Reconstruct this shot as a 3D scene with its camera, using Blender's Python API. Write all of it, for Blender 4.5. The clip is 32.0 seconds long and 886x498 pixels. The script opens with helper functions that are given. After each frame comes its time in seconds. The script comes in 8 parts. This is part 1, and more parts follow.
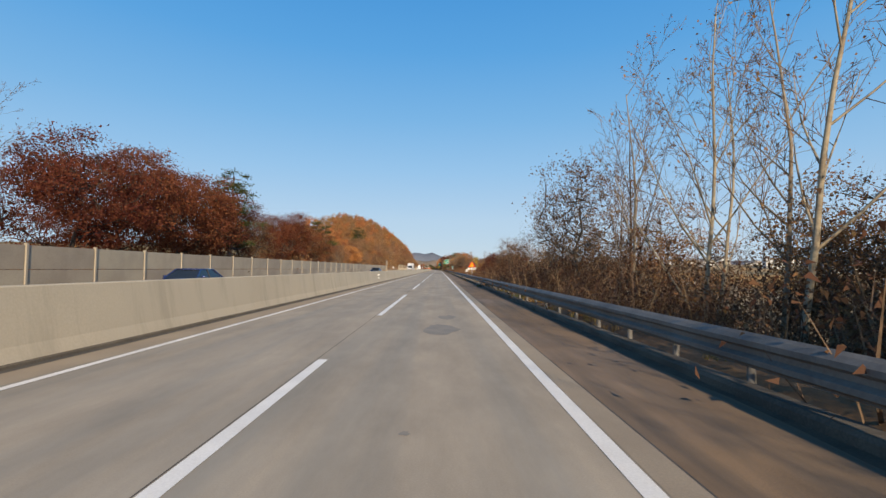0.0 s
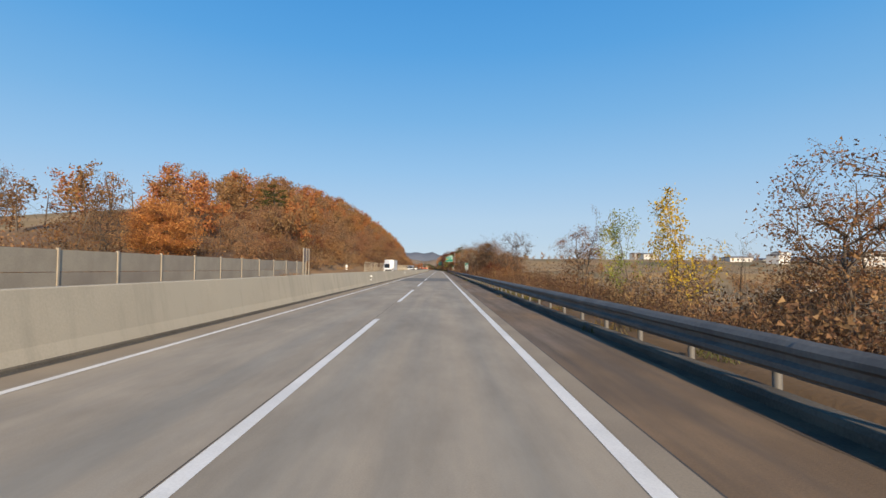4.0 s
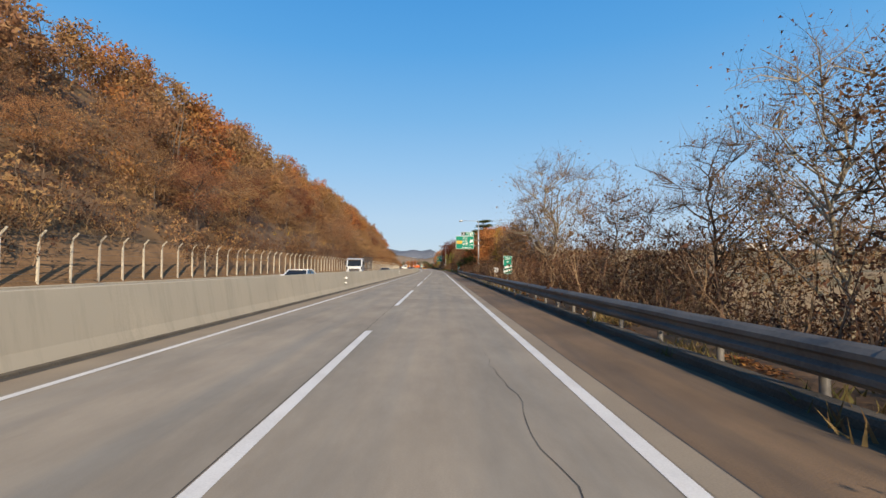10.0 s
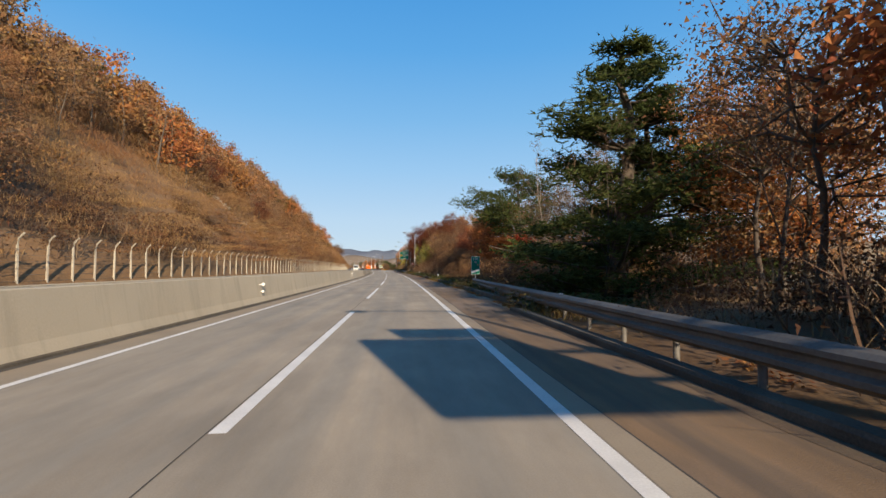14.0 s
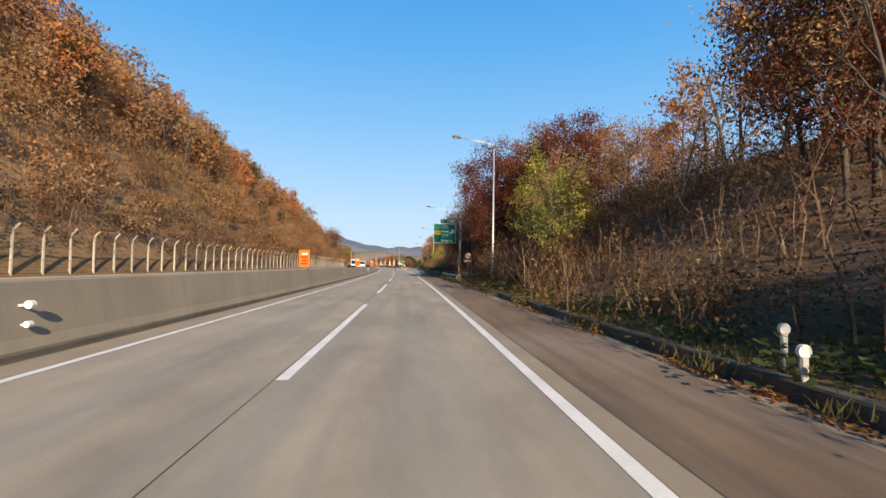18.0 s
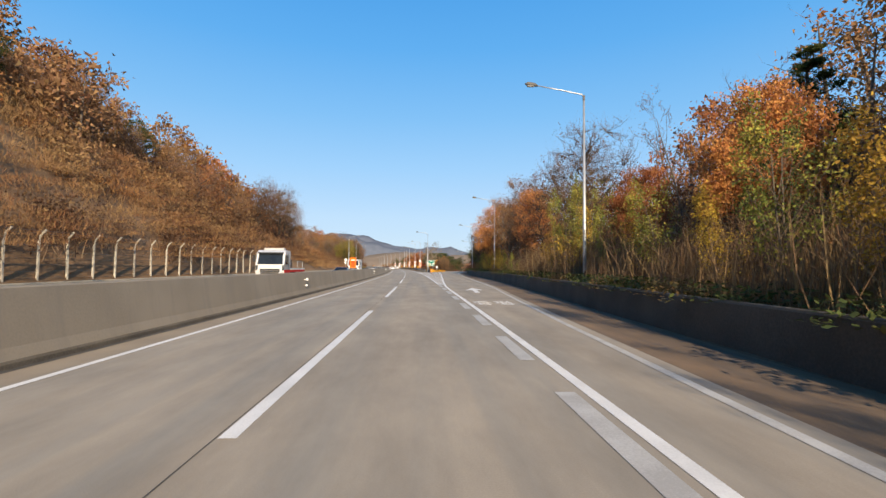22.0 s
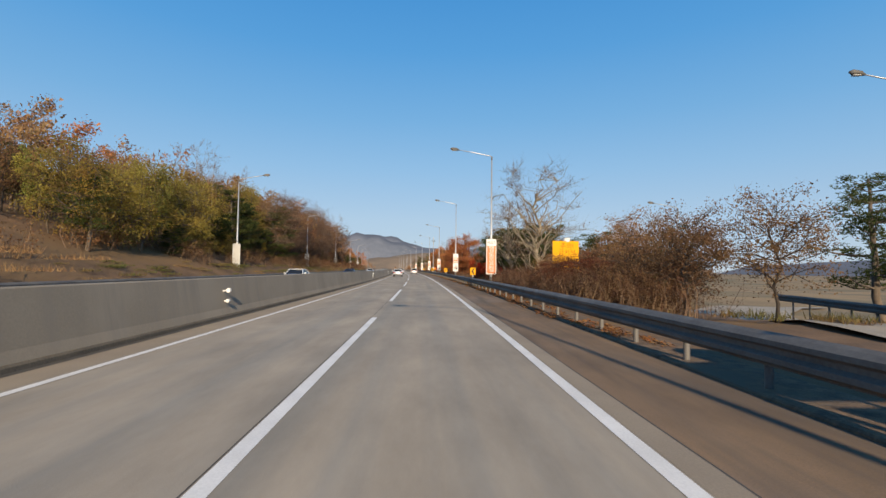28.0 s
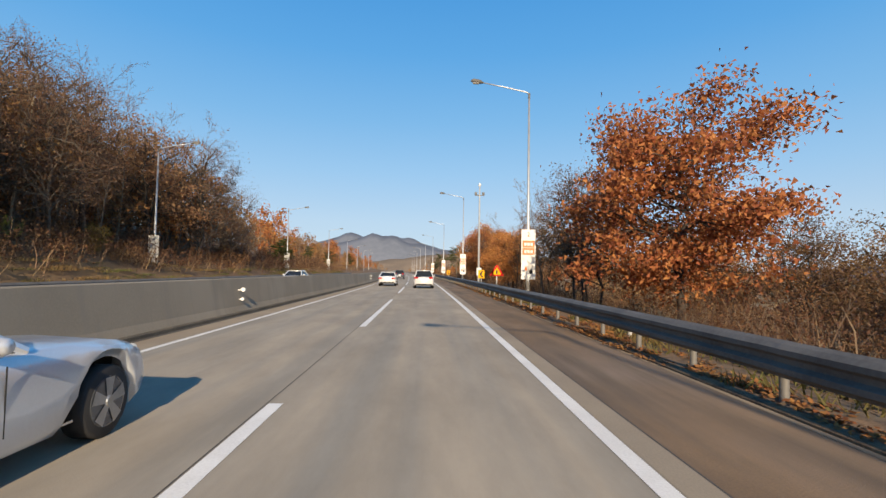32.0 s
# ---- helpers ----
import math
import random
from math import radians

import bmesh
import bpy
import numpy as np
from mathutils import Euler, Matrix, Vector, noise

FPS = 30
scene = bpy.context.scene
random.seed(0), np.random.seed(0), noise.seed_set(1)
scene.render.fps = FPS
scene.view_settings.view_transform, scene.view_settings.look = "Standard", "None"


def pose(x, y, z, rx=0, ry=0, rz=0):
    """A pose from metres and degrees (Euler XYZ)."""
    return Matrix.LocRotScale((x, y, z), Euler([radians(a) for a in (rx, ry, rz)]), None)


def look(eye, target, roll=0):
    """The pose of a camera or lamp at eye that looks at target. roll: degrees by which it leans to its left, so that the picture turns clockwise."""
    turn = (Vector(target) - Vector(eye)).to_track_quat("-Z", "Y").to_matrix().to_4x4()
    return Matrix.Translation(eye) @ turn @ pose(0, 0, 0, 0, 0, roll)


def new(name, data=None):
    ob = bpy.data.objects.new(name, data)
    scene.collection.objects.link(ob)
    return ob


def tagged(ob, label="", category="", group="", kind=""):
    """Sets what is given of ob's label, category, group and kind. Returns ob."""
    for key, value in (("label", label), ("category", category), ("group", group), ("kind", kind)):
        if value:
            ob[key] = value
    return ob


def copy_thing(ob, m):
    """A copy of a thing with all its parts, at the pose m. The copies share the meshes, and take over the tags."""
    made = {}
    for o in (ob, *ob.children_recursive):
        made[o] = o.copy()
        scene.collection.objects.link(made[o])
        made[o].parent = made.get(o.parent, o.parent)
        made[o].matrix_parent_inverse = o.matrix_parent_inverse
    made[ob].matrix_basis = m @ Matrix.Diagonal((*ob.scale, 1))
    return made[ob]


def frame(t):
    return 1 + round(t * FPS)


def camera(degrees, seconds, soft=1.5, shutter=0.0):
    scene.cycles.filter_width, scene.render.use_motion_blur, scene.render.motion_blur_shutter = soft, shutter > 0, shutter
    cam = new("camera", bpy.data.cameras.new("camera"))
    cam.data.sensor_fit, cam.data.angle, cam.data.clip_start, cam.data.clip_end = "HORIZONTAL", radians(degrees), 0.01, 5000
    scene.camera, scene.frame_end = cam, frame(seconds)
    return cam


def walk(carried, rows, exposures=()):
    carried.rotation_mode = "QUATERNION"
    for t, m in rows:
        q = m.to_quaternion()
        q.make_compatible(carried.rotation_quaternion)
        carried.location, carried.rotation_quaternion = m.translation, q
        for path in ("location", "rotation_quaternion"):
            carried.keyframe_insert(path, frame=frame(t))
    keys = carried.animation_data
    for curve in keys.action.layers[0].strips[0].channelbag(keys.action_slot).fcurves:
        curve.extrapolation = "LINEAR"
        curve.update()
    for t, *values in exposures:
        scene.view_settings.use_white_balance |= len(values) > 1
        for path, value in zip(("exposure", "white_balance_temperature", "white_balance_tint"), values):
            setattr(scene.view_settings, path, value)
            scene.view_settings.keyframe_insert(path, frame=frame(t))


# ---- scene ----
# ---- the road's line: straight, then a long left-hand bend ----
BEND, BEND_END, RADIUS = 350.0, 930.0, 2560.0


def heading(s):
    """Turn to the left, in radians, at s metres along the road."""
    return (min(max(s, BEND), BEND_END) - BEND) / RADIUS


def on_road(s, x, z=0.0):
    """A place s metres along the road, x metres to the right of the lane's middle."""
    a = heading(s)
    if s <= BEND:
        px, py = 0.0, s
    else:
        e = heading(s)
        px, py = -RADIUS * (1 - math.cos(e)), BEND + RADIUS * math.sin(e)
        if s > BEND_END:
            px, py = px - math.sin(e) * (s - BEND_END), py + math.cos(e) * (s - BEND_END)
    return Vector((px + x * math.cos(a), py + x * math.sin(a), z))


def drive(s, x, z, rx, ry, rz):
    p = on_road(s, x, z)
    return pose(p.x, p.y, p.z, rx, ry, rz + math.degrees(heading(s)))


# ---- camera ----
cam = camera(86.1, 32.0, 1.5, 0.0)
PATH = [
    (0, drive(0.00, 0.21, 1.58, 92.39, -0.77, -0.47)),
    (1, drive(23.50, 0.14, 1.58, 92.28, -0.79, 0.02)),
    (2, drive(46.91, 0.10, 1.58, 92.15, -0.36, 0.13)),
    (3, drive(71.26, 0.12, 1.58, 92.39, -0.32, -0.06)),
    (6, drive(140.52, 0.26, 1.58, 92.16, -0.46, -1.05)),
    (7, drive(165.65, 0.23, 1.58, 91.90, -0.51, -0.68)),
    (8, drive(190.03, 0.26, 1.58, 91.88, 0.08, -0.39)),
    (9, drive(214.52, 0.23, 1.58, 92.13, 0.66, -0.39)),
    (10, drive(238.89, -0.05, 1.58, 92.18, -0.07, -0.62)),
    (11, drive(262.98, -0.25, 1.58, 92.14, -0.80, -1.11)),
    (12, drive(286.18, -0.24, 1.58, 92.13, -0.35, -2.27)),
    (13, drive(309.29, -0.20, 1.58, 92.08, -0.42, -3.96)),
    (14, drive(334.49, -0.01, 1.58, 92.32, -0.11, -4.98)),
    (15, drive(359.35, 0.04, 1.58, 91.86, 0.11, -3.85)),
    (18, drive(433.69, -0.04, 1.58, 92.05, -0.96, -3.81)),
    (19, drive(458.40, 0.17, 1.58, 92.12, -0.47, -3.47)),
    (20, drive(483.19, 0.25, 1.58, 92.35, -0.40, -2.92)),
    (21, drive(509.84, 0.09, 1.58, 92.20, -0.38, -2.59)),
    (22, drive(536.87, 0.02, 1.58, 92.13, -0.34, -2.41)),
    (23, drive(561.06, -0.12, 1.58, 92.29, -0.89, -2.68)),
    (24, drive(585.34, -0.06, 1.58, 92.32, -0.39, -2.49)),
    (25, drive(609.33, -0.11, 1.58, 92.33, -0.20, -2.32)),
    (26, drive(633.48, -0.09, 1.58, 92.29, -0.62, -2.35)),
    (28.5, drive(691.22, -0.18, 1.58, 92.51, -0.78, -2.07)),
    (29, drive(702.24, -0.13, 1.58, 92.63, -0.96, -2.08)),
    (30, drive(724.53, -0.11, 1.58, 92.49, -1.08, -2.27)),
    (31, drive(747.61, -0.07, 1.58, 92.79, -0.89, -2.30)),
    (32, drive(770.50, -0.03, 1.58, 92.68, -0.96, -1.98)),
]
walk(cam, PATH, [(0, 0.27, 7450, 13), (3, 0.25, 7300, 13), (5, 0.25, 7300, 13), (7, 0.28, 7400, 13), (10, 0.29, 7300, 13), (12, 0.31, 7350, 13), (14, 0.36, 7450, 13), (15.5, 0.48, 7550, 13), (20, 0.55, 7300, 13), (22, 0.5, 7300, 13), (25, 0.35, 7400, 13), (26.5, 0.32, 7450, 13), (29, 0.12, 7320, 13), (30, 0.2, 7400, 13), (31, 0.35, 7550, 13), (32, 0.36, 7550, 13)])

# ---- light ----
SUN_EL, SUN_AZ = radians(22.7), radians(166.0)
world = bpy.data.worlds.new("sky")
scene.world = world
world.use_nodes = True
wn = world.node_tree
sky = wn.nodes.new("ShaderNodeTexSky")
sky.sky_type, sky.sun_disc = "NISHITA", False
sky.sun_elevation, sky.sun_rotation = SUN_EL, SUN_AZ
sky.air_density, sky.dust_density, sky.ozone_density, sky.altitude = 1.0, 0.0, 2.2, 2000
bg = wn.nodes["Background"]
bg.inputs["Strength"].default_value = 0.152
vivid = wn.nodes.new("ShaderNodeHueSaturation")
vivid.inputs["Saturation"].default_value, vivid.inputs["Hue"].default_value = 1.24, 0.491
wn.links.new(sky.outputs["Color"], vivid.inputs["Color"])
where = wn.nodes.new("ShaderNodeTexCoord")
split = wn.nodes.new("ShaderNodeSeparateXYZ")
wn.links.new(where.outputs["Generated"], split.inputs[0])
low_sky = wn.nodes.new("ShaderNodeMapRange")
low_sky.interpolation_type = "SMOOTHSTEP"
for sock, v in (("From Min", 0.5), ("From Max", 1.0), ("To Min", 0.92), ("To Max", 0.6)):
    low_sky.inputs[sock].default_value = v
wn.links.new(split.outputs["Z"], low_sky.inputs["Value"])
# the hazy air's own colour, from the horizon up
air = wn.nodes.new("ShaderNodeValToRGB")
while len(air.color_ramp.elements) < 8:
    air.color_ramp.elements.new(0.5)
for e, (z, c) in zip(air.color_ramp.elements, ((0.0, (2.36, 3.2, 4.32)), (0.1, (2.2, 3.3, 4.68)), (0.2, (1.5, 2.97, 4.85)), (0.3, (0.92, 2.53, 4.74)), (0.42, (0.45, 2.05, 4.58)), (0.53, (0.25, 1.7, 4.3)), (0.72, (0.13, 0.85, 2.4)), (1.0, (0.08, 0.5, 1.5)))):
    e.position, e.color = z, (*c, 1.0)
wn.links.new(split.outputs["Z"], air.inputs["Fac"])
haze = wn.nodes.new("ShaderNodeMix")
haze.data_type = "RGBA"
wn.links.new(low_sky.outputs["Result"], haze.inputs[0])
wn.links.new(vivid.outputs["Color"], haze.inputs[6])
wn.links.new(air.outputs["Color"], haze.inputs[7])
wn.links.new(haze.outputs[2], bg.inputs["Color"])
sun = new("sun", bpy.data.lights.new("sun", "SUN"))
sun.data.energy, sun.data.angle, sun.data.color = 5.0, radians(0.55), (1.0, 0.87, 0.68)
sun.matrix_world = look((0, 0, 60), (-5.6, 22.4, 60 - 9.66))


# ---- materials ----
def material(name, a, b=None, rough=0.8, metal=0.0, scale=1.0, fine=40.0, bump=0.0, island=0.0, each=0.0, c=None, c_scale=0.1, spec=0.5, through_light=0.0, streak=None, streak_scale=(1.5, 0.035), streak_at=(0.45, 0.68), drip=None, mottle=0.0):
    """Two colours mixed by coarse and fine noise, a third in large stains, with relief, and a spread from piece to piece."""
    m = bpy.data.materials.new(name)
    m.use_nodes = True
    t = m.node_tree
    n, l = t.nodes, t.links
    p = n["Principled BSDF"]
    p.inputs["Roughness"].default_value, p.inputs["Metallic"].default_value = rough, metal
    p.inputs["Specular IOR Level"].default_value = spec
    b = b or tuple(v * 0.8 for v in a)
    co = n.new("ShaderNodeTexCoord")

    def tex(s, detail=4.0):
        k = n.new("ShaderNodeTexNoise")
        k.inputs["Scale"].default_value, k.inputs["Detail"].default_value = s, detail
        l.new(co.outputs["Object"], k.inputs["Vector"])
        return k

    def mix(fac, x, y, kind="MIX"):
        k = n.new("ShaderNodeMix")
        k.data_type, k.blend_type = "RGBA", kind
        for sock, v in (("Factor", fac), ("A", x), ("B", y)):
            s = [i for i in k.inputs if i.name == sock and (i.type == "RGBA" or sock == "Factor") and i.enabled][0]
            if isinstance(v, tuple):
                s.default_value = (*v, 1.0)
            elif isinstance(v, (int, float)):
                s.default_value = v
            else:
                l.new(v, s)
        return [o for o in k.outputs if o.enabled][0]

    coarse, small = tex(scale), tex(fine, 3.0)
    add = n.new("ShaderNodeMath")
    add.operation = "MULTIPLY_ADD"
    l.new(small.outputs["Fac"], add.inputs[0])
    add.inputs[1].default_value = 0.6
    l.new(coarse.outputs["Fac"], add.inputs[2])
    ramp = n.new("ShaderNodeMapRange")
    ramp.inputs["From Min"].default_value, ramp.inputs["From Max"].default_value = 0.62, 0.98
    l.new(add.outputs[0], ramp.inputs["Value"])
    col = mix(ramp.outputs["Result"], a, b)
    if c:
        big = tex(c_scale, 3.0)
        r2 = n.new("ShaderNodeMapRange")
        r2.inputs["From Min"].default_value, r2.inputs["From Max"].default_value = 0.48, 0.62
        l.new(big.outputs["Fac"], r2.inputs["Value"])
        col = mix(r2.outputs["Result"], col, c)
    if streak:
        mp = n.new("ShaderNodeMapping")
        mp.inputs["Scale"].default_value = (*streak_scale, 1.0)
        l.new(co.outputs["UV"], mp.inputs["Vector"])
        st = n.new("ShaderNodeTexNoise")
        st.inputs["Scale"].default_value, st.inputs["Detail"].default_value = 1.0, 5.0
        l.new(mp.outputs["Vector"], st.inputs["Vector"])
        r3 = n.new("ShaderNodeMapRange")
        r3.inputs["From Min"].default_value, r3.inputs["From Max"].default_value = streak_at
        l.new(st.outputs["Fac"], r3.inputs["Value"])
        col = mix(r3.outputs["Result"], col, streak)
    if mottle:
        mp = n.new("ShaderNodeMapping")
        mp.inputs["Scale"].default_value = (0.8, 0.22, 1.0)
        l.new(co.outputs["UV"], mp.inputs["Vector"])
        st = n.new("ShaderNodeTexNoise")
        st.inputs["Scale"].default_value, st.inputs["Detail"].default_value, st.inputs["Roughness"].default_value = 1.0, 8.0, 0.68
        l.new(mp.outputs["Vector"], st.inputs["Vector"])
        r5 = n.new("ShaderNodeMapRange")
        for sock, v in (("From Min", 0.34), ("From Max", 0.66), ("To Min", 1 - mottle), ("To Max", 1 + mottle)):
            r5.inputs[sock].default_value = v
        l.new(st.outputs["Fac"], r5.inputs["Value"])
        hm = n.new("ShaderNodeHueSaturation")
        l.new(r5.outputs["Result"], hm.inputs["Value"])
        l.new(col, hm.inputs["Color"])
        col = hm.outputs["Color"]
    if drip:
        mp = n.new("ShaderNodeMapping")
        mp.inputs["Scale"].default_value = (0.6, 1.7, 0.22)
        l.new(co.outputs["Object"], mp.inputs["Vector"])
        st = n.new("ShaderNodeTexNoise")
        st.inputs["Scale"].default_value, st.inputs["Detail"].default_value, st.inputs["Roughness"].default_value = 1.0, 6.0, 0.7
        l.new(mp.outputs["Vector"], st.inputs["Vector"])
        r4 = n.new("ShaderNodeMapRange")
        r4.inputs["From Min"].default_value, r4.inputs["From Max"].default_value, r4.inputs["To Max"].default_value = 0.5, 0.68, 0.75
        l.new(st.outputs["Fac"], r4.inputs["Value"])
        col = mix(r4.outputs["Result"], col, drip)
    for kind, spread in (("island", island), ("each", each)):
        if spread:
            src = n.new("ShaderNodeNewGeometry").outputs["Random Per Island"] if kind == "island" else n.new("ShaderNodeObjectInfo").outputs["Random"]
            hv = n.new("ShaderNodeHueSaturation")
            for sock, lo, hi in (("Value", 1 - spread, 1 + spread), ("Hue", 0.5 - spread * 0.045, 0.5 + spread * 0.045)):
                k = n.new("ShaderNodeMapRange")
                k.inputs["To Min"].default_value, k.inputs["To Max"].default_value = lo, hi
                l.new(src, k.inputs["Value"])
                l.new(k.outputs["Result"], hv.inputs[sock])
            l.new(col, hv.inputs["Color"])
            col = hv.outputs["Color"]
    l.new(col, p.inputs["Base Color"])
    if bump:
        bp = n.new("ShaderNodeBump")
        bp.inputs["Strength"].default_value, bp.inputs["Distance"].default_value = bump, 0.02
        l.new(add.outputs[0], bp.inputs["Height"])
        l.new(bp.outputs["Normal"], p.inputs["Normal"])
    if through_light:
        tr = n.new("ShaderNodeBsdfTranslucent")
        l.new(col, tr.inputs["Color"])
        ms = n.new("ShaderNodeMixShader")
        ms.inputs["Fac"].default_value = through_light
        l.new(p.outputs["BSDF"], ms.inputs[1])
        l.new(tr.outputs["BSDF"], ms.inputs[2])
        l.new(ms.outputs["Shader"], n["Material Output"].inputs["Surface"])
    return m


CONCRETE_ROAD = material("worn_concrete_lane", (0.385, 0.325, 0.25), (0.31, 0.265, 0.208), 0.85, scale=0.5, fine=60, bump=0.2, c=(0.36, 0.305, 0.235), c_scale=0.09, streak=(0.285, 0.26, 0.218), streak_at=(0.42, 0.66), mottle=0.17)
PATCH = material("dark_asphalt_patch", (0.19, 0.18, 0.165), (0.14, 0.135, 0.125), 0.85, scale=0.6, fine=70, bump=0.3)
# streaks are surface texture, darkened further to stand for striped tree shadows
SHOULDER = material("brown_asphalt_shoulder", (0.225, 0.145, 0.083), (0.155, 0.103, 0.064), 0.9, scale=0.4, fine=50, bump=0.35, c=(0.215, 0.16, 0.12), c_scale=0.12, streak=(0.125, 0.092, 0.066), streak_scale=(2.2, 0.12), mottle=0.22)
EDGE_STRIP = material("concrete_edge_strip", (0.34, 0.28, 0.205), (0.27, 0.22, 0.165), 0.88, scale=0.7, fine=50, bump=0.25)
WHITE_PAINT = material("white_road_paint", (0.84, 0.83, 0.795), (0.7, 0.69, 0.66), 0.6, scale=1.3, fine=45, bump=0.15)
FADED_PAINT = material("faded_road_paint", (0.55, 0.54, 0.51), (0.40, 0.385, 0.36), 0.7, scale=1.6, fine=45, bump=0.15)
BARRIER = material("weathered_barrier_concrete", (0.53, 0.46, 0.345), (0.45, 0.39, 0.295), 0.88, scale=0.35, fine=25, bump=0.12, c=(0.48, 0.42, 0.32), c_scale=0.25, drip=(0.38, 0.33, 0.25))
GREY_BARRIER = material("grey_barrier_concrete", (0.315, 0.268, 0.205), (0.262, 0.224, 0.172), 0.88, scale=0.4, fine=25, bump=0.12, c=(0.325, 0.278, 0.215), c_scale=0.3, drip=(0.25, 0.22, 0.18))
# kerb concrete, its colour lowered to carry the shade under the rail
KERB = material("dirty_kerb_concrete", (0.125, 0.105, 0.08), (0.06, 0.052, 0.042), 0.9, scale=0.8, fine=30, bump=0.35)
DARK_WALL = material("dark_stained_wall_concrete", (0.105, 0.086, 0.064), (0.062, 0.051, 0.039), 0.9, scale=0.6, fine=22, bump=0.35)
SOIL = material("dry_soil_and_litter", (0.33, 0.19, 0.092), (0.2, 0.115, 0.056), 0.95, scale=0.35, fine=9, bump=0.8, c=(0.28, 0.165, 0.075), c_scale=0.06)
LITTER = material("dark_leaf_litter", (0.2, 0.118, 0.063), (0.105, 0.063, 0.035), 0.95, scale=0.6, fine=11, bump=0.9, c=(0.19, 0.115, 0.052), c_scale=0.15)
FIELD = material("harvested_field", (0.33, 0.22, 0.105), (0.21, 0.145, 0.075), 0.95, scale=0.08, fine=3, bump=0.4, c=(0.15, 0.125, 0.065), c_scale=0.025)
STEEL = material("galvanised_steel", (0.155, 0.147, 0.135), (0.095, 0.09, 0.084), 0.65, 0.0, scale=1.2, fine=18, bump=0.08)
LAMP_STEEL = material("lamp_steel", (0.55, 0.56, 0.56), (0.42, 0.43, 0.43), 0.45, 0.6, scale=1.5, fine=14, bump=0.05)
WHITE_METAL = material("white_enamel", (0.75, 0.75, 0.73), (0.66, 0.66, 0.64), 0.45, scale=2.0, fine=30)
BLACK = material("black_rubber", (0.025, 0.025, 0.026), (0.018, 0.018, 0.019), 0.75, scale=4, fine=60)
GORE_TAN = material("dusty_tan_gore_paving", (0.385, 0.29, 0.19), (0.3, 0.225, 0.15), 0.9, scale=0.5, fine=45, bump=0.3, c=(0.31, 0.24, 0.165), c_scale=0.15, mottle=0.12)
CRACK = material("tar_filled_crack", (0.06, 0.055, 0.048), (0.09, 0.08, 0.07), 0.8, scale=3, fine=40)


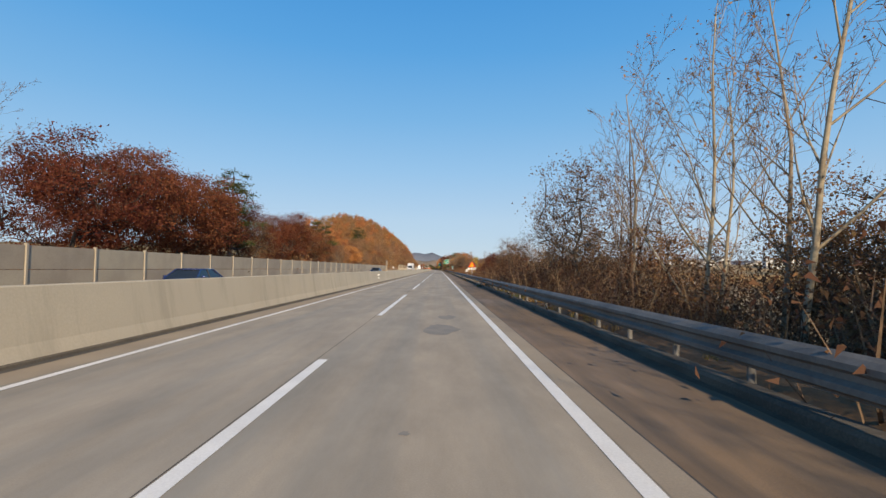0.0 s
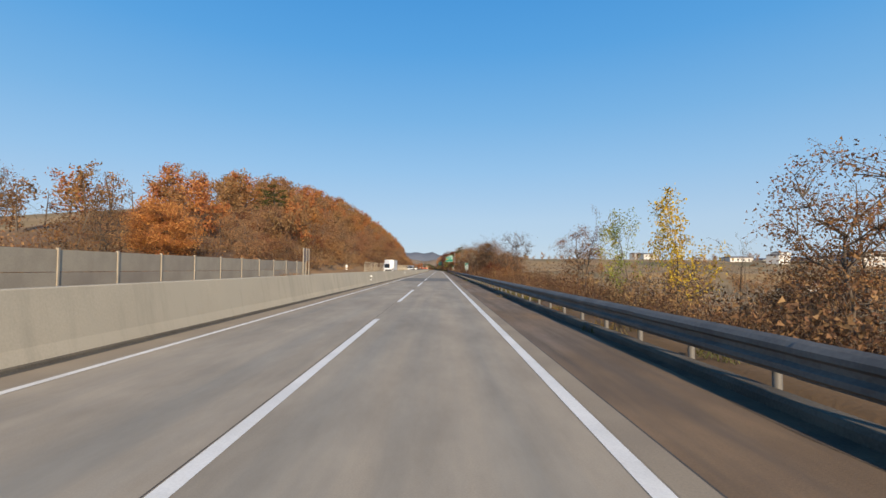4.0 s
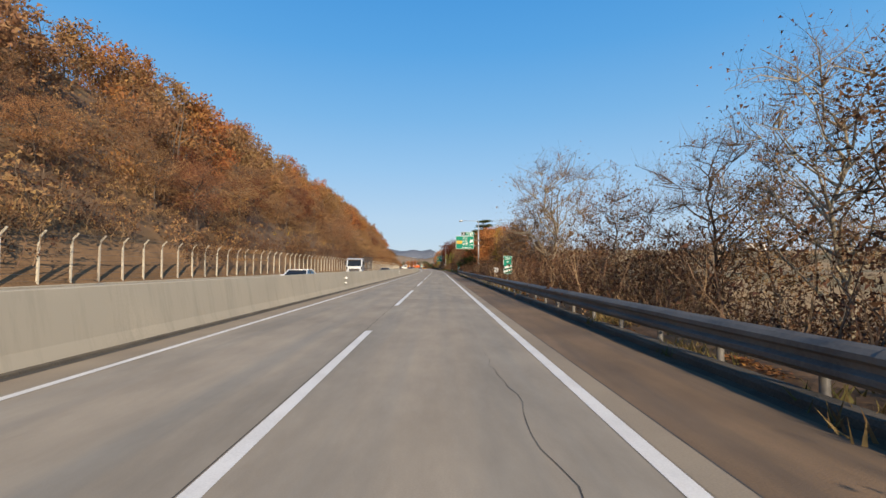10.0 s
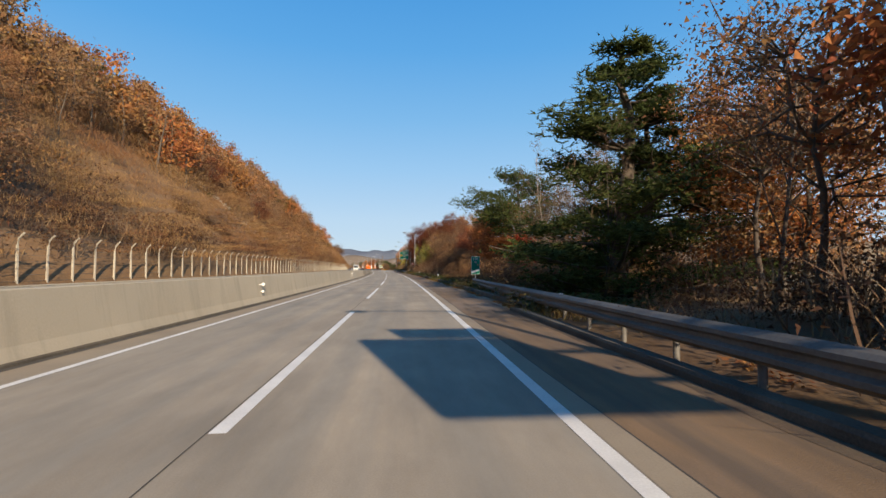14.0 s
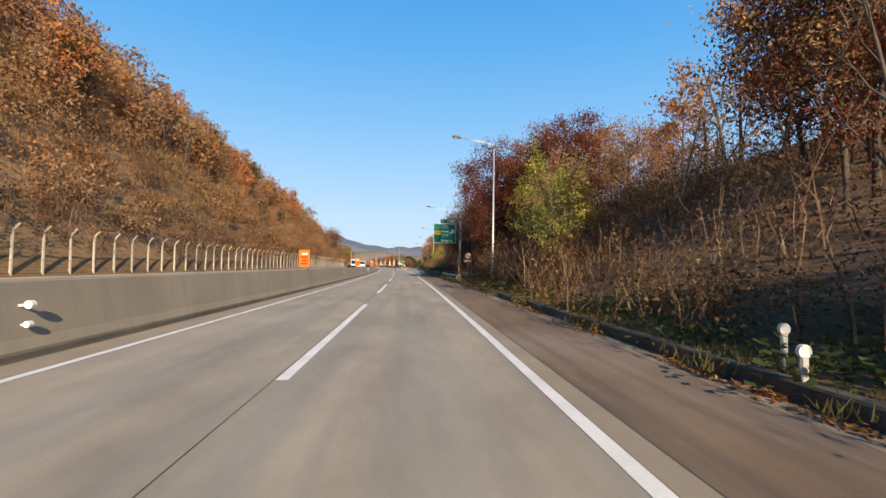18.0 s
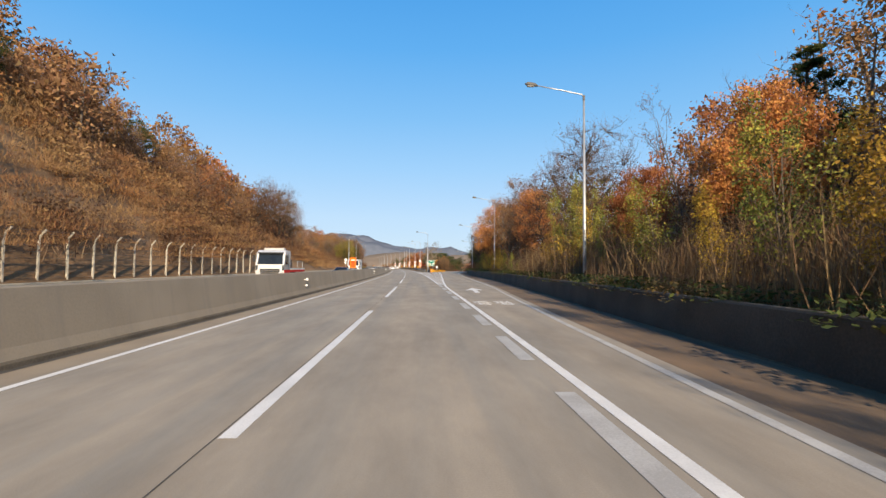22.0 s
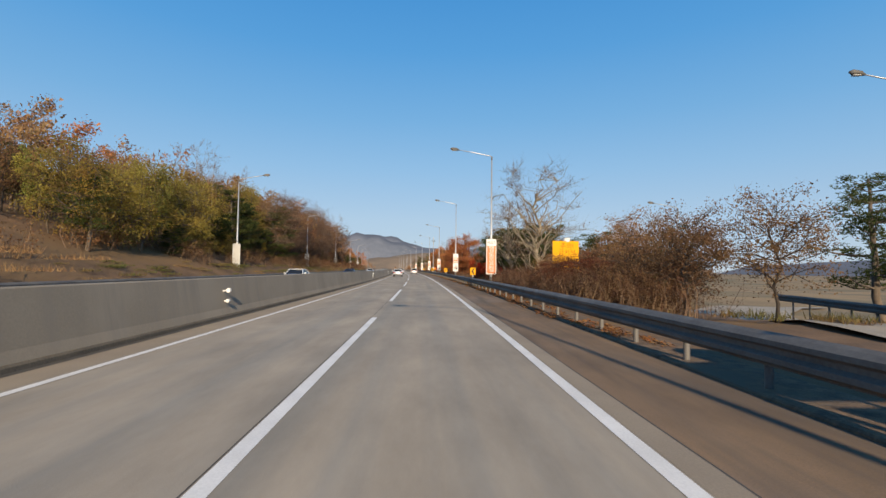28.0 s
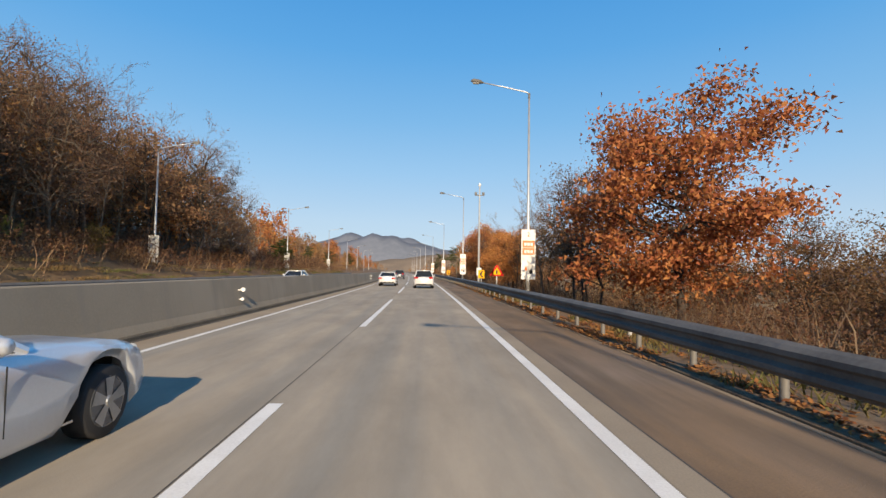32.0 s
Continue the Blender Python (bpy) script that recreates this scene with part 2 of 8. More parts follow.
# ---- geometry helpers ----
class Geo:
    """Vertices and faces of one mesh."""

    def __init__(self):
        self.v, self.f, self.uv = [], [], []

    def add(self, vs, fs):
        o = len(self.v)
        self.v += [tuple(p) for p in vs]
        self.f += [tuple(i + o for i in q) for q in fs]
        return self

    def box(self, x0, y0, z0, x1, y1, z1, m=None):
        vs = [(x, y, z) for z in (z0, z1) for y in (y0, y1) for x in (x0, x1)]
        if m:
            vs = [m @ Vector(p) for p in vs]
        return self.add(vs, [(0, 2, 3, 1), (4, 5, 7, 6), (0, 1, 5, 4), (2, 6, 7, 3), (0, 4, 6, 2), (1, 3, 7, 5)])

    def slab(self, x0, y0, z0, x1, y1, z1, e=0.01, m=None):
        """A box with chamfered edges along its height."""
        pts = [(x0 + e, y0), (x1 - e, y0), (x1, y0 + e), (x1, y1 - e), (x1 - e, y1), (x0 + e, y1), (x0, y1 - e), (x0, y0 + e)]
        vs = [(x, y, z) for z in (z0, z1) for x, y in pts]
        if m:
            vs = [m @ Vector(p) for p in vs]
        n = len(pts)
        return self.add(vs, [tuple(reversed(range(n))), tuple(range(n, 2 * n))] + [(i, (i + 1) % n, n + (i + 1) % n, n + i) for i in range(n)])

    def tube(self, path, radii, sides=6, cap=True):
        path = [Vector(p) for p in path]
        rings = []
        for i, p in enumerate(path):
            d = (path[min(i + 1, len(path) - 1)] - path[max(i - 1, 0)])
            d = d.normalized() if d.length > 1e-9 else Vector((0, 0, 1))
            u = d.cross(Vector((0, 0, 1)) if abs(d.z) < 0.9 else Vector((1, 0, 0))).normalized()
            w = d.cross(u)
            r = radii[i] if isinstance(radii, (list, tuple)) else radii
            rings.append([p + (u * math.cos(6.2832 * k / sides) + w * math.sin(6.2832 * k / sides)) * r for k in range(sides)])
        vs = [q for ring in rings for q in ring]
        fs = [(i * sides + k, i * sides + (k + 1) % sides, (i + 1) * sides + (k + 1) % sides, (i + 1) * sides + k) for i in range(len(path) - 1) for k in range(sides)]
        if cap:
            fs += [tuple(reversed(range(sides))), tuple(range(len(vs) - sides, len(vs)))]
        return self.add(vs, fs)

    def sweep(self, section, stations, closed=False, ends=False):
        """A section of (x, z) points carried along the road past stations s."""
        n = len(section)
        vs = [on_road(s, x, z) for s in stations for x, z in section]
        m = n if closed else n - 1
        fs = [(i * n + k, i * n + (k + 1) % n, (i + 1) * n + (k + 1) % n, (i + 1) * n + k) for i in range(len(stations) - 1) for k in range(m)]
        if ends:
            fs += [tuple(range(n)), tuple(reversed(range(len(vs) - n, len(vs))))]
        return self.add(vs, fs)

    def plate(self, outline, depth, m=None):
        """A flat outline of (x, z) points, standing upright and facing -y, with its thickness behind it."""
        n = len(outline)
        vs = [(x, y, z) for y in (0, depth) for x, z in outline]
        if m:
            vs = [m @ Vector(p) for p in vs]
        return self.add(vs, [tuple(range(n)), tuple(reversed(range(n, 2 * n)))] + [(i, n + i, n + (i + 1) % n, (i + 1) % n) for i in range(n)])

    def mesh(self, name, mat, smooth=False):
        me = bpy.data.meshes.new(name)
        me.from_pydata(self.v, [], self.f)
        bm = bmesh.new()
        bm.from_mesh(me)
        if len(bm.faces) < 20000:
            bmesh.ops.recalc_face_normals(bm, faces=bm.faces)
        bm.to_mesh(me)
        bm.free()
        if self.uv:
            layer = me.uv_layers.new(name="along")
            for lp in me.loops:
                layer.data[lp.index].uv = self.uv[lp.vertex_index]
        me.materials.append(mat)
        if smooth:
            me.polygons.foreach_set("use_smooth", [True] * len(me.polygons))
        return me


def thing(name, label, category, group="", kind="", at=None):
    ob = new(name)
    ob.empty_display_size = 0.2
    if at is not None:
        ob.matrix_basis = at
    return tagged(ob, label, category, group, kind)


def part(name, geo, mat, parent=None, label="", smooth=False):
    ob = new(name, geo if isinstance(geo, bpy.types.Mesh) else geo.mesh(name, mat, smooth))
    if parent:
        ob.parent = parent
    return tagged(ob, label)


def built(name, geo, mat, label, category="", kind="structure", smooth=False):
    return tagged(part(name, geo, mat, None, label, smooth), label, category, "", kind)


def beside(s, x, z=0.0, turn=0.0):
    """The pose of a thing that stands beside the road and faces the traffic that comes along it."""
    p = on_road(s, x, z)
    return Matrix.Translation(p) @ Matrix.Rotation(heading(s) + radians(turn), 4, "Z")


def steps(a, b, d=6.0):
    n = max(1, int(math.ceil((b - a) / d)))
    return [a + (b - a) * i / n for i in range(n + 1)]


def curve_of(rows):
    """A smooth function through rows of (s, value)."""
    ss, vs = [r[0] for r in rows], [r[1] for r in rows]
    return lambda s: float(np.interp(s, ss, vs))


# ---- ground ----
S0, S1 = -90.0, 1500.0
RIDGE = curve_of([(-120, 1), (110, 1), (140, 3), (160, 7), (190, 13), (230, 19), (290, 24), (400, 26), (500, 27), (560, 25), (605, 18), (640, 11), (665, 9), (700, 10), (720, 10), (770, 10), (900, 6), (1200, 4)])
CUT = curve_of([(-120, 0), (350, 0), (375, 0.08), (400, 0.3), (430, 0.7), (455, 1), (560, 1), (600, 0.75), (640, 0.3), (675, 0.0), (2000, 0)])
DROP = curve_of([(-120, 1), (300, 1), (345, 0.0), (640, 0), (690, 0.3), (740, 0.6), (2000, 0.5)])
RAMP = curve_of([(-120, 4.6), (512, 4.62), (522, 5.05), (545, 5.95), (568, 7.5), (575, 7.95), (594, 9.05), (612, 9.6), (624, 10.0), (646, 12.6), (650, 13.1), (675, 16.5), (690, 19), (700, 5.2), (2000, 5.2)])
WALL_H = curve_of([(-120, 0.1), (150, 0.3), (170, 0.75), (600, 0.75), (640, 0.3), (2000, 0.2)])


def height(s, x):
    z = -0.12
    if x < -17.3:
        t = (-x - 17.3)
        top = RIDGE(s)
        rise = min(1.0, t / 27.0)
        z = WALL_H(s) - 0.03 + top * (rise ** 0.85) * (1.0 if t < 34 else max(0.55, 1 - (t - 34) / 220.0))
        z += 0.5 * min(1, t / 6) * noise.noise((x * 0.11, s * 0.07, 1.7)) * (1 + min(t, 40) * 0.04)
    elif x > RAMP(s):
        t = x - RAMP(s)
        up = CUT(s)
        z = 0.12 * min(1, t / 0.4) + up * min(9.5, max(0, t - 2.0) * 0.58)
        z -= DROP(s) * min(4.6, max(0, t - 1.2) * 0.27) + (DROP(s) > 0.1) * min(3, max(0, t - 30) * 0.02)
        z += 0.35 * min(1, t / 3) * noise.noise((x * 0.13, s * 0.1, 5.1))
        if 690 < s:
            z = min(z, 0.1)
    return z


def build_ground():
    xs = [-900, -500, -300, -200, -140, -110, -90, -75, -65, -57, -51, -46, -42, -38.5, -35, -32, -29, -26.5, -24, -22, -20.5, -19.3, -18.4, -17.7, -17.31, -17.29, -12, -6.6, 0, 3.9, 4.58, 4.8, 5.2, 5.6, 6.0, 6.6, 7.3, 8.1, 9, 10, 11, 12, 13.2, 14.5, 16, 17.6, 19.4, 21.5, 24, 27, 31, 36, 42, 50, 62, 80, 110, 160, 250, 400, 700, 1100]
    ss = steps(S0, 900, 5.0) + steps(910, S1, 25)
    vs = [on_road(s, x, height(s, x)) for s in ss for x in xs]
    n = len(xs)
    fs, far = [], []
    for i in range(len(ss) - 1):
        for k in range(n - 1):
            q = (i * n + k, i * n + k + 1, (i + 1) * n + k + 1, (i + 1) * n + k)
            fs.append(q)
            far.append(1 if xs[k] >= 19 and CUT(ss[i]) < 0.1 or xs[k] < -120 else 1 if xs[k] >= 45 or xs[k] < -62 else 2 if xs[k] >= 4.5 or xs[k] < (-17.25 if ss[i] > 690 else -20) and (ss[i] < 368 or ss[i] > 690) else 0)
    o = len(vs)
    edge = [Vector((x, y, -7.5)) for x, y in ((-4500, -900), (4500, -900), (4500, 4500), (-4500, 4500))]
    me = bpy.data.meshes.new("ground")
    me.from_pydata(vs, [], fs)
    me.materials.append(SOIL)
    me.materials.append(FIELD)
    me.materials.append(LITTER)
    me.polygons.foreach_set("material_index", far)
    me.polygons.foreach_set("use_smooth", [True] * len(fs))
    g = new("ground", me)
    tagged(g, "dry autumn soil with leaf litter and harvested fields", "ground", "", "structure")
    plain = Geo().add([(x, y, -8.2) for x, y in ((-4800, -1500), (4800, -1500), (4800, 4900), (-4800, 4900))], [(0, 1, 2, 3)])
    built("plain", plain, FIELD, "flat harvested farmland reaching the horizon", "ground")


build_ground()

# ---- carriageways ----
LEFT_LINE, LANE_LINE, RIGHT_LINE, JOINT = -5.25, -1.75, 1.75, 2.18


def sheet(x0, x1, a, b, z, d=8.0):
    g = Geo()
    ss = steps(a, b, d)
    f0 = x0 if callable(x0) else (lambda s: x0)
    f1 = x1 if callable(x1) else (lambda s: x1)
    vs = [on_road(s, f(s), z) for s in ss for f in (f0, f1)]
    g.uv = [(f(s), s) for s in ss for f in (f0, f1)]
    return g.add(vs, [(2 * i, 2 * i + 1, 2 * i + 3, 2 * i + 2) for i in range(len(ss) - 1)])


built("road", sheet(-6.6, JOINT, S0, 1400, 0.0), CONCRETE_ROAD, "worn grey-beige concrete dual carriageway lanes", "road")
built("road_opposite", sheet(-14.6, -6.6, S0, 1400, 0.0), CONCRETE_ROAD, "grey concrete lanes of the opposite carriageway", "road")
built("shoulder_opposite", sheet(-17.3, -14.6, S0, 1400, -0.004), SHOULDER, "brown asphalt shoulder of the opposite carriageway", "road")
EXIT_EDGE = curve_of([(-90, 1.75), (500, 1.75), (502, 1.98), (508, 2.28), (513, 2.52), (516, 2.66), (526, 3.14), (540, 3.52), (550, 4.04), (558, 4.55), (566, 5.12), (571, 5.55), (582, 6.15), (592, 6.5), (598, 6.95), (608, 7.42), (617, 7.92), (625, 8.68), (643.5, 10.2), (655, 12.0), (665, 14.2), (685, 18.5), (700, 22), (1500, 22)])
INNER = curve_of([(-90, 1.75), (495, 1.77), (505, 1.95), (513, 2.2), (543, 2.15), (568, 2.07), (574, 2.1), (580, 2.34)])
GORE_R = curve_of([(579, 2.28), (589, 2.75), (597, 3.25), (606, 3.7), (614, 4.15), (621, 4.75), (632, 5.5), (640, 5.95), (647, 6.4), (656, 7.0), (668, 8.2)])
built("shoulder", sheet(JOINT, lambda s: 4.02 if s < 350 else 4.66, S0, 508, 0.0), SHOULDER, "brown asphalt hard shoulder", "road")
built("exit_lane", sheet(JOINT, lambda s: EXIT_EDGE(s) + 0.35, 508, 690, 0.0, 3.0), CONCRETE_ROAD, "grey concrete exit lane that leaves the main road", "road")
built("exit_shoulder", sheet(lambda s: EXIT_EDGE(s) + 0.35, lambda s: max(4.5, RAMP(s) - 0.0), 508, 690, -0.003, 3.0), SHOULDER, "brown dusty shoulder beside the exit lane", "road")
built("shoulder_far", sheet(JOINT, 4.1, 690, 1400, 0.0), SHOULDER, "brown asphalt hard shoulder", "road")
SLIP = curve_of([(668, 11.6), (690, 14.4), (700, 17), (710, 21), (720, 27), (730, 36), (738, 46)])


def on_slip(s, x):
    """Whether a place lies on the slip road that turns away behind the gore."""
    return 664 < s < 740 and abs(x - SLIP(s)) < 4.9


def slip_road():
    ss = steps(689.5, 738, 2.0)
    cols = [-3.5, -2.3, -1.1, 0, 1.1, 2.3, 3.5]
    vs = []
    for s in ss:
        for c in cols:
            x = SLIP(s) + c * (1 + 0.02 * max(0, s - 700))
            f = min(1.0, (s - 689.5) / 8)
            vs.append(on_road(s, x, (1 - f) * 0.0 + f * (height(s, SLIP(s)) * 0.5 + height(s, x) * 0.5 + 0.12)))
    n = len(cols)
    g = Geo().add(vs, [(i * n + k, i * n + k + 1, (i + 1) * n + k + 1, (i + 1) * n + k) for i in range(len(ss) - 1) for k in range(n - 1)])
    g.uv = [(c, s) for s in ss for c in cols]
    built("slip_road", g, CONCRETE_ROAD, "grey concrete slip road turning away behind the gore", "road")


slip_road()
built("shoulder_link", sheet(JOINT, 4.8, 671, 690.5, 0.0025, 3.0), SHOULDER, "brown asphalt hard shoulder beside the guardrail", "road")
built("gore_island", sheet(4.8, lambda s: SLIP(s) - 3.4, 676, 690.5, 0.02, 2.0), LITTER, "bare soil island between road and slip road", "ground")
built("median_strip", sheet(-6.16, -5.4, S0, 1400, 0.003), EDGE_STRIP, "dusty tan concrete strip at the foot of the median", "road")
built("median_seam", sheet(-6.24, -6.0, S0, 1400, 0.005), CRACK, "dark dirt seam along the foot of the median barrier", "road")
built("slab_seam", sheet(-1.865, -1.85, S0, 1400, 0.004), CRACK, "dark seam between the concrete slabs", "road")
built("shoulder_seam", sheet(JOINT - 0.01, JOINT + 0.01, S0, 508, 0.004), CRACK, "dark seam between lane and shoulder", "road")
built("edge_strip", sheet(1.86, JOINT - 0.012, S0, 506, 0.003), EDGE_STRIP, "tan concrete strip beside the edge line", "road")
built("edge_strip_far", sheet(1.86, JOINT - 0.012, 668, 1400, 0.003), EDGE_STRIP, "tan concrete strip beside the edge line", "road")
built("shoulder_seam_far", sheet(JOINT - 0.01, JOINT + 0.01, 668, 1400, 0.004), CRACK, "dark seam between lane and shoulder", "road")
built("gore_surface", sheet(1.84, lambda s: GORE_R(s), 581, 668, 0.003, 3.0), GORE_TAN, "brown dusty paving inside the gore", "road")
built("asphalt_patch", sheet(-5.1, 1.6, 153.5, 173.0, 0.004, 4.0), PATCH, "dark asphalt patch across both lanes", "road")

# painted lines
PERIOD, DASH, PHASE = 20.21, 12.54, -24.55
lines = Geo()
for x, a, b, w in ((LEFT_LINE, S0, 1400, 0.07), (RIGHT_LINE, S0, 494, 0.09), (RIGHT_LINE, 579, 1400, 0.09), (-7.55, S0, 1400, 0.07), (-14.5, S0, 1400, 0.08)):
    g = sheet(x - w, x + w, a, b, 0.006)
    lines.add(g.v, g.f)
built("edge_lines", lines, WHITE_PAINT, "solid white painted edge lines", "road marking")
mark = thing("lane_line", "broken white painted lane line", "road marking", "", "structure")
for k in range(-3, 55):
    s = PHASE + PERIOD * k
    for x, nm in ((LANE_LINE, "dash"), (-11.05, "dash")):
        part(nm, sheet(x - 0.085, x + 0.085, s, s + DASH, 0.006), WHITE_PAINT, mark)


# ---- median barrier ----
def barrier(name, a, b, mat, label):
    sec = [(-6.2, -0.02), (-6.2, 0.06), (-6.29, 0.3), (-6.45, 1.2), (-6.47, 1.22), (-6.67, 1.22), (-6.69, 1.2), (-6.85, 0.3), (-6.94, 0.06), (-6.94, -0.02)]
    built(name, Geo().sweep(sec, steps(a, b, 8.0), False, False), mat, label, "barrier")


def barrier_toe(name, a, b, tall):
    built(name, Geo().sweep([(-6.15, -0.02), (-6.16, tall * 0.7), (-6.19, tall), (-6.24, tall + 0.005)], steps(a, b, 8.0), False, False), TOE, "dark dirt-stained toe of the median barrier", "barrier")


TOE = material("dirt_stained_concrete", (0.15, 0.125, 0.092), (0.085, 0.072, 0.055), 0.92, scale=0.8, fine=26, bump=0.3)
barrier_toe("barrier_toe", S0, 430, 0.07)
barrier_toe("barrier_toe_far", 430, 1400, 0.11)
barrier("median_barrier", S0, 430, BARRIER, "tan weathered concrete median barrier")
barrier("median_barrier_far", 430, 1400, GREY_BARRIER, "grey concrete median barrier with a pale lower band")


# ---- cracks, stains and joints in the slabs ----
def crack(name, s0, x0, s1, x1, wide, seed, label, wander=0.22):
    r = random.Random(seed)
    n = max(4, int(abs(s1 - s0) / 0.35))
    g = Geo()
    x = 0.0
    vs = []
    for i in range(n + 1):
        x += r.gauss(0, wander * 0.3)
        x *= 0.9
        f = i / n
        w = wide * r.uniform(0.25, 1.0) * min(1, 4 * f, 4 * (1 - f) + 0.1)
        cx, cs = x0 + (x1 - x0) * f + x, s0 + (s1 - s0) * f
        vs += [on_road(cs, cx - w / 2, 0.0045), on_road(cs, cx + w / 2, 0.0045)]
    g.add(vs, [(2 * i, 2 * i + 1, 2 * i + 3, 2 * i + 2) for i in range(n)])
    built(name, g, CRACK, label, "road")


crack("road_crack", 217.5, 0.85, 224, 0.35, 0.06, 3, "dark jagged crack in the lane", 0.15)
crack("road_crack_fine", 236, 1.0, 248, 0.75, 0.014, 4, "thin dark crack in the lane", 0.2)
crack("road_crack_near", 51, 0.95, 62, 0.8, 0.02, 5, "thin dark crack in the lane", 0.15)
crack("road_crack_shoulder", 44, 2.2, 58, 2.25, 0.03, 6, "thin dark crack beside the shoulder", 0.1)
crack("road_crack_patch", 160, 0.9, 181, 0.85, 0.035, 7, "thin dark crack in the lane", 0.15)
for i, s_ in enumerate((54.5, 131, 262, 418, 529, 702, 792)):
    built("slab_joint", Geo().add([on_road(s_, -5.2, 0.0042), on_road(s_, 1.6, 0.0042), on_road(s_ + 0.015, 1.6, 0.0042), on_road(s_ + 0.015, -5.2, 0.0042)], [(0, 1, 2, 3)]), CRACK, "dark crosswise joint between concrete slabs", "road")
STAIN = material("dark_road_stain", (0.2, 0.185, 0.165), (0.26, 0.235, 0.2), 0.8, scale=2, fine=30)


def stain(s, x, w, l, seed):
    r = random.Random(seed)
    pts = [(x + math.cos(a) * w * r.uniform(0.6, 1.1), s + math.sin(a) * l * r.uniform(0.6, 1.1)) for a in [6.2832 * k / 14 for k in range(14)]]
    built("road_stain", Geo().add([on_road(b, a, 0.0044) for a, b in pts], [tuple(range(14))]), STAIN, "dark irregular stain on the road", "road")


for i, (s_, x_, w_, l_) in enumerate(((12.5, 0.3, 0.5, 1.2), (15.5, 0.5, 0.35, 0.8), (4.6, -0.1, 0.06, 0.08), (50.2, 0.9, 0.14, 0.12), (597.3, 4.75, 0.22, 0.3), (593.5, 4.6, 0.1, 0.5), (602, 5.1, 0.1, 0.4), (738.5, 0.5, 0.12, 0.25), (741, 0.0, 0.1, 0.3), (484.6, 0.6, 0.25, 0.5), (466, 2.7, 0.22, 2.6), (468.6, 2.75, 0.35, 0.9), (505.5, 2.3, 0.3, 0.5), (267, 1.0, 0.1, 0.05), (706, 1.8, 0.05, 0.05))):
    stain(s_, x_, w_, l_, i)


# ---- plant materials ----
BARK = material("grey_brown_bark", (0.16, 0.125, 0.095), (0.09, 0.07, 0.055), 0.95, scale=3, fine=30, bump=0.6, each=0.2)
PALE_BARK = material("pale_tan_bark", (0.34, 0.29, 0.21), (0.20, 0.16, 0.115), 0.9, scale=2.5, fine=26, bump=0.4, each=0.15)
DARK_BARK = material("dark_bark", (0.075, 0.06, 0.05), (0.045, 0.037, 0.03), 0.95, scale=3, fine=30, bump=0.6, each=0.2)
TWIG = material("brown_twigs", (0.19, 0.12, 0.076), (0.11, 0.072, 0.047), 0.95, scale=0.4, fine=6, island=0.35, c=(0.26, 0.165, 0.095), c_scale=0.05)
REED = material("dry_tan_stems", (0.27, 0.17, 0.09), (0.17, 0.105, 0.055), 0.9, scale=0.5, fine=8, island=0.35, c=(0.25, 0.155, 0.075), c_scale=0.07)


def leafy(name, a, b, c=None, island=0.3, c_scale=0.09):
    return material(name, a, b, 0.75, scale=0.5, fine=7, island=island, each=0.18, c=c, c_scale=c_scale, spec=0.2, through_light=0.3)


OAK = leafy("orange_brown_oak_leaves", (0.54, 0.22, 0.08), (0.37, 0.14, 0.054))
HILL_OAK = leafy("copper_oak_leaves", (0.41, 0.2, 0.1), (0.29, 0.14, 0.07))
RUST = leafy("dark_rust_leaves", (0.20, 0.062, 0.03), (0.13, 0.042, 0.022))
TAN_LEAF = leafy("dry_tan_leaves", (0.32, 0.17, 0.08), (0.21, 0.105, 0.05), c=(0.34, 0.135, 0.05))
HILL_LEAF = leafy("mixed_autumn_leaves", (0.38, 0.21, 0.11), (0.27, 0.145, 0.078), c=(0.3, 0.18, 0.085), c_scale=0.07)
YELLOW = leafy("yellow_leaves", (0.55, 0.36, 0.055), (0.42, 0.26, 0.05))
LOCUST = leafy("yellow_green_leaves", (0.30, 0.29, 0.06), (0.17, 0.20, 0.05), c=(0.38, 0.30, 0.06), c_scale=0.3)
GREEN = leafy("dull_green_leaves", (0.085, 0.12, 0.035), (0.05, 0.08, 0.025))
NEEDLE = leafy("pine_needles", (0.095, 0.11, 0.03), (0.042, 0.058, 0.02), island=0.45)
RED = leafy("scarlet_maple_leaves", (0.52, 0.07, 0.027), (0.32, 0.04, 0.02))
DULL_LEAF = leafy("dull_russet_leaves", (0.21, 0.115, 0.06), (0.13, 0.075, 0.042), c=(0.24, 0.115, 0.05))
BRUSH_LEAF = leafy("dark_brown_dry_leaves", (0.155, 0.082, 0.046), (0.092, 0.052, 0.03), c=(0.19, 0.092, 0.045), c_scale=0.12)
GRASS = leafy("dry_golden_grass", (0.42, 0.26, 0.12), (0.3, 0.175, 0.08), c=(0.3, 0.15, 0.068), c_scale=0.1)
WEED = leafy("roadside_weeds", (0.13, 0.15, 0.05), (0.20, 0.15, 0.06), c=(0.30, 0.2, 0.085), c_scale=0.25)


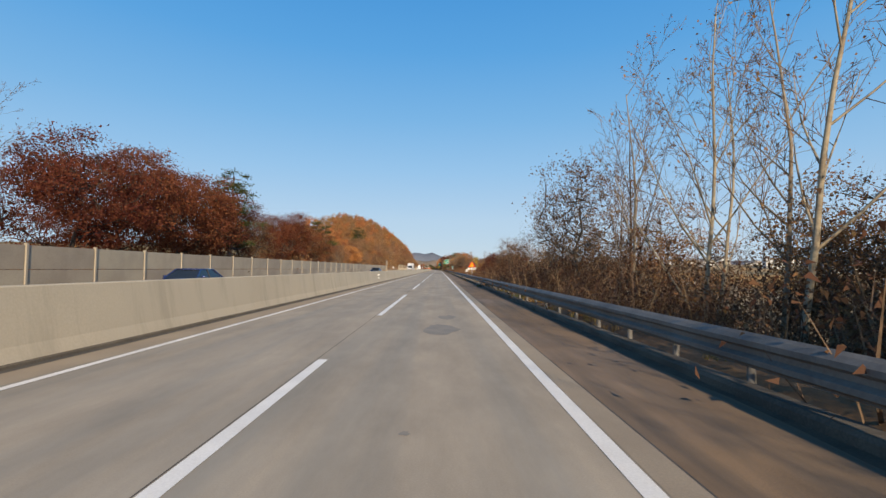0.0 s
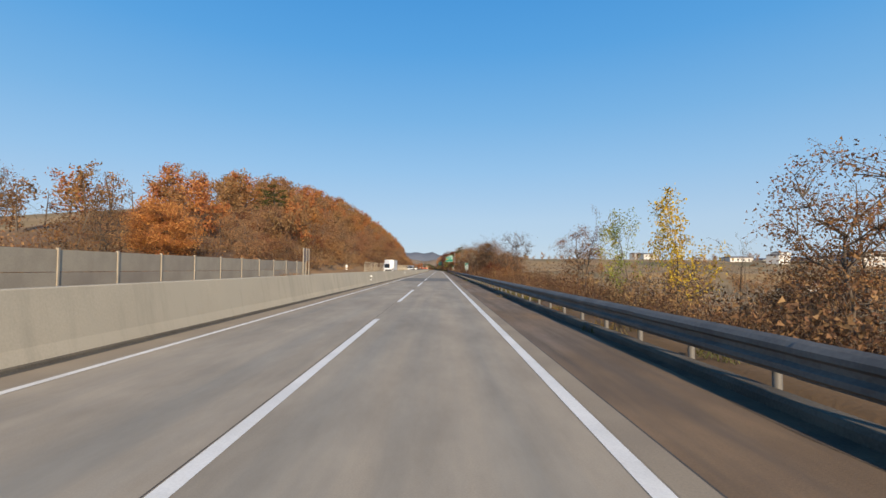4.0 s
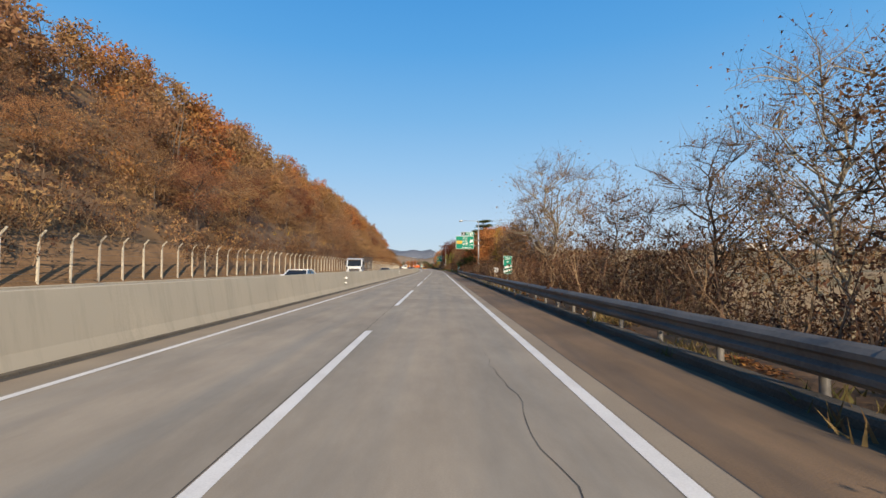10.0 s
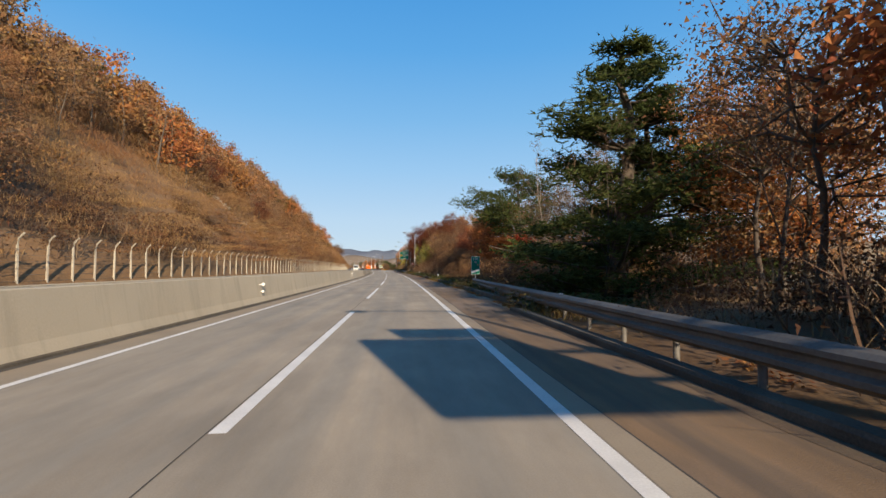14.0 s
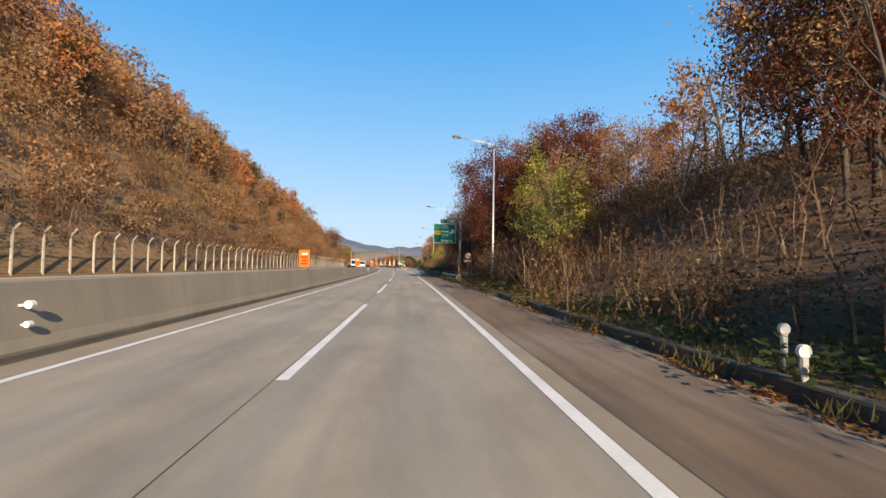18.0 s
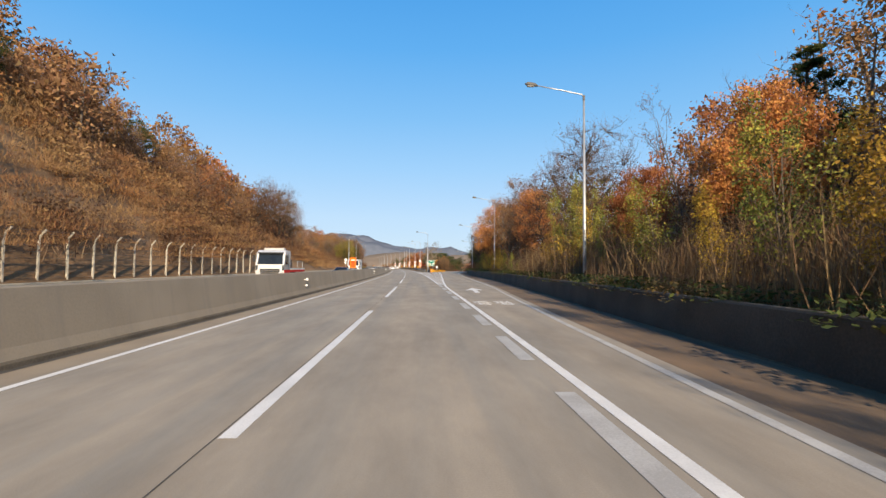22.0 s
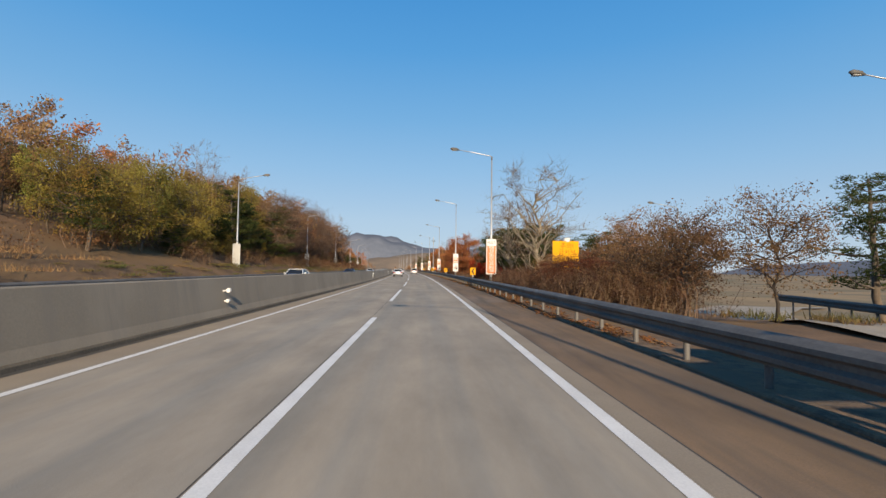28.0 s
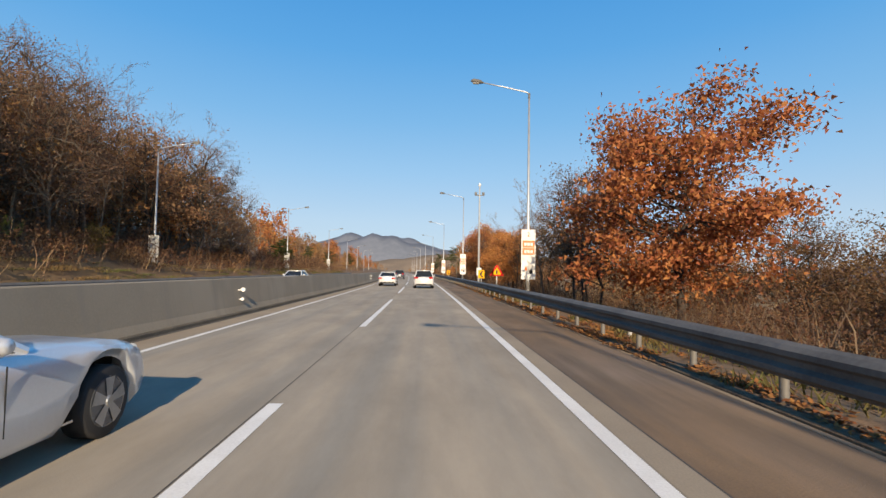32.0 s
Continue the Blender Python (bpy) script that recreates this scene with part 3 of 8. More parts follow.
# ---- plants ----
class Plant:
    """Grows limbs as tapered tubes, and notes where leaves can sit."""

    def __init__(self, seed):
        self.r = random.Random(seed)
        self.wood, self.fine = Geo(), Geo()
        self.tips = []

    def limb(self, p, d, length, rad, level, cfg):
        r = self.r
        n = (7, 4, 3, 2, 2)[level]
        pts, rads = [p.copy()], [rad]
        d = d.normalized()
        for i in range(n):
            d = (d + Vector((r.gauss(0, 1), r.gauss(0, 1), r.gauss(0, 1) * 0.7)) * cfg["bend"][level] + Vector((0, 0, cfg["up"][level]))).normalized()
            p = p + d * (length / n)
            pts.append(p.copy())
            rads.append(max(0.004, rad * (1 - (i + 1) / n * (0.75 if level else 0.8))))
        if level >= cfg.get("flat_from", 9):
            side = d.cross(Vector((r.gauss(0, 1), r.gauss(0, 1), r.gauss(0, 1)))).normalized() * max(rad, 0.007)
            self.fine.add([pts[0] - side, pts[0] + side, pts[-1]], [(0, 1, 2)])
        else:
            (self.wood if level < cfg["split"] else self.fine).tube(pts, rads, (7, 4, 3, 3, 3)[level], cap=level == 0)
        if level >= cfg["leaf_from"]:
            self.tips += [(q, d.copy()) for q in pts[1:]]
        if level >= cfg["levels"]:
            return
        for k in range(cfg["n"][level]):
            f = cfg["low"][level] + (1 - cfg["low"][level]) * ((k + r.random()) / cfg["n"][level])
            i = min(n - 1, int(f * n))
            q = pts[i].lerp(pts[i + 1], f * n - i)
            ax = (pts[i + 1] - pts[i]).normalized()
            side = ax.cross(Vector((r.gauss(0, 1), r.gauss(0, 1), r.gauss(0, 1)))).normalized()
            a = cfg["ang"][level] * (0.75 + 0.5 * r.random())
            nd = ax * math.cos(a) + side * math.sin(a)
            shrink = cfg["len"][level] * (1 - cfg["taper"][level] * f) * (0.75 + 0.5 * r.random())
            self.limb(q, nd, length * shrink, max(0.005, rads[i] * cfg["thin"][level]), level + 1, cfg)

    def leaves(self, count, size, spread, narrow=0.62, flat=0.0, tri=True):
        r = self.r
        g = Geo()
        for _ in range(count):
            q, d = r.choice(self.tips)
            c = q + Vector((r.gauss(0, spread), r.gauss(0, spread), r.gauss(0, spread) * 0.8))
            u = Vector((r.gauss(0, 1), r.gauss(0, 1), r.gauss(0, 1) * (1 - flat) - 0.25)).normalized()
            w = u.cross(Vector((r.gauss(0, 1) * (1 - flat), r.gauss(0, 1) * (1 - flat), r.gauss(0, 1) + flat * 3))).normalized()
            s = size * (0.6 + 0.8 * r.random())
            if tri:
                g.add([c - u * s * 0.5 - w * s * narrow * 0.5, c - u * s * 0.3 + w * s * narrow * 0.6, c + u * s * 0.6], [(0, 1, 2)])
            else:
                g.add([c - u * s * 0.5, c + w * s * narrow * 0.5 + u * s * 0.08, c + u * s * 0.5, c - w * s * narrow * 0.5 + u * s * 0.08], [(0, 1, 2, 3)])
        return g


BROAD = dict(levels=3, split=3, flat_from=3, leaf_from=2, n=(15, 8, 6, 0), low=(0.1, 0.15, 0.1), ang=(1.0, 0.75, 0.7), len=(0.58, 0.46, 0.45), taper=(0.55, 0.45, 0.4), thin=(0.5, 0.55, 0.55), bend=(0.05, 0.11, 0.16, 0.2), up=(0.03, 0.08, 0.05, 0.03))
BARE = dict(levels=4, split=2, flat_from=4, leaf_from=3, n=(11, 5, 4, 5), low=(0.2, 0.2, 0.15, 0.2), ang=(0.7, 0.65, 0.6, 0.6), len=(0.42, 0.5, 0.5, 0.55), taper=(0.5, 0.4, 0.35, 0.3), thin=(0.5, 0.5, 0.5, 0.6), bend=(0.05, 0.09, 0.13, 0.17, 0.2), up=(0.03, 0.1, 0.08, 0.05, 0.03))
FORKED = dict(BARE, n=(9, 6, 4, 5), low=(0.08, 0.2, 0.15, 0.2), ang=(0.5, 0.55, 0.6, 0.6), len=(0.62, 0.45, 0.45, 0.5), up=(0.02, 0.09, 0.06, 0.05, 0.03))


TOPS = {}


def tree_kind(seed, h, cfg, trunk_r, bark, name, label, leaf=None, count=0, size=0.25, spread=0.25, twig=None, category="tree", flat=0.0, tri=False):
    p = Plant(seed)
    p.limb(Vector((0, 0, -0.4)), Vector((p.r.gauss(0, 0.06), p.r.gauss(0, 0.06), 1)), h, trunk_r, 0, cfg)
    ob = thing(name, label, category)
    part("trunk", p.wood, bark, ob, smooth=True)
    if p.fine.f:
        tagged(part("branchwork", p.fine, twig or TWIG, ob), "", "", "", "stuff")
    if leaf:
        part("crown", p.leaves(count, size, spread, flat=flat, tri=tri), leaf, ob)
    zs = sorted(q[0].z for q in p.tips)
    TOPS[ob.name] = zs[int(len(zs) * 0.975)] + 0.1
    return ob


def crown_kind(seed, h, width, base, trunk_r, bark, name, label, leaf, mains=15, clumps=110, per=55, size=0.17, spread=0.3, ragged=0.28, twigs=True, category="tree", rise=0.35):
    """A tree whose boughs reach out to clumps of leaves that fill a rounded, uneven crown."""
    p = Plant(seed)
    r = p.r
    mid, rx, rz = (h + base) / 2, width / 2, (h - base) / 2

    def reach(d):
        return 1.0 - ragged + 2 * ragged * (0.5 + 0.5 * noise.noise((d.x * 1.9 + seed, d.y * 1.9, d.z * 1.9)))

    def spot(lo, hi):
        d = Vector((r.gauss(0, 1), r.gauss(0, 1), r.gauss(0, 1))).normalized()
        f = r.uniform(lo, hi) * reach(d)
        return Vector((d.x * rx * f, d.y * rx * f, mid + d.z * rz * f))

    trunk = [Vector((r.gauss(0, 0.05) * i, r.gauss(0, 0.05) * i, -0.4 + (h * 0.72 + 0.4) * i / 6)) for i in range(7)]
    p.wood.tube(trunk, [trunk_r * (1 - i / 7.5) + 0.01 for i in range(7)], 7)
    nodes = [(q, trunk_r * 0.3) for q in trunk[3:]]
    for k in range(mains):
        e = spot(0.45, 0.8)
        f = min(0.95, max(base / h * 0.8, (e.z - rise * math.hypot(e.x, e.y)) / (h * 0.72))) * 6
        i = min(5, int(f))
        b = trunk[i].lerp(trunk[i + 1], f - i)
        m = b.lerp(e, 0.5) + Vector((r.gauss(0, 0.2), r.gauss(0, 0.2), -0.12 * (e - b).length * 0.4))
        path = [b, b.lerp(m, 0.5) + Vector((r.gauss(0, 0.08), r.gauss(0, 0.08), 0)), m, m.lerp(e, 0.5) + Vector((r.gauss(0, 0.12), r.gauss(0, 0.12), r.gauss(0, 0.1))), e]
        p.wood.tube(path, [trunk_r * v for v in (0.5, 0.4, 0.3, 0.22, 0.12)], 5, cap=False)
        nodes += [(q, trunk_r * 0.25) for q in path[2:]]
    g = Geo()
    for k in range(clumps):
        e = spot(0.55, 1.0) if k % 5 else spot(0.2, 0.7)
        b = min(nodes, key=lambda q: (q[0] - e).length + 0.6 * max(0, q[0].z - e.z))[0]
        m = b.lerp(e, 0.55) + Vector((r.gauss(0, 0.15), r.gauss(0, 0.15), r.gauss(0, 0.12)))
        p.wood.tube([b, m, e], [0.02, 0.012, 0.005] if per < 8 else [0.028, 0.018, 0.008], 3, cap=False)
        if twigs:
            for q in range(7 if per > 8 else 20):
                o = b.lerp(e, r.uniform(0.3, 1.0))
                w = Vector((r.gauss(0, 1), r.gauss(0, 1), r.gauss(0, 1))).normalized() * 0.006
                p.fine.add([o - w, o + w, o + Vector((r.gauss(0, 0.3), r.gauss(0, 0.3), r.gauss(0.3, 0.3)))], [(0, 1, 2)])
        if leaf:
            for q in range(int(per * r.uniform(0.4, 1.6))):
                c = e + Vector((r.gauss(0, spread * 1.25), r.gauss(0, spread * 1.25), r.gauss(0, spread * 0.75)))
                u = Vector((r.gauss(0, 1), r.gauss(0, 1), r.gauss(0, 0.9) - 0.3)).normalized()
                w = u.cross(Vector((r.gauss(0, 1), r.gauss(0, 1), r.gauss(0, 1)))).normalized()
                s = size * r.uniform(0.6, 1.4)
                g.add([c - u * s * 0.5 - w * s * 0.35, c - u * s * 0.3 + w * s * 0.4, c + u * s * 0.6], [(0, 1, 2)])
    ob = thing(name, label, category)
    part("trunk", p.wood, bark, ob, smooth=True)
    if p.fine.f:
        tagged(part("branchwork", p.fine, TWIG, ob), "", "", "", "stuff")
    if leaf:
        part("crown", g, leaf, ob)
    TOPS[ob.name] = h * 0.99
    return ob


def pine_kind(seed, h, spread, flat_top, name="pine_tree", label="", start=0.3, tufts=1.0):
    p = Plant(seed)
    r = p.r
    pts = [Vector((0, 0, -0.4))]
    for i in range(8):
        pts.append(pts[-1] + Vector((r.gauss(0, 0.09), r.gauss(0, 0.09), h / 8)))
    p.wood.tube(pts, [0.21 * (1 - i / 9.5) + 0.02 for i in range(9)], 7)
    g = Geo()
    whorls = 11
    for k in range(whorls):
        f = start + (0.98 - start) * k / (whorls - 1)
        i = min(7, int(f * 8))
        base = pts[i].lerp(pts[i + 1], f * 8 - i)
        reach = spread * (1 - (f - start) / (1 - start)) ** (0.38 if flat_top else 0.8) * (0.75 + 0.4 * r.random()) + 0.35
        if flat_top and f < 0.45:
            reach *= 0.8
        for b in range(5 if f < 0.9 else 3):
            a = r.random() * 6.283
            d = Vector((math.cos(a), math.sin(a), r.uniform(-0.05, 0.22)))
            L = reach * r.uniform(0.6, 1.1)
            end = base + d * L + Vector((0, 0, 0.12 * L))
            mid = base + d * L * 0.5 + Vector((0, 0, r.uniform(-0.1, 0.1)))
            p.wood.tube([base, mid, end], [0.06 * (1 - f * 0.5), 0.04, 0.012], 4, cap=False)
            for q in range(max(2, int(1.4 + L * 1.1))):
                t = r.uniform(0.4, 1.06)
                pad = base.lerp(mid, t * 2) if t < 0.5 else mid.lerp(end, t * 2 - 1)
                pad = pad + Vector((r.gauss(0, 0.1 + 0.08 * L), r.gauss(0, 0.1 + 0.08 * L), 0.05))
                pr = 0.26 + 0.1 * L
                for _ in range(int(24 * tufts)):
                    c = pad + Vector((r.gauss(0, pr * 0.6), r.gauss(0, pr * 0.6), r.gauss(0.1, pr * 0.26)))
                    for e in range(5):
                        u = Vector((r.gauss(0, 1), r.gauss(0, 1), r.uniform(-0.2, 1.3))).normalized()
                        w = u.cross(Vector((r.gauss(0, 1), r.gauss(0, 1), r.gauss(0, 1)))).normalized()
                        g.add([c - w * 0.022, c + w * 0.022, c + u * r.uniform(0.1, 0.22)], [(0, 1, 2)])
    ob = thing(name, label, "tree")
    part("trunk", p.wood, BARK, ob, smooth=True)
    part("crown", g, NEEDLE, ob)
    TOPS[ob.name] = h
    return ob


def brush_geo(seed, w, h, stems, forks, lean=0.35, thick=0.012):
    """A thicket of thin forking stems over w metres."""
    r = random.Random(seed)
    g = Geo()
    tips = []
    for _ in range(stems):
        b = Vector((r.uniform(-w, w) / 2, r.uniform(-w, w) / 2, -0.25))
        d = Vector((r.gauss(0, lean), r.gauss(0, lean), 1)).normalized()
        L = h * r.uniform(0.45, 1.05)
        m = b + d * L * 0.5 + Vector((r.gauss(0, 0.1), r.gauss(0, 0.1), 0))
        e = m + (d + Vector((r.gauss(0, 0.25), r.gauss(0, 0.25), 0))).normalized() * L * 0.5
        o = Vector((r.gauss(0, 1), r.gauss(0, 1), 0)).normalized() * thick
        g.add([b - o * 1.2, b + o * 1.2, m + o, e, m - o], [(0, 1, 2, 4), (4, 2, 3)])
        for _ in range(forks):
            t = r.uniform(0.25, 0.95)
            q = b.lerp(m, t * 2) if t < 0.5 else m.lerp(e, t * 2 - 1)
            k = q + Vector((r.gauss(0, 1), r.gauss(0, 1), r.uniform(0.1, 1.4))).normalized() * L * r.uniform(0.15, 0.4)
            s = Vector((r.gauss(0, 1), r.gauss(0, 1), 0)).normalized() * thick * 0.6
            g.add([q - s, q + s, k], [(0, 1, 2)])
            tips.append((k, d))
        tips.append((e, d))
    return g, tips


def leaf_geo(seed, tips, count, size, spread, narrow=0.6):
    p = Plant(seed)
    p.tips = tips
    return p.leaves(count, size, spread, narrow)


def grass_geo(seed, w, h, blades, width=0.02):
    r = random.Random(seed)
    g = Geo()
    for _ in range(blades):
        b = Vector((r.uniform(-w, w) / 2, r.uniform(-w, w) / 2, -0.05))
        a = r.random() * 6.283
        s = Vector((math.cos(a), math.sin(a), 0)) * width
        e = b + Vector((r.gauss(0, 0.55), r.gauss(0, 0.55), 1)).normalized() * h * r.uniform(0.4, 1.1)
        g.add([b - s, b + s, e], [(0, 1, 2)])
    return g


def joined(name, mat, label, category, protos, places):
    """One mesh out of many copies of small ones; places are (s, x, z, turn, scale, which)."""
    arr = [(np.array(g.v, dtype=np.float32), [len(f) for f in g.f], np.concatenate([np.array(f) for f in g.f])) for g in protos]
    V, Lp, Tot, o = [], [], [], 0
    for s, x, z, turn, k, which in places:
        v, tot, idx = arr[which]
        p = on_road(s, x, z)
        c, n = math.cos(turn) * k, math.sin(turn) * k
        V.append(np.stack([v[:, 0] * c - v[:, 1] * n + p.x, v[:, 0] * n + v[:, 1] * c + p.y, v[:, 2] * k + p.z], 1))
        Lp.append(idx + o)
        Tot += tot
        o += len(v)
    V, Lp, Tot = np.concatenate(V), np.concatenate(Lp).astype(np.int32), np.array(Tot, dtype=np.int32)
    me = bpy.data.meshes.new(name)
    me.vertices.add(len(V))
    me.vertices.foreach_set("co", V.astype(np.float32).ravel())
    me.loops.add(len(Lp))
    me.loops.foreach_set("vertex_index", Lp)
    me.polygons.add(len(Tot))
    me.polygons.foreach_set("loop_start", np.concatenate([[0], np.cumsum(Tot)[:-1]]).astype(np.int32))
    me.update(calc_edges=True)
    me.validate()
    me.materials.append(mat)
    return tagged(new(name, me), label, category, "", "stuff")


rng = random.Random(7)
KINDS = {
    "oak": [crown_kind(11 + i, 8.0, 8.0, 0.9, 0.14, DARK_BARK, "oak_tree", "broad oak with a full crown of orange-brown autumn leaves", OAK, 17, 150, 170, 0.14, 0.34) for i in range(2)],
    "thin": [crown_kind(13, 8.0, 5.6, 1.6, 0.09, BARK, "oak_tree", "thin-crowned oak with sparse dry orange leaves", TAN_LEAF, 14, 95, 46, 0.1, 0.28, 0.35, rise=0.8), crown_kind(14, 8.0, 5.0, 1.4, 0.08, DARK_BARK, "roadside_tree", "slender tree with the last dry tan leaves", DULL_LEAF, 14, 95, 42, 0.095, 0.29, 0.35, rise=0.8)],
    "rust": [crown_kind(15 + 40 * i, 8.0, 8.4, 0.7, 0.13, DARK_BARK, "rust_tree", "wide tree with dense dark rust-red leaves", RUST, 17, 160, 190, 0.105, 0.33) for i in range(2)],
    "pale": [tree_kind(17, 8.0, BARE, 0.06, PALE_BARK, "bare_tree", "tall bare tree with pale sunlit bark", TAN_LEAF, 200, 0.07, 0.12), tree_kind(18, 8.0, FORKED, 0.065, PALE_BARK, "bare_tree", "forked bare tree with pale sunlit bark", TAN_LEAF, 260, 0.07, 0.12)],
    "bare": [tree_kind(19, 8.0, FORKED, 0.08, DARK_BARK, "bare_tree", "dark bare spreading tree with fine twigs", None), tree_kind(20, 8.0, BARE, 0.075, BARK, "bare_tree", "bare grey-brown tree with a few clinging leaves", TAN_LEAF, 420, 0.07, 0.12)],
    "ginkgo": [crown_kind(21, 8.0, 5.0, 1.0, 0.085, PALE_BARK, "bare_tree", "bare tree with many long rising boughs", TAN_LEAF, 40, 150, 2, 0.06, 0.3, 0.3, rise=1.35)],
    "pine": [pine_kind(22, 8.0, 3.0, True, label="spreading red pine with flat dark green pads of needles"), pine_kind(23, 8.0, 2.6, True, label="spreading red pine with flat dark green pads of needles", start=0.42)],
    "spruce": [pine_kind(24, 8.0, 2.6, False, label="tall conical pine with dense dark green needles", start=0.06, tufts=2.2)],
    "locust": [tree_kind(25, 8.0, dict(FORKED, levels=3), 0.1, BARK, "locust_tree", "slender locust with yellow-green leaves", LOCUST, 2600, 0.16, 0.22)],
    "green": [tree_kind(26, 8.0, FORKED, 0.12, BARK, "leafy_tree", "tree that still holds dull green leaves", GREEN, 1800, 0.14, 0.2)],
    "yellow": [tree_kind(27, 8.0, dict(FORKED, levels=3), 0.1, BARK, "yellow_shrub", "shrub with bright yellow autumn leaves", YELLOW, 2400, 0.2, 0.28, category="shrub")],
    "maple": [tree_kind(28, 8.0, dict(FORKED, levels=3), 0.1, DARK_BARK, "red_maple", "small maple with scarlet autumn leaves", RED, 2600, 0.24, 0.3)],
}
KINDS["hill_oak"] = [crown_kind(31 + i, 8.0, 7.6, 0.8, 0.13, BARK, "hillside_oak", "orange-brown oak on the wooded hillside", HILL_OAK, 9, 80, 130, 0.105, 0.42, twigs=False) for i in range(2)]
KINDS["hill_thin"] = [crown_kind(35 + i, 8.0, 6.4, 1.2, 0.12, BARK, "hillside_tree", "brown half-bare tree on the wooded hillside", HILL_LEAF, 9, 80, 85, 0.1, 0.42) for i in range(2)]
KINDS["hill_rust"] = [crown_kind(38, 8.0, 7.4, 0.8, 0.13, DARK_BARK, "hillside_tree", "dark rust-red tree on the wooded hillside", RUST, 9, 70, 90, 0.14, 0.42, twigs=False)]
KINDS["brown"] = [crown_kind(46 + i, 8.0, 6.0, 0.9, 0.1, DARK_BARK, "roadside_tree", "brown half-bare tree with dry russet leaves", HILL_LEAF if i else DULL_LEAF, 14, 100, 70, 0.115, 0.32, 0.33, rise=0.7) for i in range(2)]
KINDS["mesh"] = [crown_kind(51, 8.0, 5.6, 1.8, 0.075, PALE_BARK, "bare_tree", "spreading pale tree with a mesh of twigs and few tan leaves", TAN_LEAF, 24, 190, 7, 0.075, 0.32, 0.3, rise=1.1)]
KINDS["dark_mesh"] = [crown_kind(52 + i, 8.0, 5.8, 1.2, 0.075, DARK_BARK, "bare_tree", "dark spreading tree with a mesh of fine twigs", DULL_LEAF, 24, 190, 7, 0.075, 0.32, 0.3, rise=1.1) for i in range(2)]
WOOD_LEAF = leafy("dull_reddish_brown_leaves", (0.25, 0.145, 0.095), (0.165, 0.098, 0.067), c=(0.3, 0.15, 0.08), c_scale=0.06)
KINDS["wood"] = [crown_kind(57 + i, 8.0, 5.6, 0.6, 0.07, BARK, "woodland_tree", "half-bare woodland tree with fine twigs and small brown leaves", WOOD_LEAF, 20, 150, 60 + 30 * i, 0.055, 0.3, 0.3, rise=0.9) for i in range(2)]
KINDS["dark_pine"] = [pine_kind(43, 8.0, 4.8, True, label="wide umbrella-shaped pine with dense dark green needles", start=0.34, tufts=1.9), pine_kind(44, 8.0, 4.4, True, label="wide umbrella-shaped pine with dense dark green needles", start=0.38, tufts=1.9)]
OLIVE = leafy("olive_yellow_leaves", (0.33, 0.245, 0.055), (0.20, 0.165, 0.045), c=(0.38, 0.24, 0.05), c_scale=0.25)
KINDS["olive"] = [crown_kind(61 + i, 8.0, 6.2, 0.6, 0.09, BARK, "leafy_tree", "full tree with olive and yellow autumn leaves", OLIVE, 16, 120, 105, 0.11, 0.34) for i in range(2)]
KINDS["full_pine"] = [pine_kind(63 + i, 8.0, 3.1, True, label="broad pine with dark green needles down to the ground", start=0.1, tufts=2.3) for i in range(2)]
USED = set()


def plant(kind, s, x, h, which=None, wide=1.0):
    """A tree whose top is h metres over the road."""
    protos = KINDS[kind]
    own = random.Random(round(s * 100) * 7919 + round(x * 100))
    ob = protos[own.randrange(len(protos)) if which is None else which]
    z = height(s, x)
    k = max(0.8, (h - z)) / TOPS[ob.name]
    m = Matrix.LocRotScale(on_road(s, x, z), Euler((0, 0, own.random() * 6.28)), Vector((k * wide, k * wide, k)))
    if ob.name in USED:
        copy_thing(ob, m @ Matrix.Diagonal((1 / ob.scale[0], 1 / ob.scale[1], 1 / ob.scale[2], 1)))
    else:
        USED.add(ob.name)
        ob.matrix_basis = m


def fill(kinds, a, b, x0, x1, low, top, count):
    """Scatters trees over a strip of the verge."""
    for i in range(count):
        s_, x_ = a + (b - a) * (i + rng.random()) / count, rng.uniform(x0, x1)
        plant(rng.choice(kinds), s_, x_, rng.uniform(low, top))


def grow(rows):
    """Plants the trees of one stretch: kind, s, x, height of the top over the road, and a width where it is unusual."""
    for item in rows.split("|"):
        kd, s_, x_, h_, *w_ = item.split()
        plant(kd, float(s_), float(x_), float(h_), wide=float(w_[0]) if w_ else 1.0)


# trees to the right, from the start to the end of the road
# trees before s = 0 stay out of view, added to shade shoulder and bank
grow("thin -30 11 11|bare -26 11.6 12|brown -24 12.5 10|thin -21 10.6 10 0.8|bare -17 10.4 12.5|brown -12 10.4 9.6 0.7|bare -8 9.6 12|thin -4 9.8 8.4 0.7|pale 2 8.6 12")
grow("brown -18 10.2 10 0.7|thin -9 10 9 0.7|brown -2 9.8 7.6 0.6|brown -14 14 11|brown -6 13.6 10|thin 1 13 9.4|brown -20 16 12|brown -9 17 12|brown 4 15 8.6|thin 8 12.6 6.6|brown -3 11.4 6.4|brown 3 10.6 5.4")
grow("bare 6 8.2 10|pale 11 8.6 14|pale 13.5 10 13.5|pale 16 9 13|pale 18.5 11 13|pale 21 8.8 12|bare 25 10 11|thin 28 8.4 9|bare 30 12 9")
grow("dark_mesh 32 8.6 7.6|pale 35 10 8.5|bare 39 9 6.5|pale 43 10 6.2|bare 44 13 7|thin 47 8.6 4.6|pale 50 11 6|thin 58 9 5.3|dark_mesh 62 10 6.4")
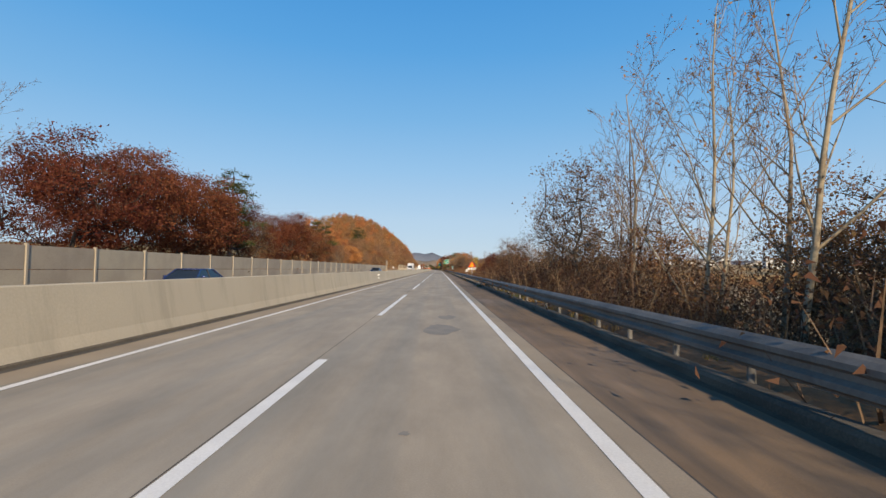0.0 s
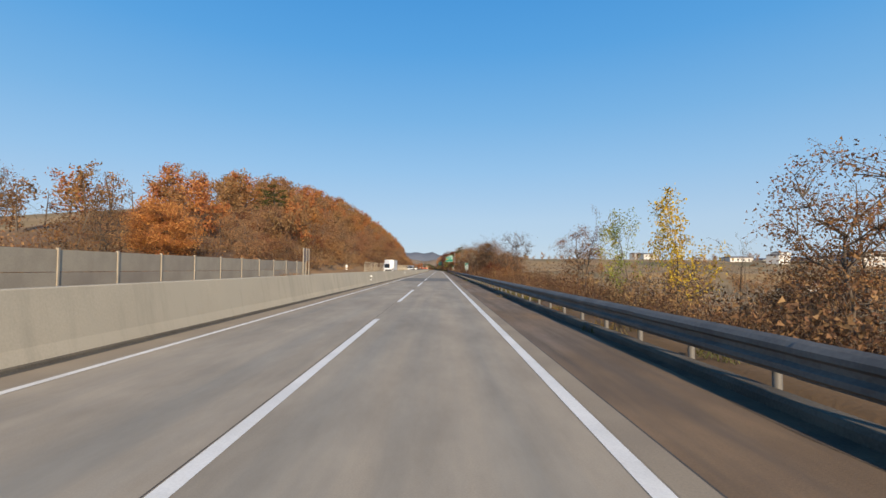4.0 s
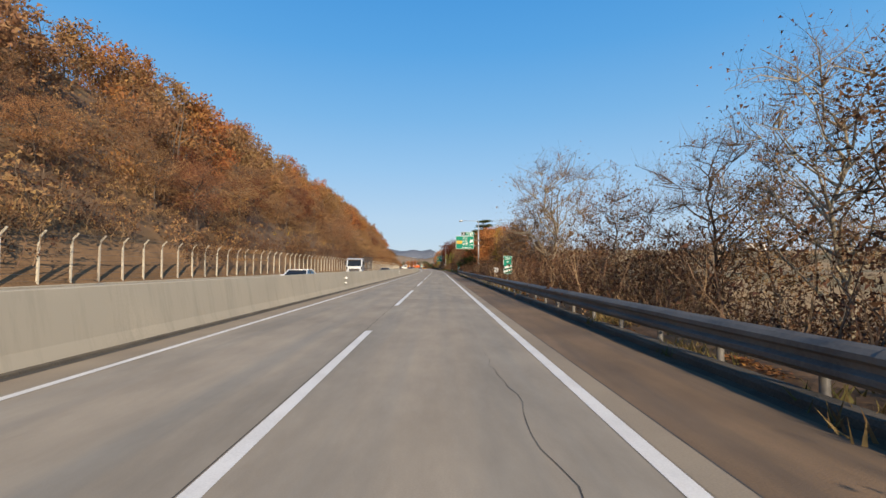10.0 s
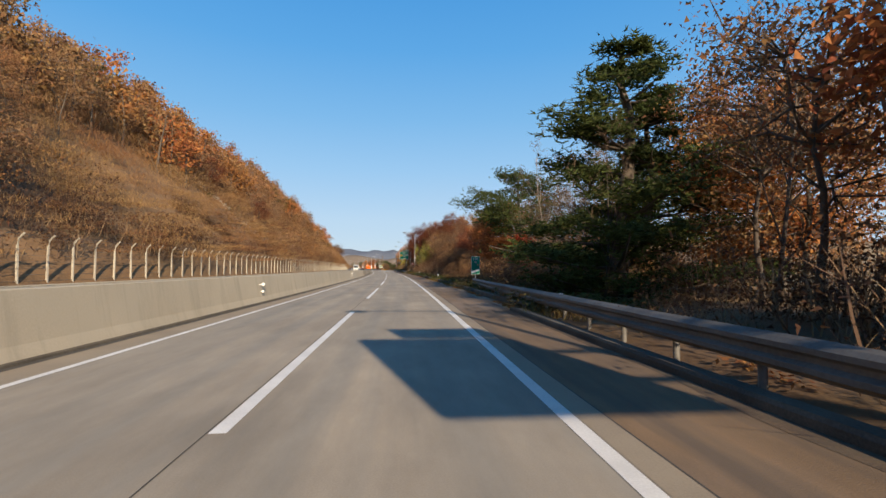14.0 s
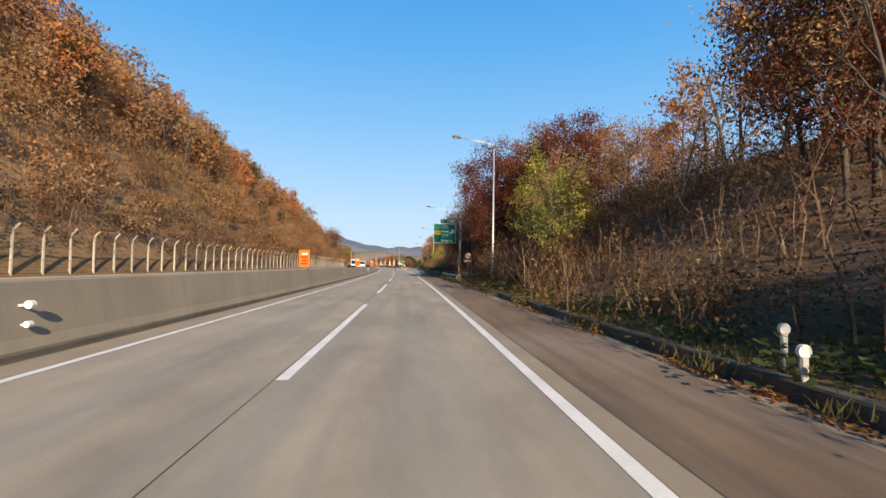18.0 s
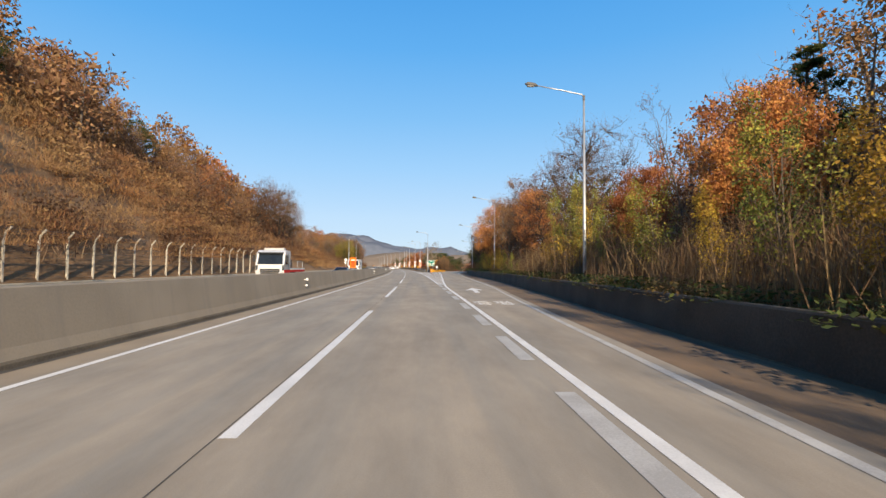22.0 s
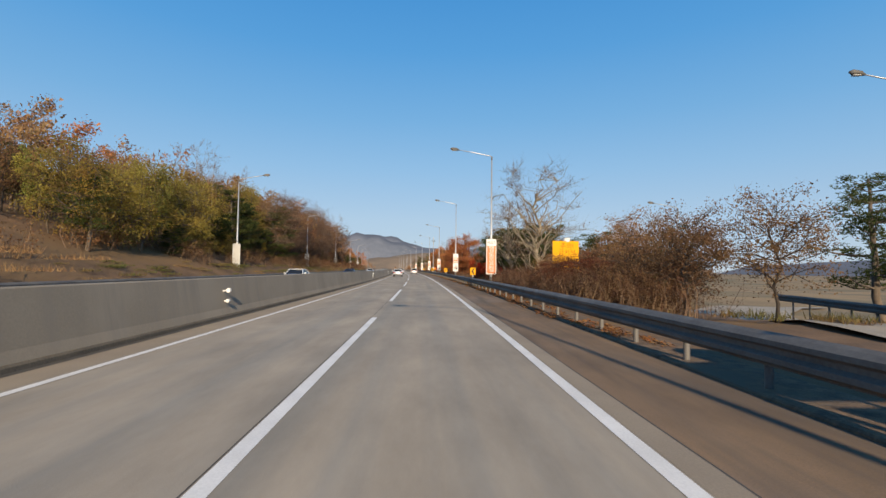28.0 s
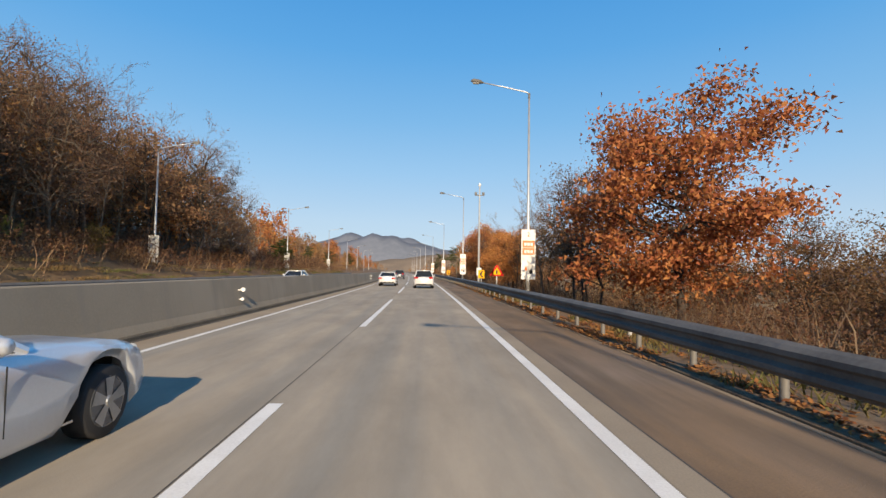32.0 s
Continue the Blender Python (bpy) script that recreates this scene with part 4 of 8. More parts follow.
grow("pale 64 12 6.6|rust 66 9.4 4 1.5|rust 70 9.2 3.8 1.4|dark_mesh 70 11 6|rust 74 10.4 3.2 1.3|bare 88 11 4.4|pale 90 9 4.8|pale 92 10.5 5|pale 98 12 5")
grow("thin 104 8.5 4|bare 107 12 5|yellow 112 9 4.4|locust 118 10 4.5|bare 122 8.6 5|thin 128 10 4.6|dark_mesh 153 9.6 6.6|bare 165 10.5 5.6|rust 168 8.8 2.6")
grow("rust 172 9.6 3|bare 173.5 8.8 6.6|thin 175 8.3 6.6|thin 177 8.8 6.8|thin 178 8.6 6.2|bare 179 9.5 7.6|thin 181 10 6.5|dark_mesh 183 8.4 6.6|thin 184 8.4 6.4")
grow("pale 187 10 7|bare 192 9 6|bare 200 9.4 7.6|pale 205 10.6 7.5|bare 207 8.6 6|mesh 211 9.2 8.8|thin 216 9 6.4|bare 226 11 6|thin 228 9.2 6.7")
grow("thin 231 10 8|mesh 238 9.4 7.6|thin 247 8.8 6.5|mesh 250 9.6 7.6|dark_mesh 256 10 7.6|thin 262 8.6 6|pale 265 9.6 7.6|mesh 279 9.6 11.8 1.1|bare 283 10.5 8")
grow("dark_mesh 286 10 8.6|thin 288 8.8 6.4|bare 297.5 9.5 7.6|dark_mesh 299 10 7.8|brown 302.5 10 8.3 0.7|thin 305 8.8 6|yellow 306 9.6 7|pale 308 10.5 8.2|thin 313 11 7|bare 314 13 8.5")
grow("locust 318 10.5 5.5|brown 322 11 5|thin 326 13 8|oak 334 12.4 9.8|thin 338 10 9|oak 340 12.4 9.8|bare 341 11.4 10|thin 345 10 9.5|bare 349 12 11")
grow("thin 352 14 11|bare 356 9.4 9|spruce 357.4 10.8 13.6 1.45|spruce 358.8 12.4 10.8 1.35|brown 353 17 11|oak 357 18.5 11|brown 367 14.4 8.6|mesh 369 15 12|bare 372 13 11|thin 377 15 10|pale 380 15 13|mesh 384 15.6 9|maple 377 11.6 4.6|pale 375 13 14")
grow("brown 392 8.6 4|brown 396 8.2 3.6|brown 400 8.8 4.6|brown 404 8.4 4|brown 408 9 5|brown 413 9.2 5.4|brown 418 9.2 6")
grow("dark_pine 388 14.0 12.9 1.12|pale 391 16 12|oak 394 13 9.5|thin 402 12 9|rust 410 13 8.5|oak 416 14 9|brown 420 9.6 8.5|bare 421 12 10|brown 427 10 9")
grow("thin 428 12 9|brown 433 9.6 8.5|bare 434 13 12|bare 440 14 14|rust 447 14 15 0.7|brown 452 16 16 0.8|bare 443 11 12|thin 447 13 13|bare 450 16 15|bare 456 13 12|locust 457 7.6 7.4")
grow("yellow 458 9 6|locust 461 7.2 7|brown 466 15.5 12.5|locust 466 9.6 8|brown 470 12 11|rust 476 14.5 16.6 0.75|locust 474 11 9|green 477 11.5 10|locust 478 11 10")
grow("rust 481 13.4 15 0.65|brown 480 12.6 16.6 0.6|rust 484.5 9.6 15.4 0.66|bare 482 12 14|brown 488 11.4 15.4 0.5|bare 486 10.5 13|bare 488 12 13|bare 492 9.5 13|bare 494 13 14")
grow("bare 497 9 13|brown 499 10.6 13|bare 499 15 15|bare 502.5 9.4 13|thin 503 14 14|dark_mesh 505.5 9.2 12|brown 508 9 10.5")
grow("bare 508 13 13|brown 509 9.4 11|brown 512 9.6 10|bare 513 15 14|thin 518 14 11|locust 523 9.4 9|locust 528 10 10|thin 532 14 11|locust 536 9.6 9")
grow("pine 536 17 13|thin 541 14 10|spruce 543 15 11.5|dark_mesh 546 16 13|spruce 549 17 13|oak 553 12 8.2 0.8|green 549 9.6 5.4|spruce 556 16 11")
grow("locust 541 8.6 5|yellow 545 8.4 4.4|locust 548 8.8 5.4|yellow 551 9 4|locust 555 9.6 5|yellow 558 9.8 4.2 1.2|locust 561 10 4.6|oak 564 13 7.6 0.8|yellow 568 10.6 4")
grow("bare 561 14 11|yellow 566 10 5.5|yellow 572 10.4 5|bare 576 13 11.5|bare 581 14 12|bare 585 15 12|locust 587 10 3|thin 590 14 11")
grow("locust 592 10.2 3|yellow 595 10.4 2.8 1.2|thin 597 13 10|yellow 599 10.4 3.4 1.3|oak 604 17 13 0.62|yellow 604 11 4 1.4|locust 606 12 4|yellow 608 12.6 4.2 1.3|brown 609 17 13.4 0.8")
grow("locust 610 11.4 3 1.2|thin 613 16.6 12.5|yellow 613 13 3.6 1.2|bare 617 17.4 12.5|yellow 617 11.8 2.8 1.2|yellow 622 13 4|locust 624 12.4 3 1.2|bare 626 18 12|dark_mesh 627 19.4 15.6 0.8")
grow("yellow 629 14.2 4|locust 630 13 2.8 1.2|dark_mesh 632 20.4 15.4 0.8|locust 634 15 4.4|dark_mesh 637 21 15.6 0.8|green 638 13.8 3|oak 641 18.6 15.8 0.6|bare 641 17 13|green 645 16.6 5")
grow("dark_mesh 646 16.6 12 1.1|green 649 18.5 7|dark_mesh 652 17.6 11.4 1.1|brown 653 19 7|bare 654 17.8 11|green 655 18 5|bare 657 17.6 12|dark_mesh 660 19 12|green 660 17.4 6")
grow("green 664 20 6.5|bare 667 20 12|pine 668 23 9|green 670 20.4 5|dark_pine 671 24.6 10.5 0.9|pine 674 26 10|dark_pine 676 24 9|bare 676 22 9|pine 681 21 9")
grow("pine 684 25 9|pine 688 22 9|pine 695 23.5 8.4|bare 700 24 8|pine 706 26 7.6|thin 709 13 5.5|brown 711 12.5 2|thin 712 14 5|bare 716 16 6")
grow("rust 705 8 2.5 1.5|brown 707 7.6 2.6 1.6|rust 709.5 8.2 1.9 1.8|brown 712 7.4 1.6 1.8|rust 714 8 1.5 1.8|brown 716.5 7.4 1.5 1.8|rust 719 7.8 1.6 1.8")
grow("brown 698 10 4.6|brown 700 8.6 3.8|brown 701 11.6 4.8|brown 696 12 5|brown 706.5 11.2 4.6|brown 704 13 4|thin 709 10.5 3.2|brown 712 13.6 3.4|brown 722 13.4 4.4")
grow("brown 716 15 2.2|pine 719 21 5.6|brown 720 18 3.2|ginkgo 723 10.4 12.2 1.35|brown 724 15 3|pine 727 18 5.5|brown 729 17 3.4|ginkgo 731 9.4 9.5 1.1|brown 733 15.5 3.2")
grow("pine 734 20 6|dark_pine 738.5 13.2 7.2|thin 741 17 5|dark_pine 741 16.5 7.4|maple 743 10 3|dark_pine 743.5 12.4 6.9|maple 747 9.4 2.6|dark_pine 748 13.6 7.6|dark_pine 751 17 7.8")
grow("maple 751 11.6 3|dark_pine 753 13 7.6|maple 755 9.4 2.5|dark_pine 757 13 7.8|maple 757.5 9 3 1.2|maple 759 10.8 2.6|dark_pine 760 18 8|rust 761 10 2.2|brown 762 19 3")
grow("dark_pine 763 15.5 7|maple 764 12 2.4|maple 769 14 2.6|pine 769 22 5|brown 770 17 2.6|pine 776 20 4.5|brown 780 15 4.2|pine 781 24 5|brown 783 19.5 4.4")
grow("brown 786 16.4 4.4|pine 786 30 6|brown 789 21 5|oak 790 10.7 9.1|brown 792 17 5.2|thin 792 18 5|brown 795 14 5|thin 799 9.6 8.6|brown 802 12 6.5")
grow("dark_mesh 803 10.4 9.4|brown 808 13 7|bare 809 10 9|thin 814 11 8|brown 815 12 7|bare 820 10 9|oak 822 10 6|brown 827 12 7.5|bare 829 11 9")
grow("oak 835 12 7|thin 838 10 8|oak 845 11 8|oak 850 11 9|brown 856 11 7|pine 862 12 9|thin 875 11 8|bare 890 11 9|pine 905 12 9")
grow("thin 925 11 8|bare 950 12 9|pine 975 13 9|thin 1000 12 9")
grow("thin 612 16.5 16 0.7|bare 610 14.5 14|thin 606 12.6 12 0.7|dark_mesh 616 19 18 0.7|brown 618 21 19.5 0.6")
grow("dark_mesh 577 15 15|dark_mesh 583 16 15|brown 579 13.8 11|locust 566 10.8 7|locust 571 11.2 7")
fill(("dark_mesh", "bare", "brown"), 92, 134, 11, 20, 1.6, 4.0, 15)
fill(("brown", "dark_mesh", "thin"), 6, 52, 9.5, 15, 2.8, 5, 16)
fill(("brown", "thin", "dark_mesh"), 284, 342, 10.5, 16, 4, 6.4, 12)
fill(("brown", "thin", "dark_mesh"), 166, 232, 9.5, 16, 3.4, 5.6, 16)
# trees to the left, from the start to the end of the road
grow("bare 14 -22 10|thin 20 -23 9|bare 26 -26 12|rust 30 -23 10|rust 36 -24 11.4|rust 43 -23.5 11|rust 49 -25 10.5|pine 54 -24 12.4|thin 58 -22 8")
grow("rust 62 -26 10|pale 66 -28 12.5|pale 71 -29 12|rust 75 -24.5 10.6|thin 78 -22 8|rust 81 -25 10|rust 88 -24 9|thin 92 -25 9|bare 96 -24 8.6")
grow("pine 100.4 -25.4 11 1.15|thin 109 -25 8|pine 112 -34 12|bare 115 -24 7|thin 121 -26 7.6|bare 127 -25 7|thin 133 -27 8|oak 139 -26 8|yellow 170 -21 3.4 1.2")
grow("yellow 302 -20 3.8|yellow 307 -21.5 5|locust 310 -20.5 4.4|yellow 314 -23.5 7|locust 320 -24.5 8|yellow 326 -21 4.4|locust 330 -26 9")
grow("hill_oak 369 -25 9.4|hill_thin 354 -22.5 8.4|hill_thin 358 -25 11|bare 350 -24 10.6|hill_oak 364 -29 13.6|hill_oak 381 -30 13|hill_rust 398 -33 16|hill_oak 412 -34 17")
grow("pine 184 -31 17|yellow 300 -21 4 1.2|yellow 318 -23 6 1.2|yellow 332 -22 5|dark_pine 404 -26.5 11.5 1.1|pine 405 -29 14.6|pine 420 -36 23|green 409.5 -24.4 11 1.3|green 405.8 -24.2 10.6 1.2|yellow 476 -23 6.2 1.2|yellow 479 -20.6 4.6 1.3")
grow("yellow 482 -24 7 1.3|yellow 484 -22 5.8 1.4|yellow 489 -21 5 1.3|pine 494 -21.5 8|pine 515 -24 12|pine 524 -23 11|pine 549 -35 21.5|pine 555 -33 20|pine 563 -31 19")
grow("pine 572 -31 18.5|pine 590 -30.5 17.5|brown 608 -23 14|brown 613 -24 16|bare 617 -22.5 15|thin 622 -24 16|bare 622 -21.5 10|bare 628 -25 16|bare 630 -22 9.5")
grow("brown 634 -26 15|thin 638 -26 9|thin 641 -27 15|thin 646 -30 8|bare 648 -28 14.5|thin 655 -29 13|bare 655 -34 8|pine 712 -22 8|locust 712 -24.5 9|locust 718 -22 9.6 1.2|locust 724 -24 10.5")
grow("olive 716 -22.6 9.6|olive 720 -23.4 10.6 1.1|olive 725 -22.4 10 1.1|olive 729 -23.6 11.2 1.1|olive 712 -23 10|full_pine 722 -21.6 5.4|olive 728 -21.4 5|olive 733 -21.6 5.4")
grow("pale 733.5 -24 15.4|pale 735 -24.6 15.8 1.2|pale 737 -25.2 15|pale 731 -25.6 14.6|bare 739 -26 14.4|full_pine 737 -22.4 10.4 1.1|full_pine 741.5 -22.8 9.6 1.1|dark_pine 733.5 -22.6 7.4")
grow("olive 745 -25 13.2|olive 749 -25.4 13 0.9|olive 743 -23.8 9|full_pine 754 -22 10.6 1.15|full_pine 758 -22.8 9.6 1.1|full_pine 748 -22 7|yellow 745.5 -21.4 5|yellow 739 -21 3.4")
grow("bare 764 -24 13|bare 773 -25 15|bare 779 -24 14.6|bare 786 -25 15.6|bare 793 -24 15.4|pale 797 -25 15.6|pale 800 -25 16|bare 806 -25.4 17.6|pale 811 -25.4 17.4|bare 814 -24.6 16.6|bare 819 -24.4 16.4")
grow("locust 778 -21.4 3.8 1.2|olive 784 -21.6 3.6|yellow 789 -21.2 2.8 1.2|locust 796 -21.6 4 1.2|full_pine 792 -21.8 5.4|full_pine 770 -22 6|olive 803 -21.8 4.4|brown 826 -22.4 5|brown 830 -22.4 4.4")
grow("mesh 829 -24 9.6|mesh 836 -24 8.6|mesh 843 -25 9|full_pine 846 -22 6|full_pine 851 -22.6 6.6|thin 860 -24 6|pine 872 -23 6.4|thin 890 -24 6|pine 905 -24 7|thin 930 -25 7|pine 960 -24 8")

# the wood beside the last stretch of the opposite carriageway, and behind the right-hand verge
for i in range(95):
    s_ = 706 + 126 * (i + rng.random()) / 95
    x_ = (-26 - 9 * rng.random()) if s_ < 748 else -21.4 - 12 * rng.random()
    top = float(np.interp(s_, (706, 730, 747, 765, 781, 794, 806, 817, 826, 832), (11, 12, 14, 15, 15, 16, 17.4, 16.6, 12.5, 9))) * (0.88 if x_ > -23 else 1.0)
    plant(rng.choice(("wood", "wood", "wood", "bare", "brown", "wood", "pale", "wood", "pine") if s_ < 745 else ("wood", "wood", "wood", "bare", "wood", "dark_mesh", "wood", "brown")), s_, x_, top * rng.uniform(0.76, 1.08))
for i in range(62):
    s_ = -15 + 358 * (i + rng.random()) / 62
    if 74 < s_ < 160:
        continue
    x_ = 9 + 7 * rng.random()
    plant(rng.choice(("thin", "brown", "bare", "thin", "brown", "dark_mesh")), s_, x_, rng.uniform(2.6, 4.6))

for i in range(30):
    s_ = 736 + 60 * (i + rng.random()) / 30
    plant(rng.choice(("hill_thin", "hill_rust", "pine", "hill_thin")), s_, 15 + 20 * rng.random(), rng.uniform(1.5, 3.4))

# trees on the left-hand hillside, the front ones one by one
for i in range(190):
    s_ = 150 + 480 * (i + rng.random()) / 190
    x_ = -20.5 - 13 * rng.random()
    clear = 372 < s_ < 404 or 448 < s_ < 582
    if clear and x_ > -29:
        x_ -= 9
    if s_ < 165 or s_ > 590:
        x_ -= 3
    kd = rng.choice(("hill_oak", "hill_thin", "hill_thin", "hill_rust", "hill_thin", "bare", "hill_thin", "bare", "hill_oak", "hill_thin") if not clear else ("hill_thin", "hill_thin", "bare", "pine", "hill_thin"))
    tall = rng.uniform(3.5, 7.0)
    plant(kd, s_, x_, height(s_, x_) + tall)


def wood_geo(seed, h, leaf, size=0.34):
    p = Plant(seed)
    cfg = dict(BROAD, levels=2, split=9, flat_from=1, leaf_from=1, n=(8, 4, 0))
    p.limb(Vector((0, 0, -0.4)), Vector((0, 0, 1)), h, 0.13, 0, cfg)
    return p.wood.add(p.fine.v, p.fine.f), p.leaves(leaf, size, 0.45 if size > 0.3 else 0.35) if leaf else None


woods = [wood_geo(60 + i, 6.0, n) for i, n in enumerate((900, 760, 600, 0))]
near_woods = [wood_geo(66 + i, 6.0, n, 0.2) for i, n in enumerate((1500, 1100, 700, 0))]
places = {0: [], 1: [], 2: [], 3: []}
for i in range(760):
    s_, x_ = rng.uniform(148, 660), -27 - 26 * rng.random() ** 0.9
    if rng.random() > min(1, RIDGE(s_) / 12.0):
        continue
    w = rng.choice((0, 1, 1, 2, 2, 3, 3))
    places[w].append((s_, x_, height(s_, x_), rng.random() * 6.28, rng.uniform(0.75, 1.25), 0))
for i in range(470):
    s_, x_ = rng.uniform(636, 1150) if i < 300 else rng.uniform(640, 790), -25 - 65 * rng.random()
    w = rng.choice((1, 1, 2, 2, 3, 3) if rng.random() < 0.8 else (0, 0))
    if 652 < s_ < 704 and x_ > -46:
        continue
    places[w].append((s_, x_, height(s_, x_), rng.random() * 6.28, rng.uniform(0.6, 1.0) if s_ < 704 else rng.uniform(0.9, 1.5), 1 if s_ < 760 and x_ > -60 else 0))
for i in range(230):
    s_, x_ = rng.uniform(690, 820), -44 - 42 * rng.random()
    w = rng.choice((1, 1, 2, 2, 3))
    places[w].append((s_, x_, height(s_, x_), rng.random() * 6.28, rng.uniform(0.55, 0.95), 1 if s_ < 740 else 0))
for i in range(150):
    s_, x_ = rng.uniform(752, 826), -23.5 - 12 * rng.random()
    w = rng.choice((0, 1, 1, 2, 2, 3, 3))
    places[w].append((s_, x_, height(s_, x_), rng.random() * 6.28, rng.uniform(0.9, 1.6), 1))
for i in range(190):
    s_, x_ = rng.uniform(420, 690), 16 + 18 * rng.random()
    w = rng.choice((0, 1, 2, 3, 3, 3))
    places[w].append((s_, x_ + max(0, RAMP(s_) - 6), height(s_, x_ + max(0, RAMP(s_) - 6)), rng.random() * 6.28, rng.uniform(0.9, 1.5), 1))
for i in range(150):
    s_, x_ = rng.uniform(840, 1350), rng.choice((1, 1, -1)) * rng.uniform(24, 90)
    places[rng.choice((0, 1, 2, 3))].append((s_, x_, height(s_, x_), rng.random() * 6.28, rng.uniform(0.9, 1.5), 0))
for i in range(70):
    s_, x_ = rng.uniform(338, 430), 17 + 20 * rng.random()
    places[rng.choice((1, 1, 2, 2, 3))].append((s_, x_, height(s_, x_), rng.random() * 6.28, rng.uniform(0.35, 0.6) if x_ < 24 else rng.uniform(0.6, 1.1), 1))
for i in range(80):
    s_, x_ = rng.uniform(784, 860), 16 + 30 * rng.random()
    places[rng.choice((1, 1, 2, 1))].append((s_, x_, height(s_, x_), rng.random() * 6.28, rng.uniform(0.5, 0.85), 1))
trunks = [(s_, x_, z_, a_, k_, w + 4 * n_) for w in places for s_, x_, z_, a_, k_, n_ in places[w]]
joined("hillside_wood_trunks", BARK, "grey-brown trunks and boughs of the hillside wood", "woods", [w[0] for w in woods + near_woods], trunks)
for w, mat, nm, lab in ((0, OAK, "hillside_oak_leaves", "orange-brown oak foliage of the hillside wood"), (1, HILL_LEAF, "hillside_mixed_leaves", "mixed brown autumn foliage of the hillside wood"), (2, TAN_LEAF, "hillside_tan_leaves", "thin dry tan foliage of the hillside wood")):
    joined(nm, mat, lab, "woods", [woods[w][1], near_woods[w][1]], places[w])

# shrubs that cover the hillside and the bank
bushes = [brush_geo(70 + i, 2.6, 2.4, 16, 4, 0.5, 0.016) for i in range(3)]
bush_leaf = [leaf_geo(75 + i, bushes[i][1], 400, 0.19, 0.28) for i in range(3)] + [leaf_geo(75 + i, bushes[i][1], 520, 0.115, 0.24) for i in range(3)]
cover = {0: [], 1: [], 2: []}
for i in range(1500):
    s_, x_ = rng.uniform(150, 650), -18.8 - 27 * rng.random()
    if rng.random() > min(1, RIDGE(s_) / 10.0) or 372 < s_ < 404 and x_ > -31 and rng.random() < 0.8:
        continue
    cover[rng.choice((0, 0, 1, 1, 2))].append((s_, x_, height(s_, x_), rng.random() * 6.28, rng.uniform(0.6, 1.35), rng.randrange(3)))
for i in range(330):
    s_ = rng.uniform(352, 650)
    x_ = RAMP(s_) + 2.0 + 13 * rng.random()
    cover[rng.choice((0, 1, 1, 2))].append((s_, x_, height(s_, x_), rng.random() * 6.28, rng.uniform(0.6, 1.3), 3 + rng.randrange(3)))
for i in range(150):
    s_, x_ = rng.uniform(-20, 150), -19 - 22 * rng.random()
    cover[rng.choice((0, 1, 1))].append((s_, x_, height(s_, x_), rng.random() * 6.28, rng.uniform(0.6, 1.3), rng.randrange(3)))
for i in range(260):
    s_ = rng.uniform(640, 1000)
    x_ = -19.5 - 12 * rng.random() if rng.random() < 0.6 or s_ < 705 else 8 + 20 * rng.random()
    cover[rng.choice((0, 1, 1, 2)) if x_ < 0 else 1].append((s_, x_, height(s_, x_), rng.random() * 6.28, rng.uniform(0.5, 1.1) if x_ < 0 or s_ > 728 else 0.4, 3 + rng.randrange(3)))
for i in range(260):
    s_ = rng.uniform(-20, 350)
    x_ = 8 + 14 * rng.random()
    cover[rng.choice((0, 1, 1))].append((s_, x_, height(s_, x_), rng.random() * 6.28, rng.uniform(0.5, 1.1), 3 + rng.randrange(3)))
sown = random.Random(41)
for i in range(170):
    s_ = sown.uniform(142, 178) if i < 70 else sown.uniform(78, 140)
    x_ = 6.6 + 9 * sown.random()
    cover[sown.choice((0, 1, 1))].append((s_, x_, height(s_, x_), sown.random() * 6.28, (sown.uniform(0.9, 1.45) if s_ > 141 else sown.uniform(0.7, 1.2)) * (0.7 if x_ < 8 else 1.0), 3 + sown.randrange(3)))
for i in range(90):
    s_, x_ = sown.uniform(712, 806), -19.6 - 3.4 * sown.random()
    cover[1].append((s_, x_, height(s_, x_), sown.random() * 6.28, sown.uniform(0.45, 0.85), 3 + sown.randrange(3)))
for i in range(110):
    s_, x_ = sown.uniform(778, 850), 13 + 30 * sown.random()
    cover[sown.choice((0, 1, 1))].append((s_, x_, height(s_, x_), sown.random() * 6.28, sown.uniform(0.6, 1.1), 3 + sown.randrange(3)))
for i in range(70):
    s_, x_ = sown.uniform(364, 400), 8.6 + 7 * sown.random()
    cover[sown.choice((0, 1, 1))].append((s_, x_, height(s_, x_), sown.random() * 6.28, sown.uniform(0.6, 1.1), 3 + sown.randrange(3)))
for i in range(520):
    s_ = sown.uniform(404, 590)
    x_ = -18.6 - 14 * sown.random()
    cover[sown.choice((0, 1, 1, 2))].append((s_, x_, height(s_, x_), sown.random() * 6.28, sown.uniform(0.4, 1.0), sown.randrange(3)))
for i in range(46):
    f_ = sown.random()
    s_, x_ = 386 + 10 * f_ + sown.gauss(0, 0.6), -23.4 + 2.8 * f_ + sown.gauss(0, 0.5)
    cover[1].append((s_, x_, height(s_, x_), sown.random() * 6.28, sown.uniform(0.3, 0.55), sown.randrange(3)))
for w in cover:
    cover[w] = [p for p in cover[w] if not on_slip(p[0], p[1]) and not (406 < p[0] < 414 and p[1] < -20 and abs(p[0] - 411.6 - 0.42 * (p[1] + 22)) < 1.7)]
joined("shrub_stems", TWIG, "bare brown stems of low shrubs", "shrubs", [b[0] for b in bushes] * 2, cover[0] + cover[1] + cover[2])
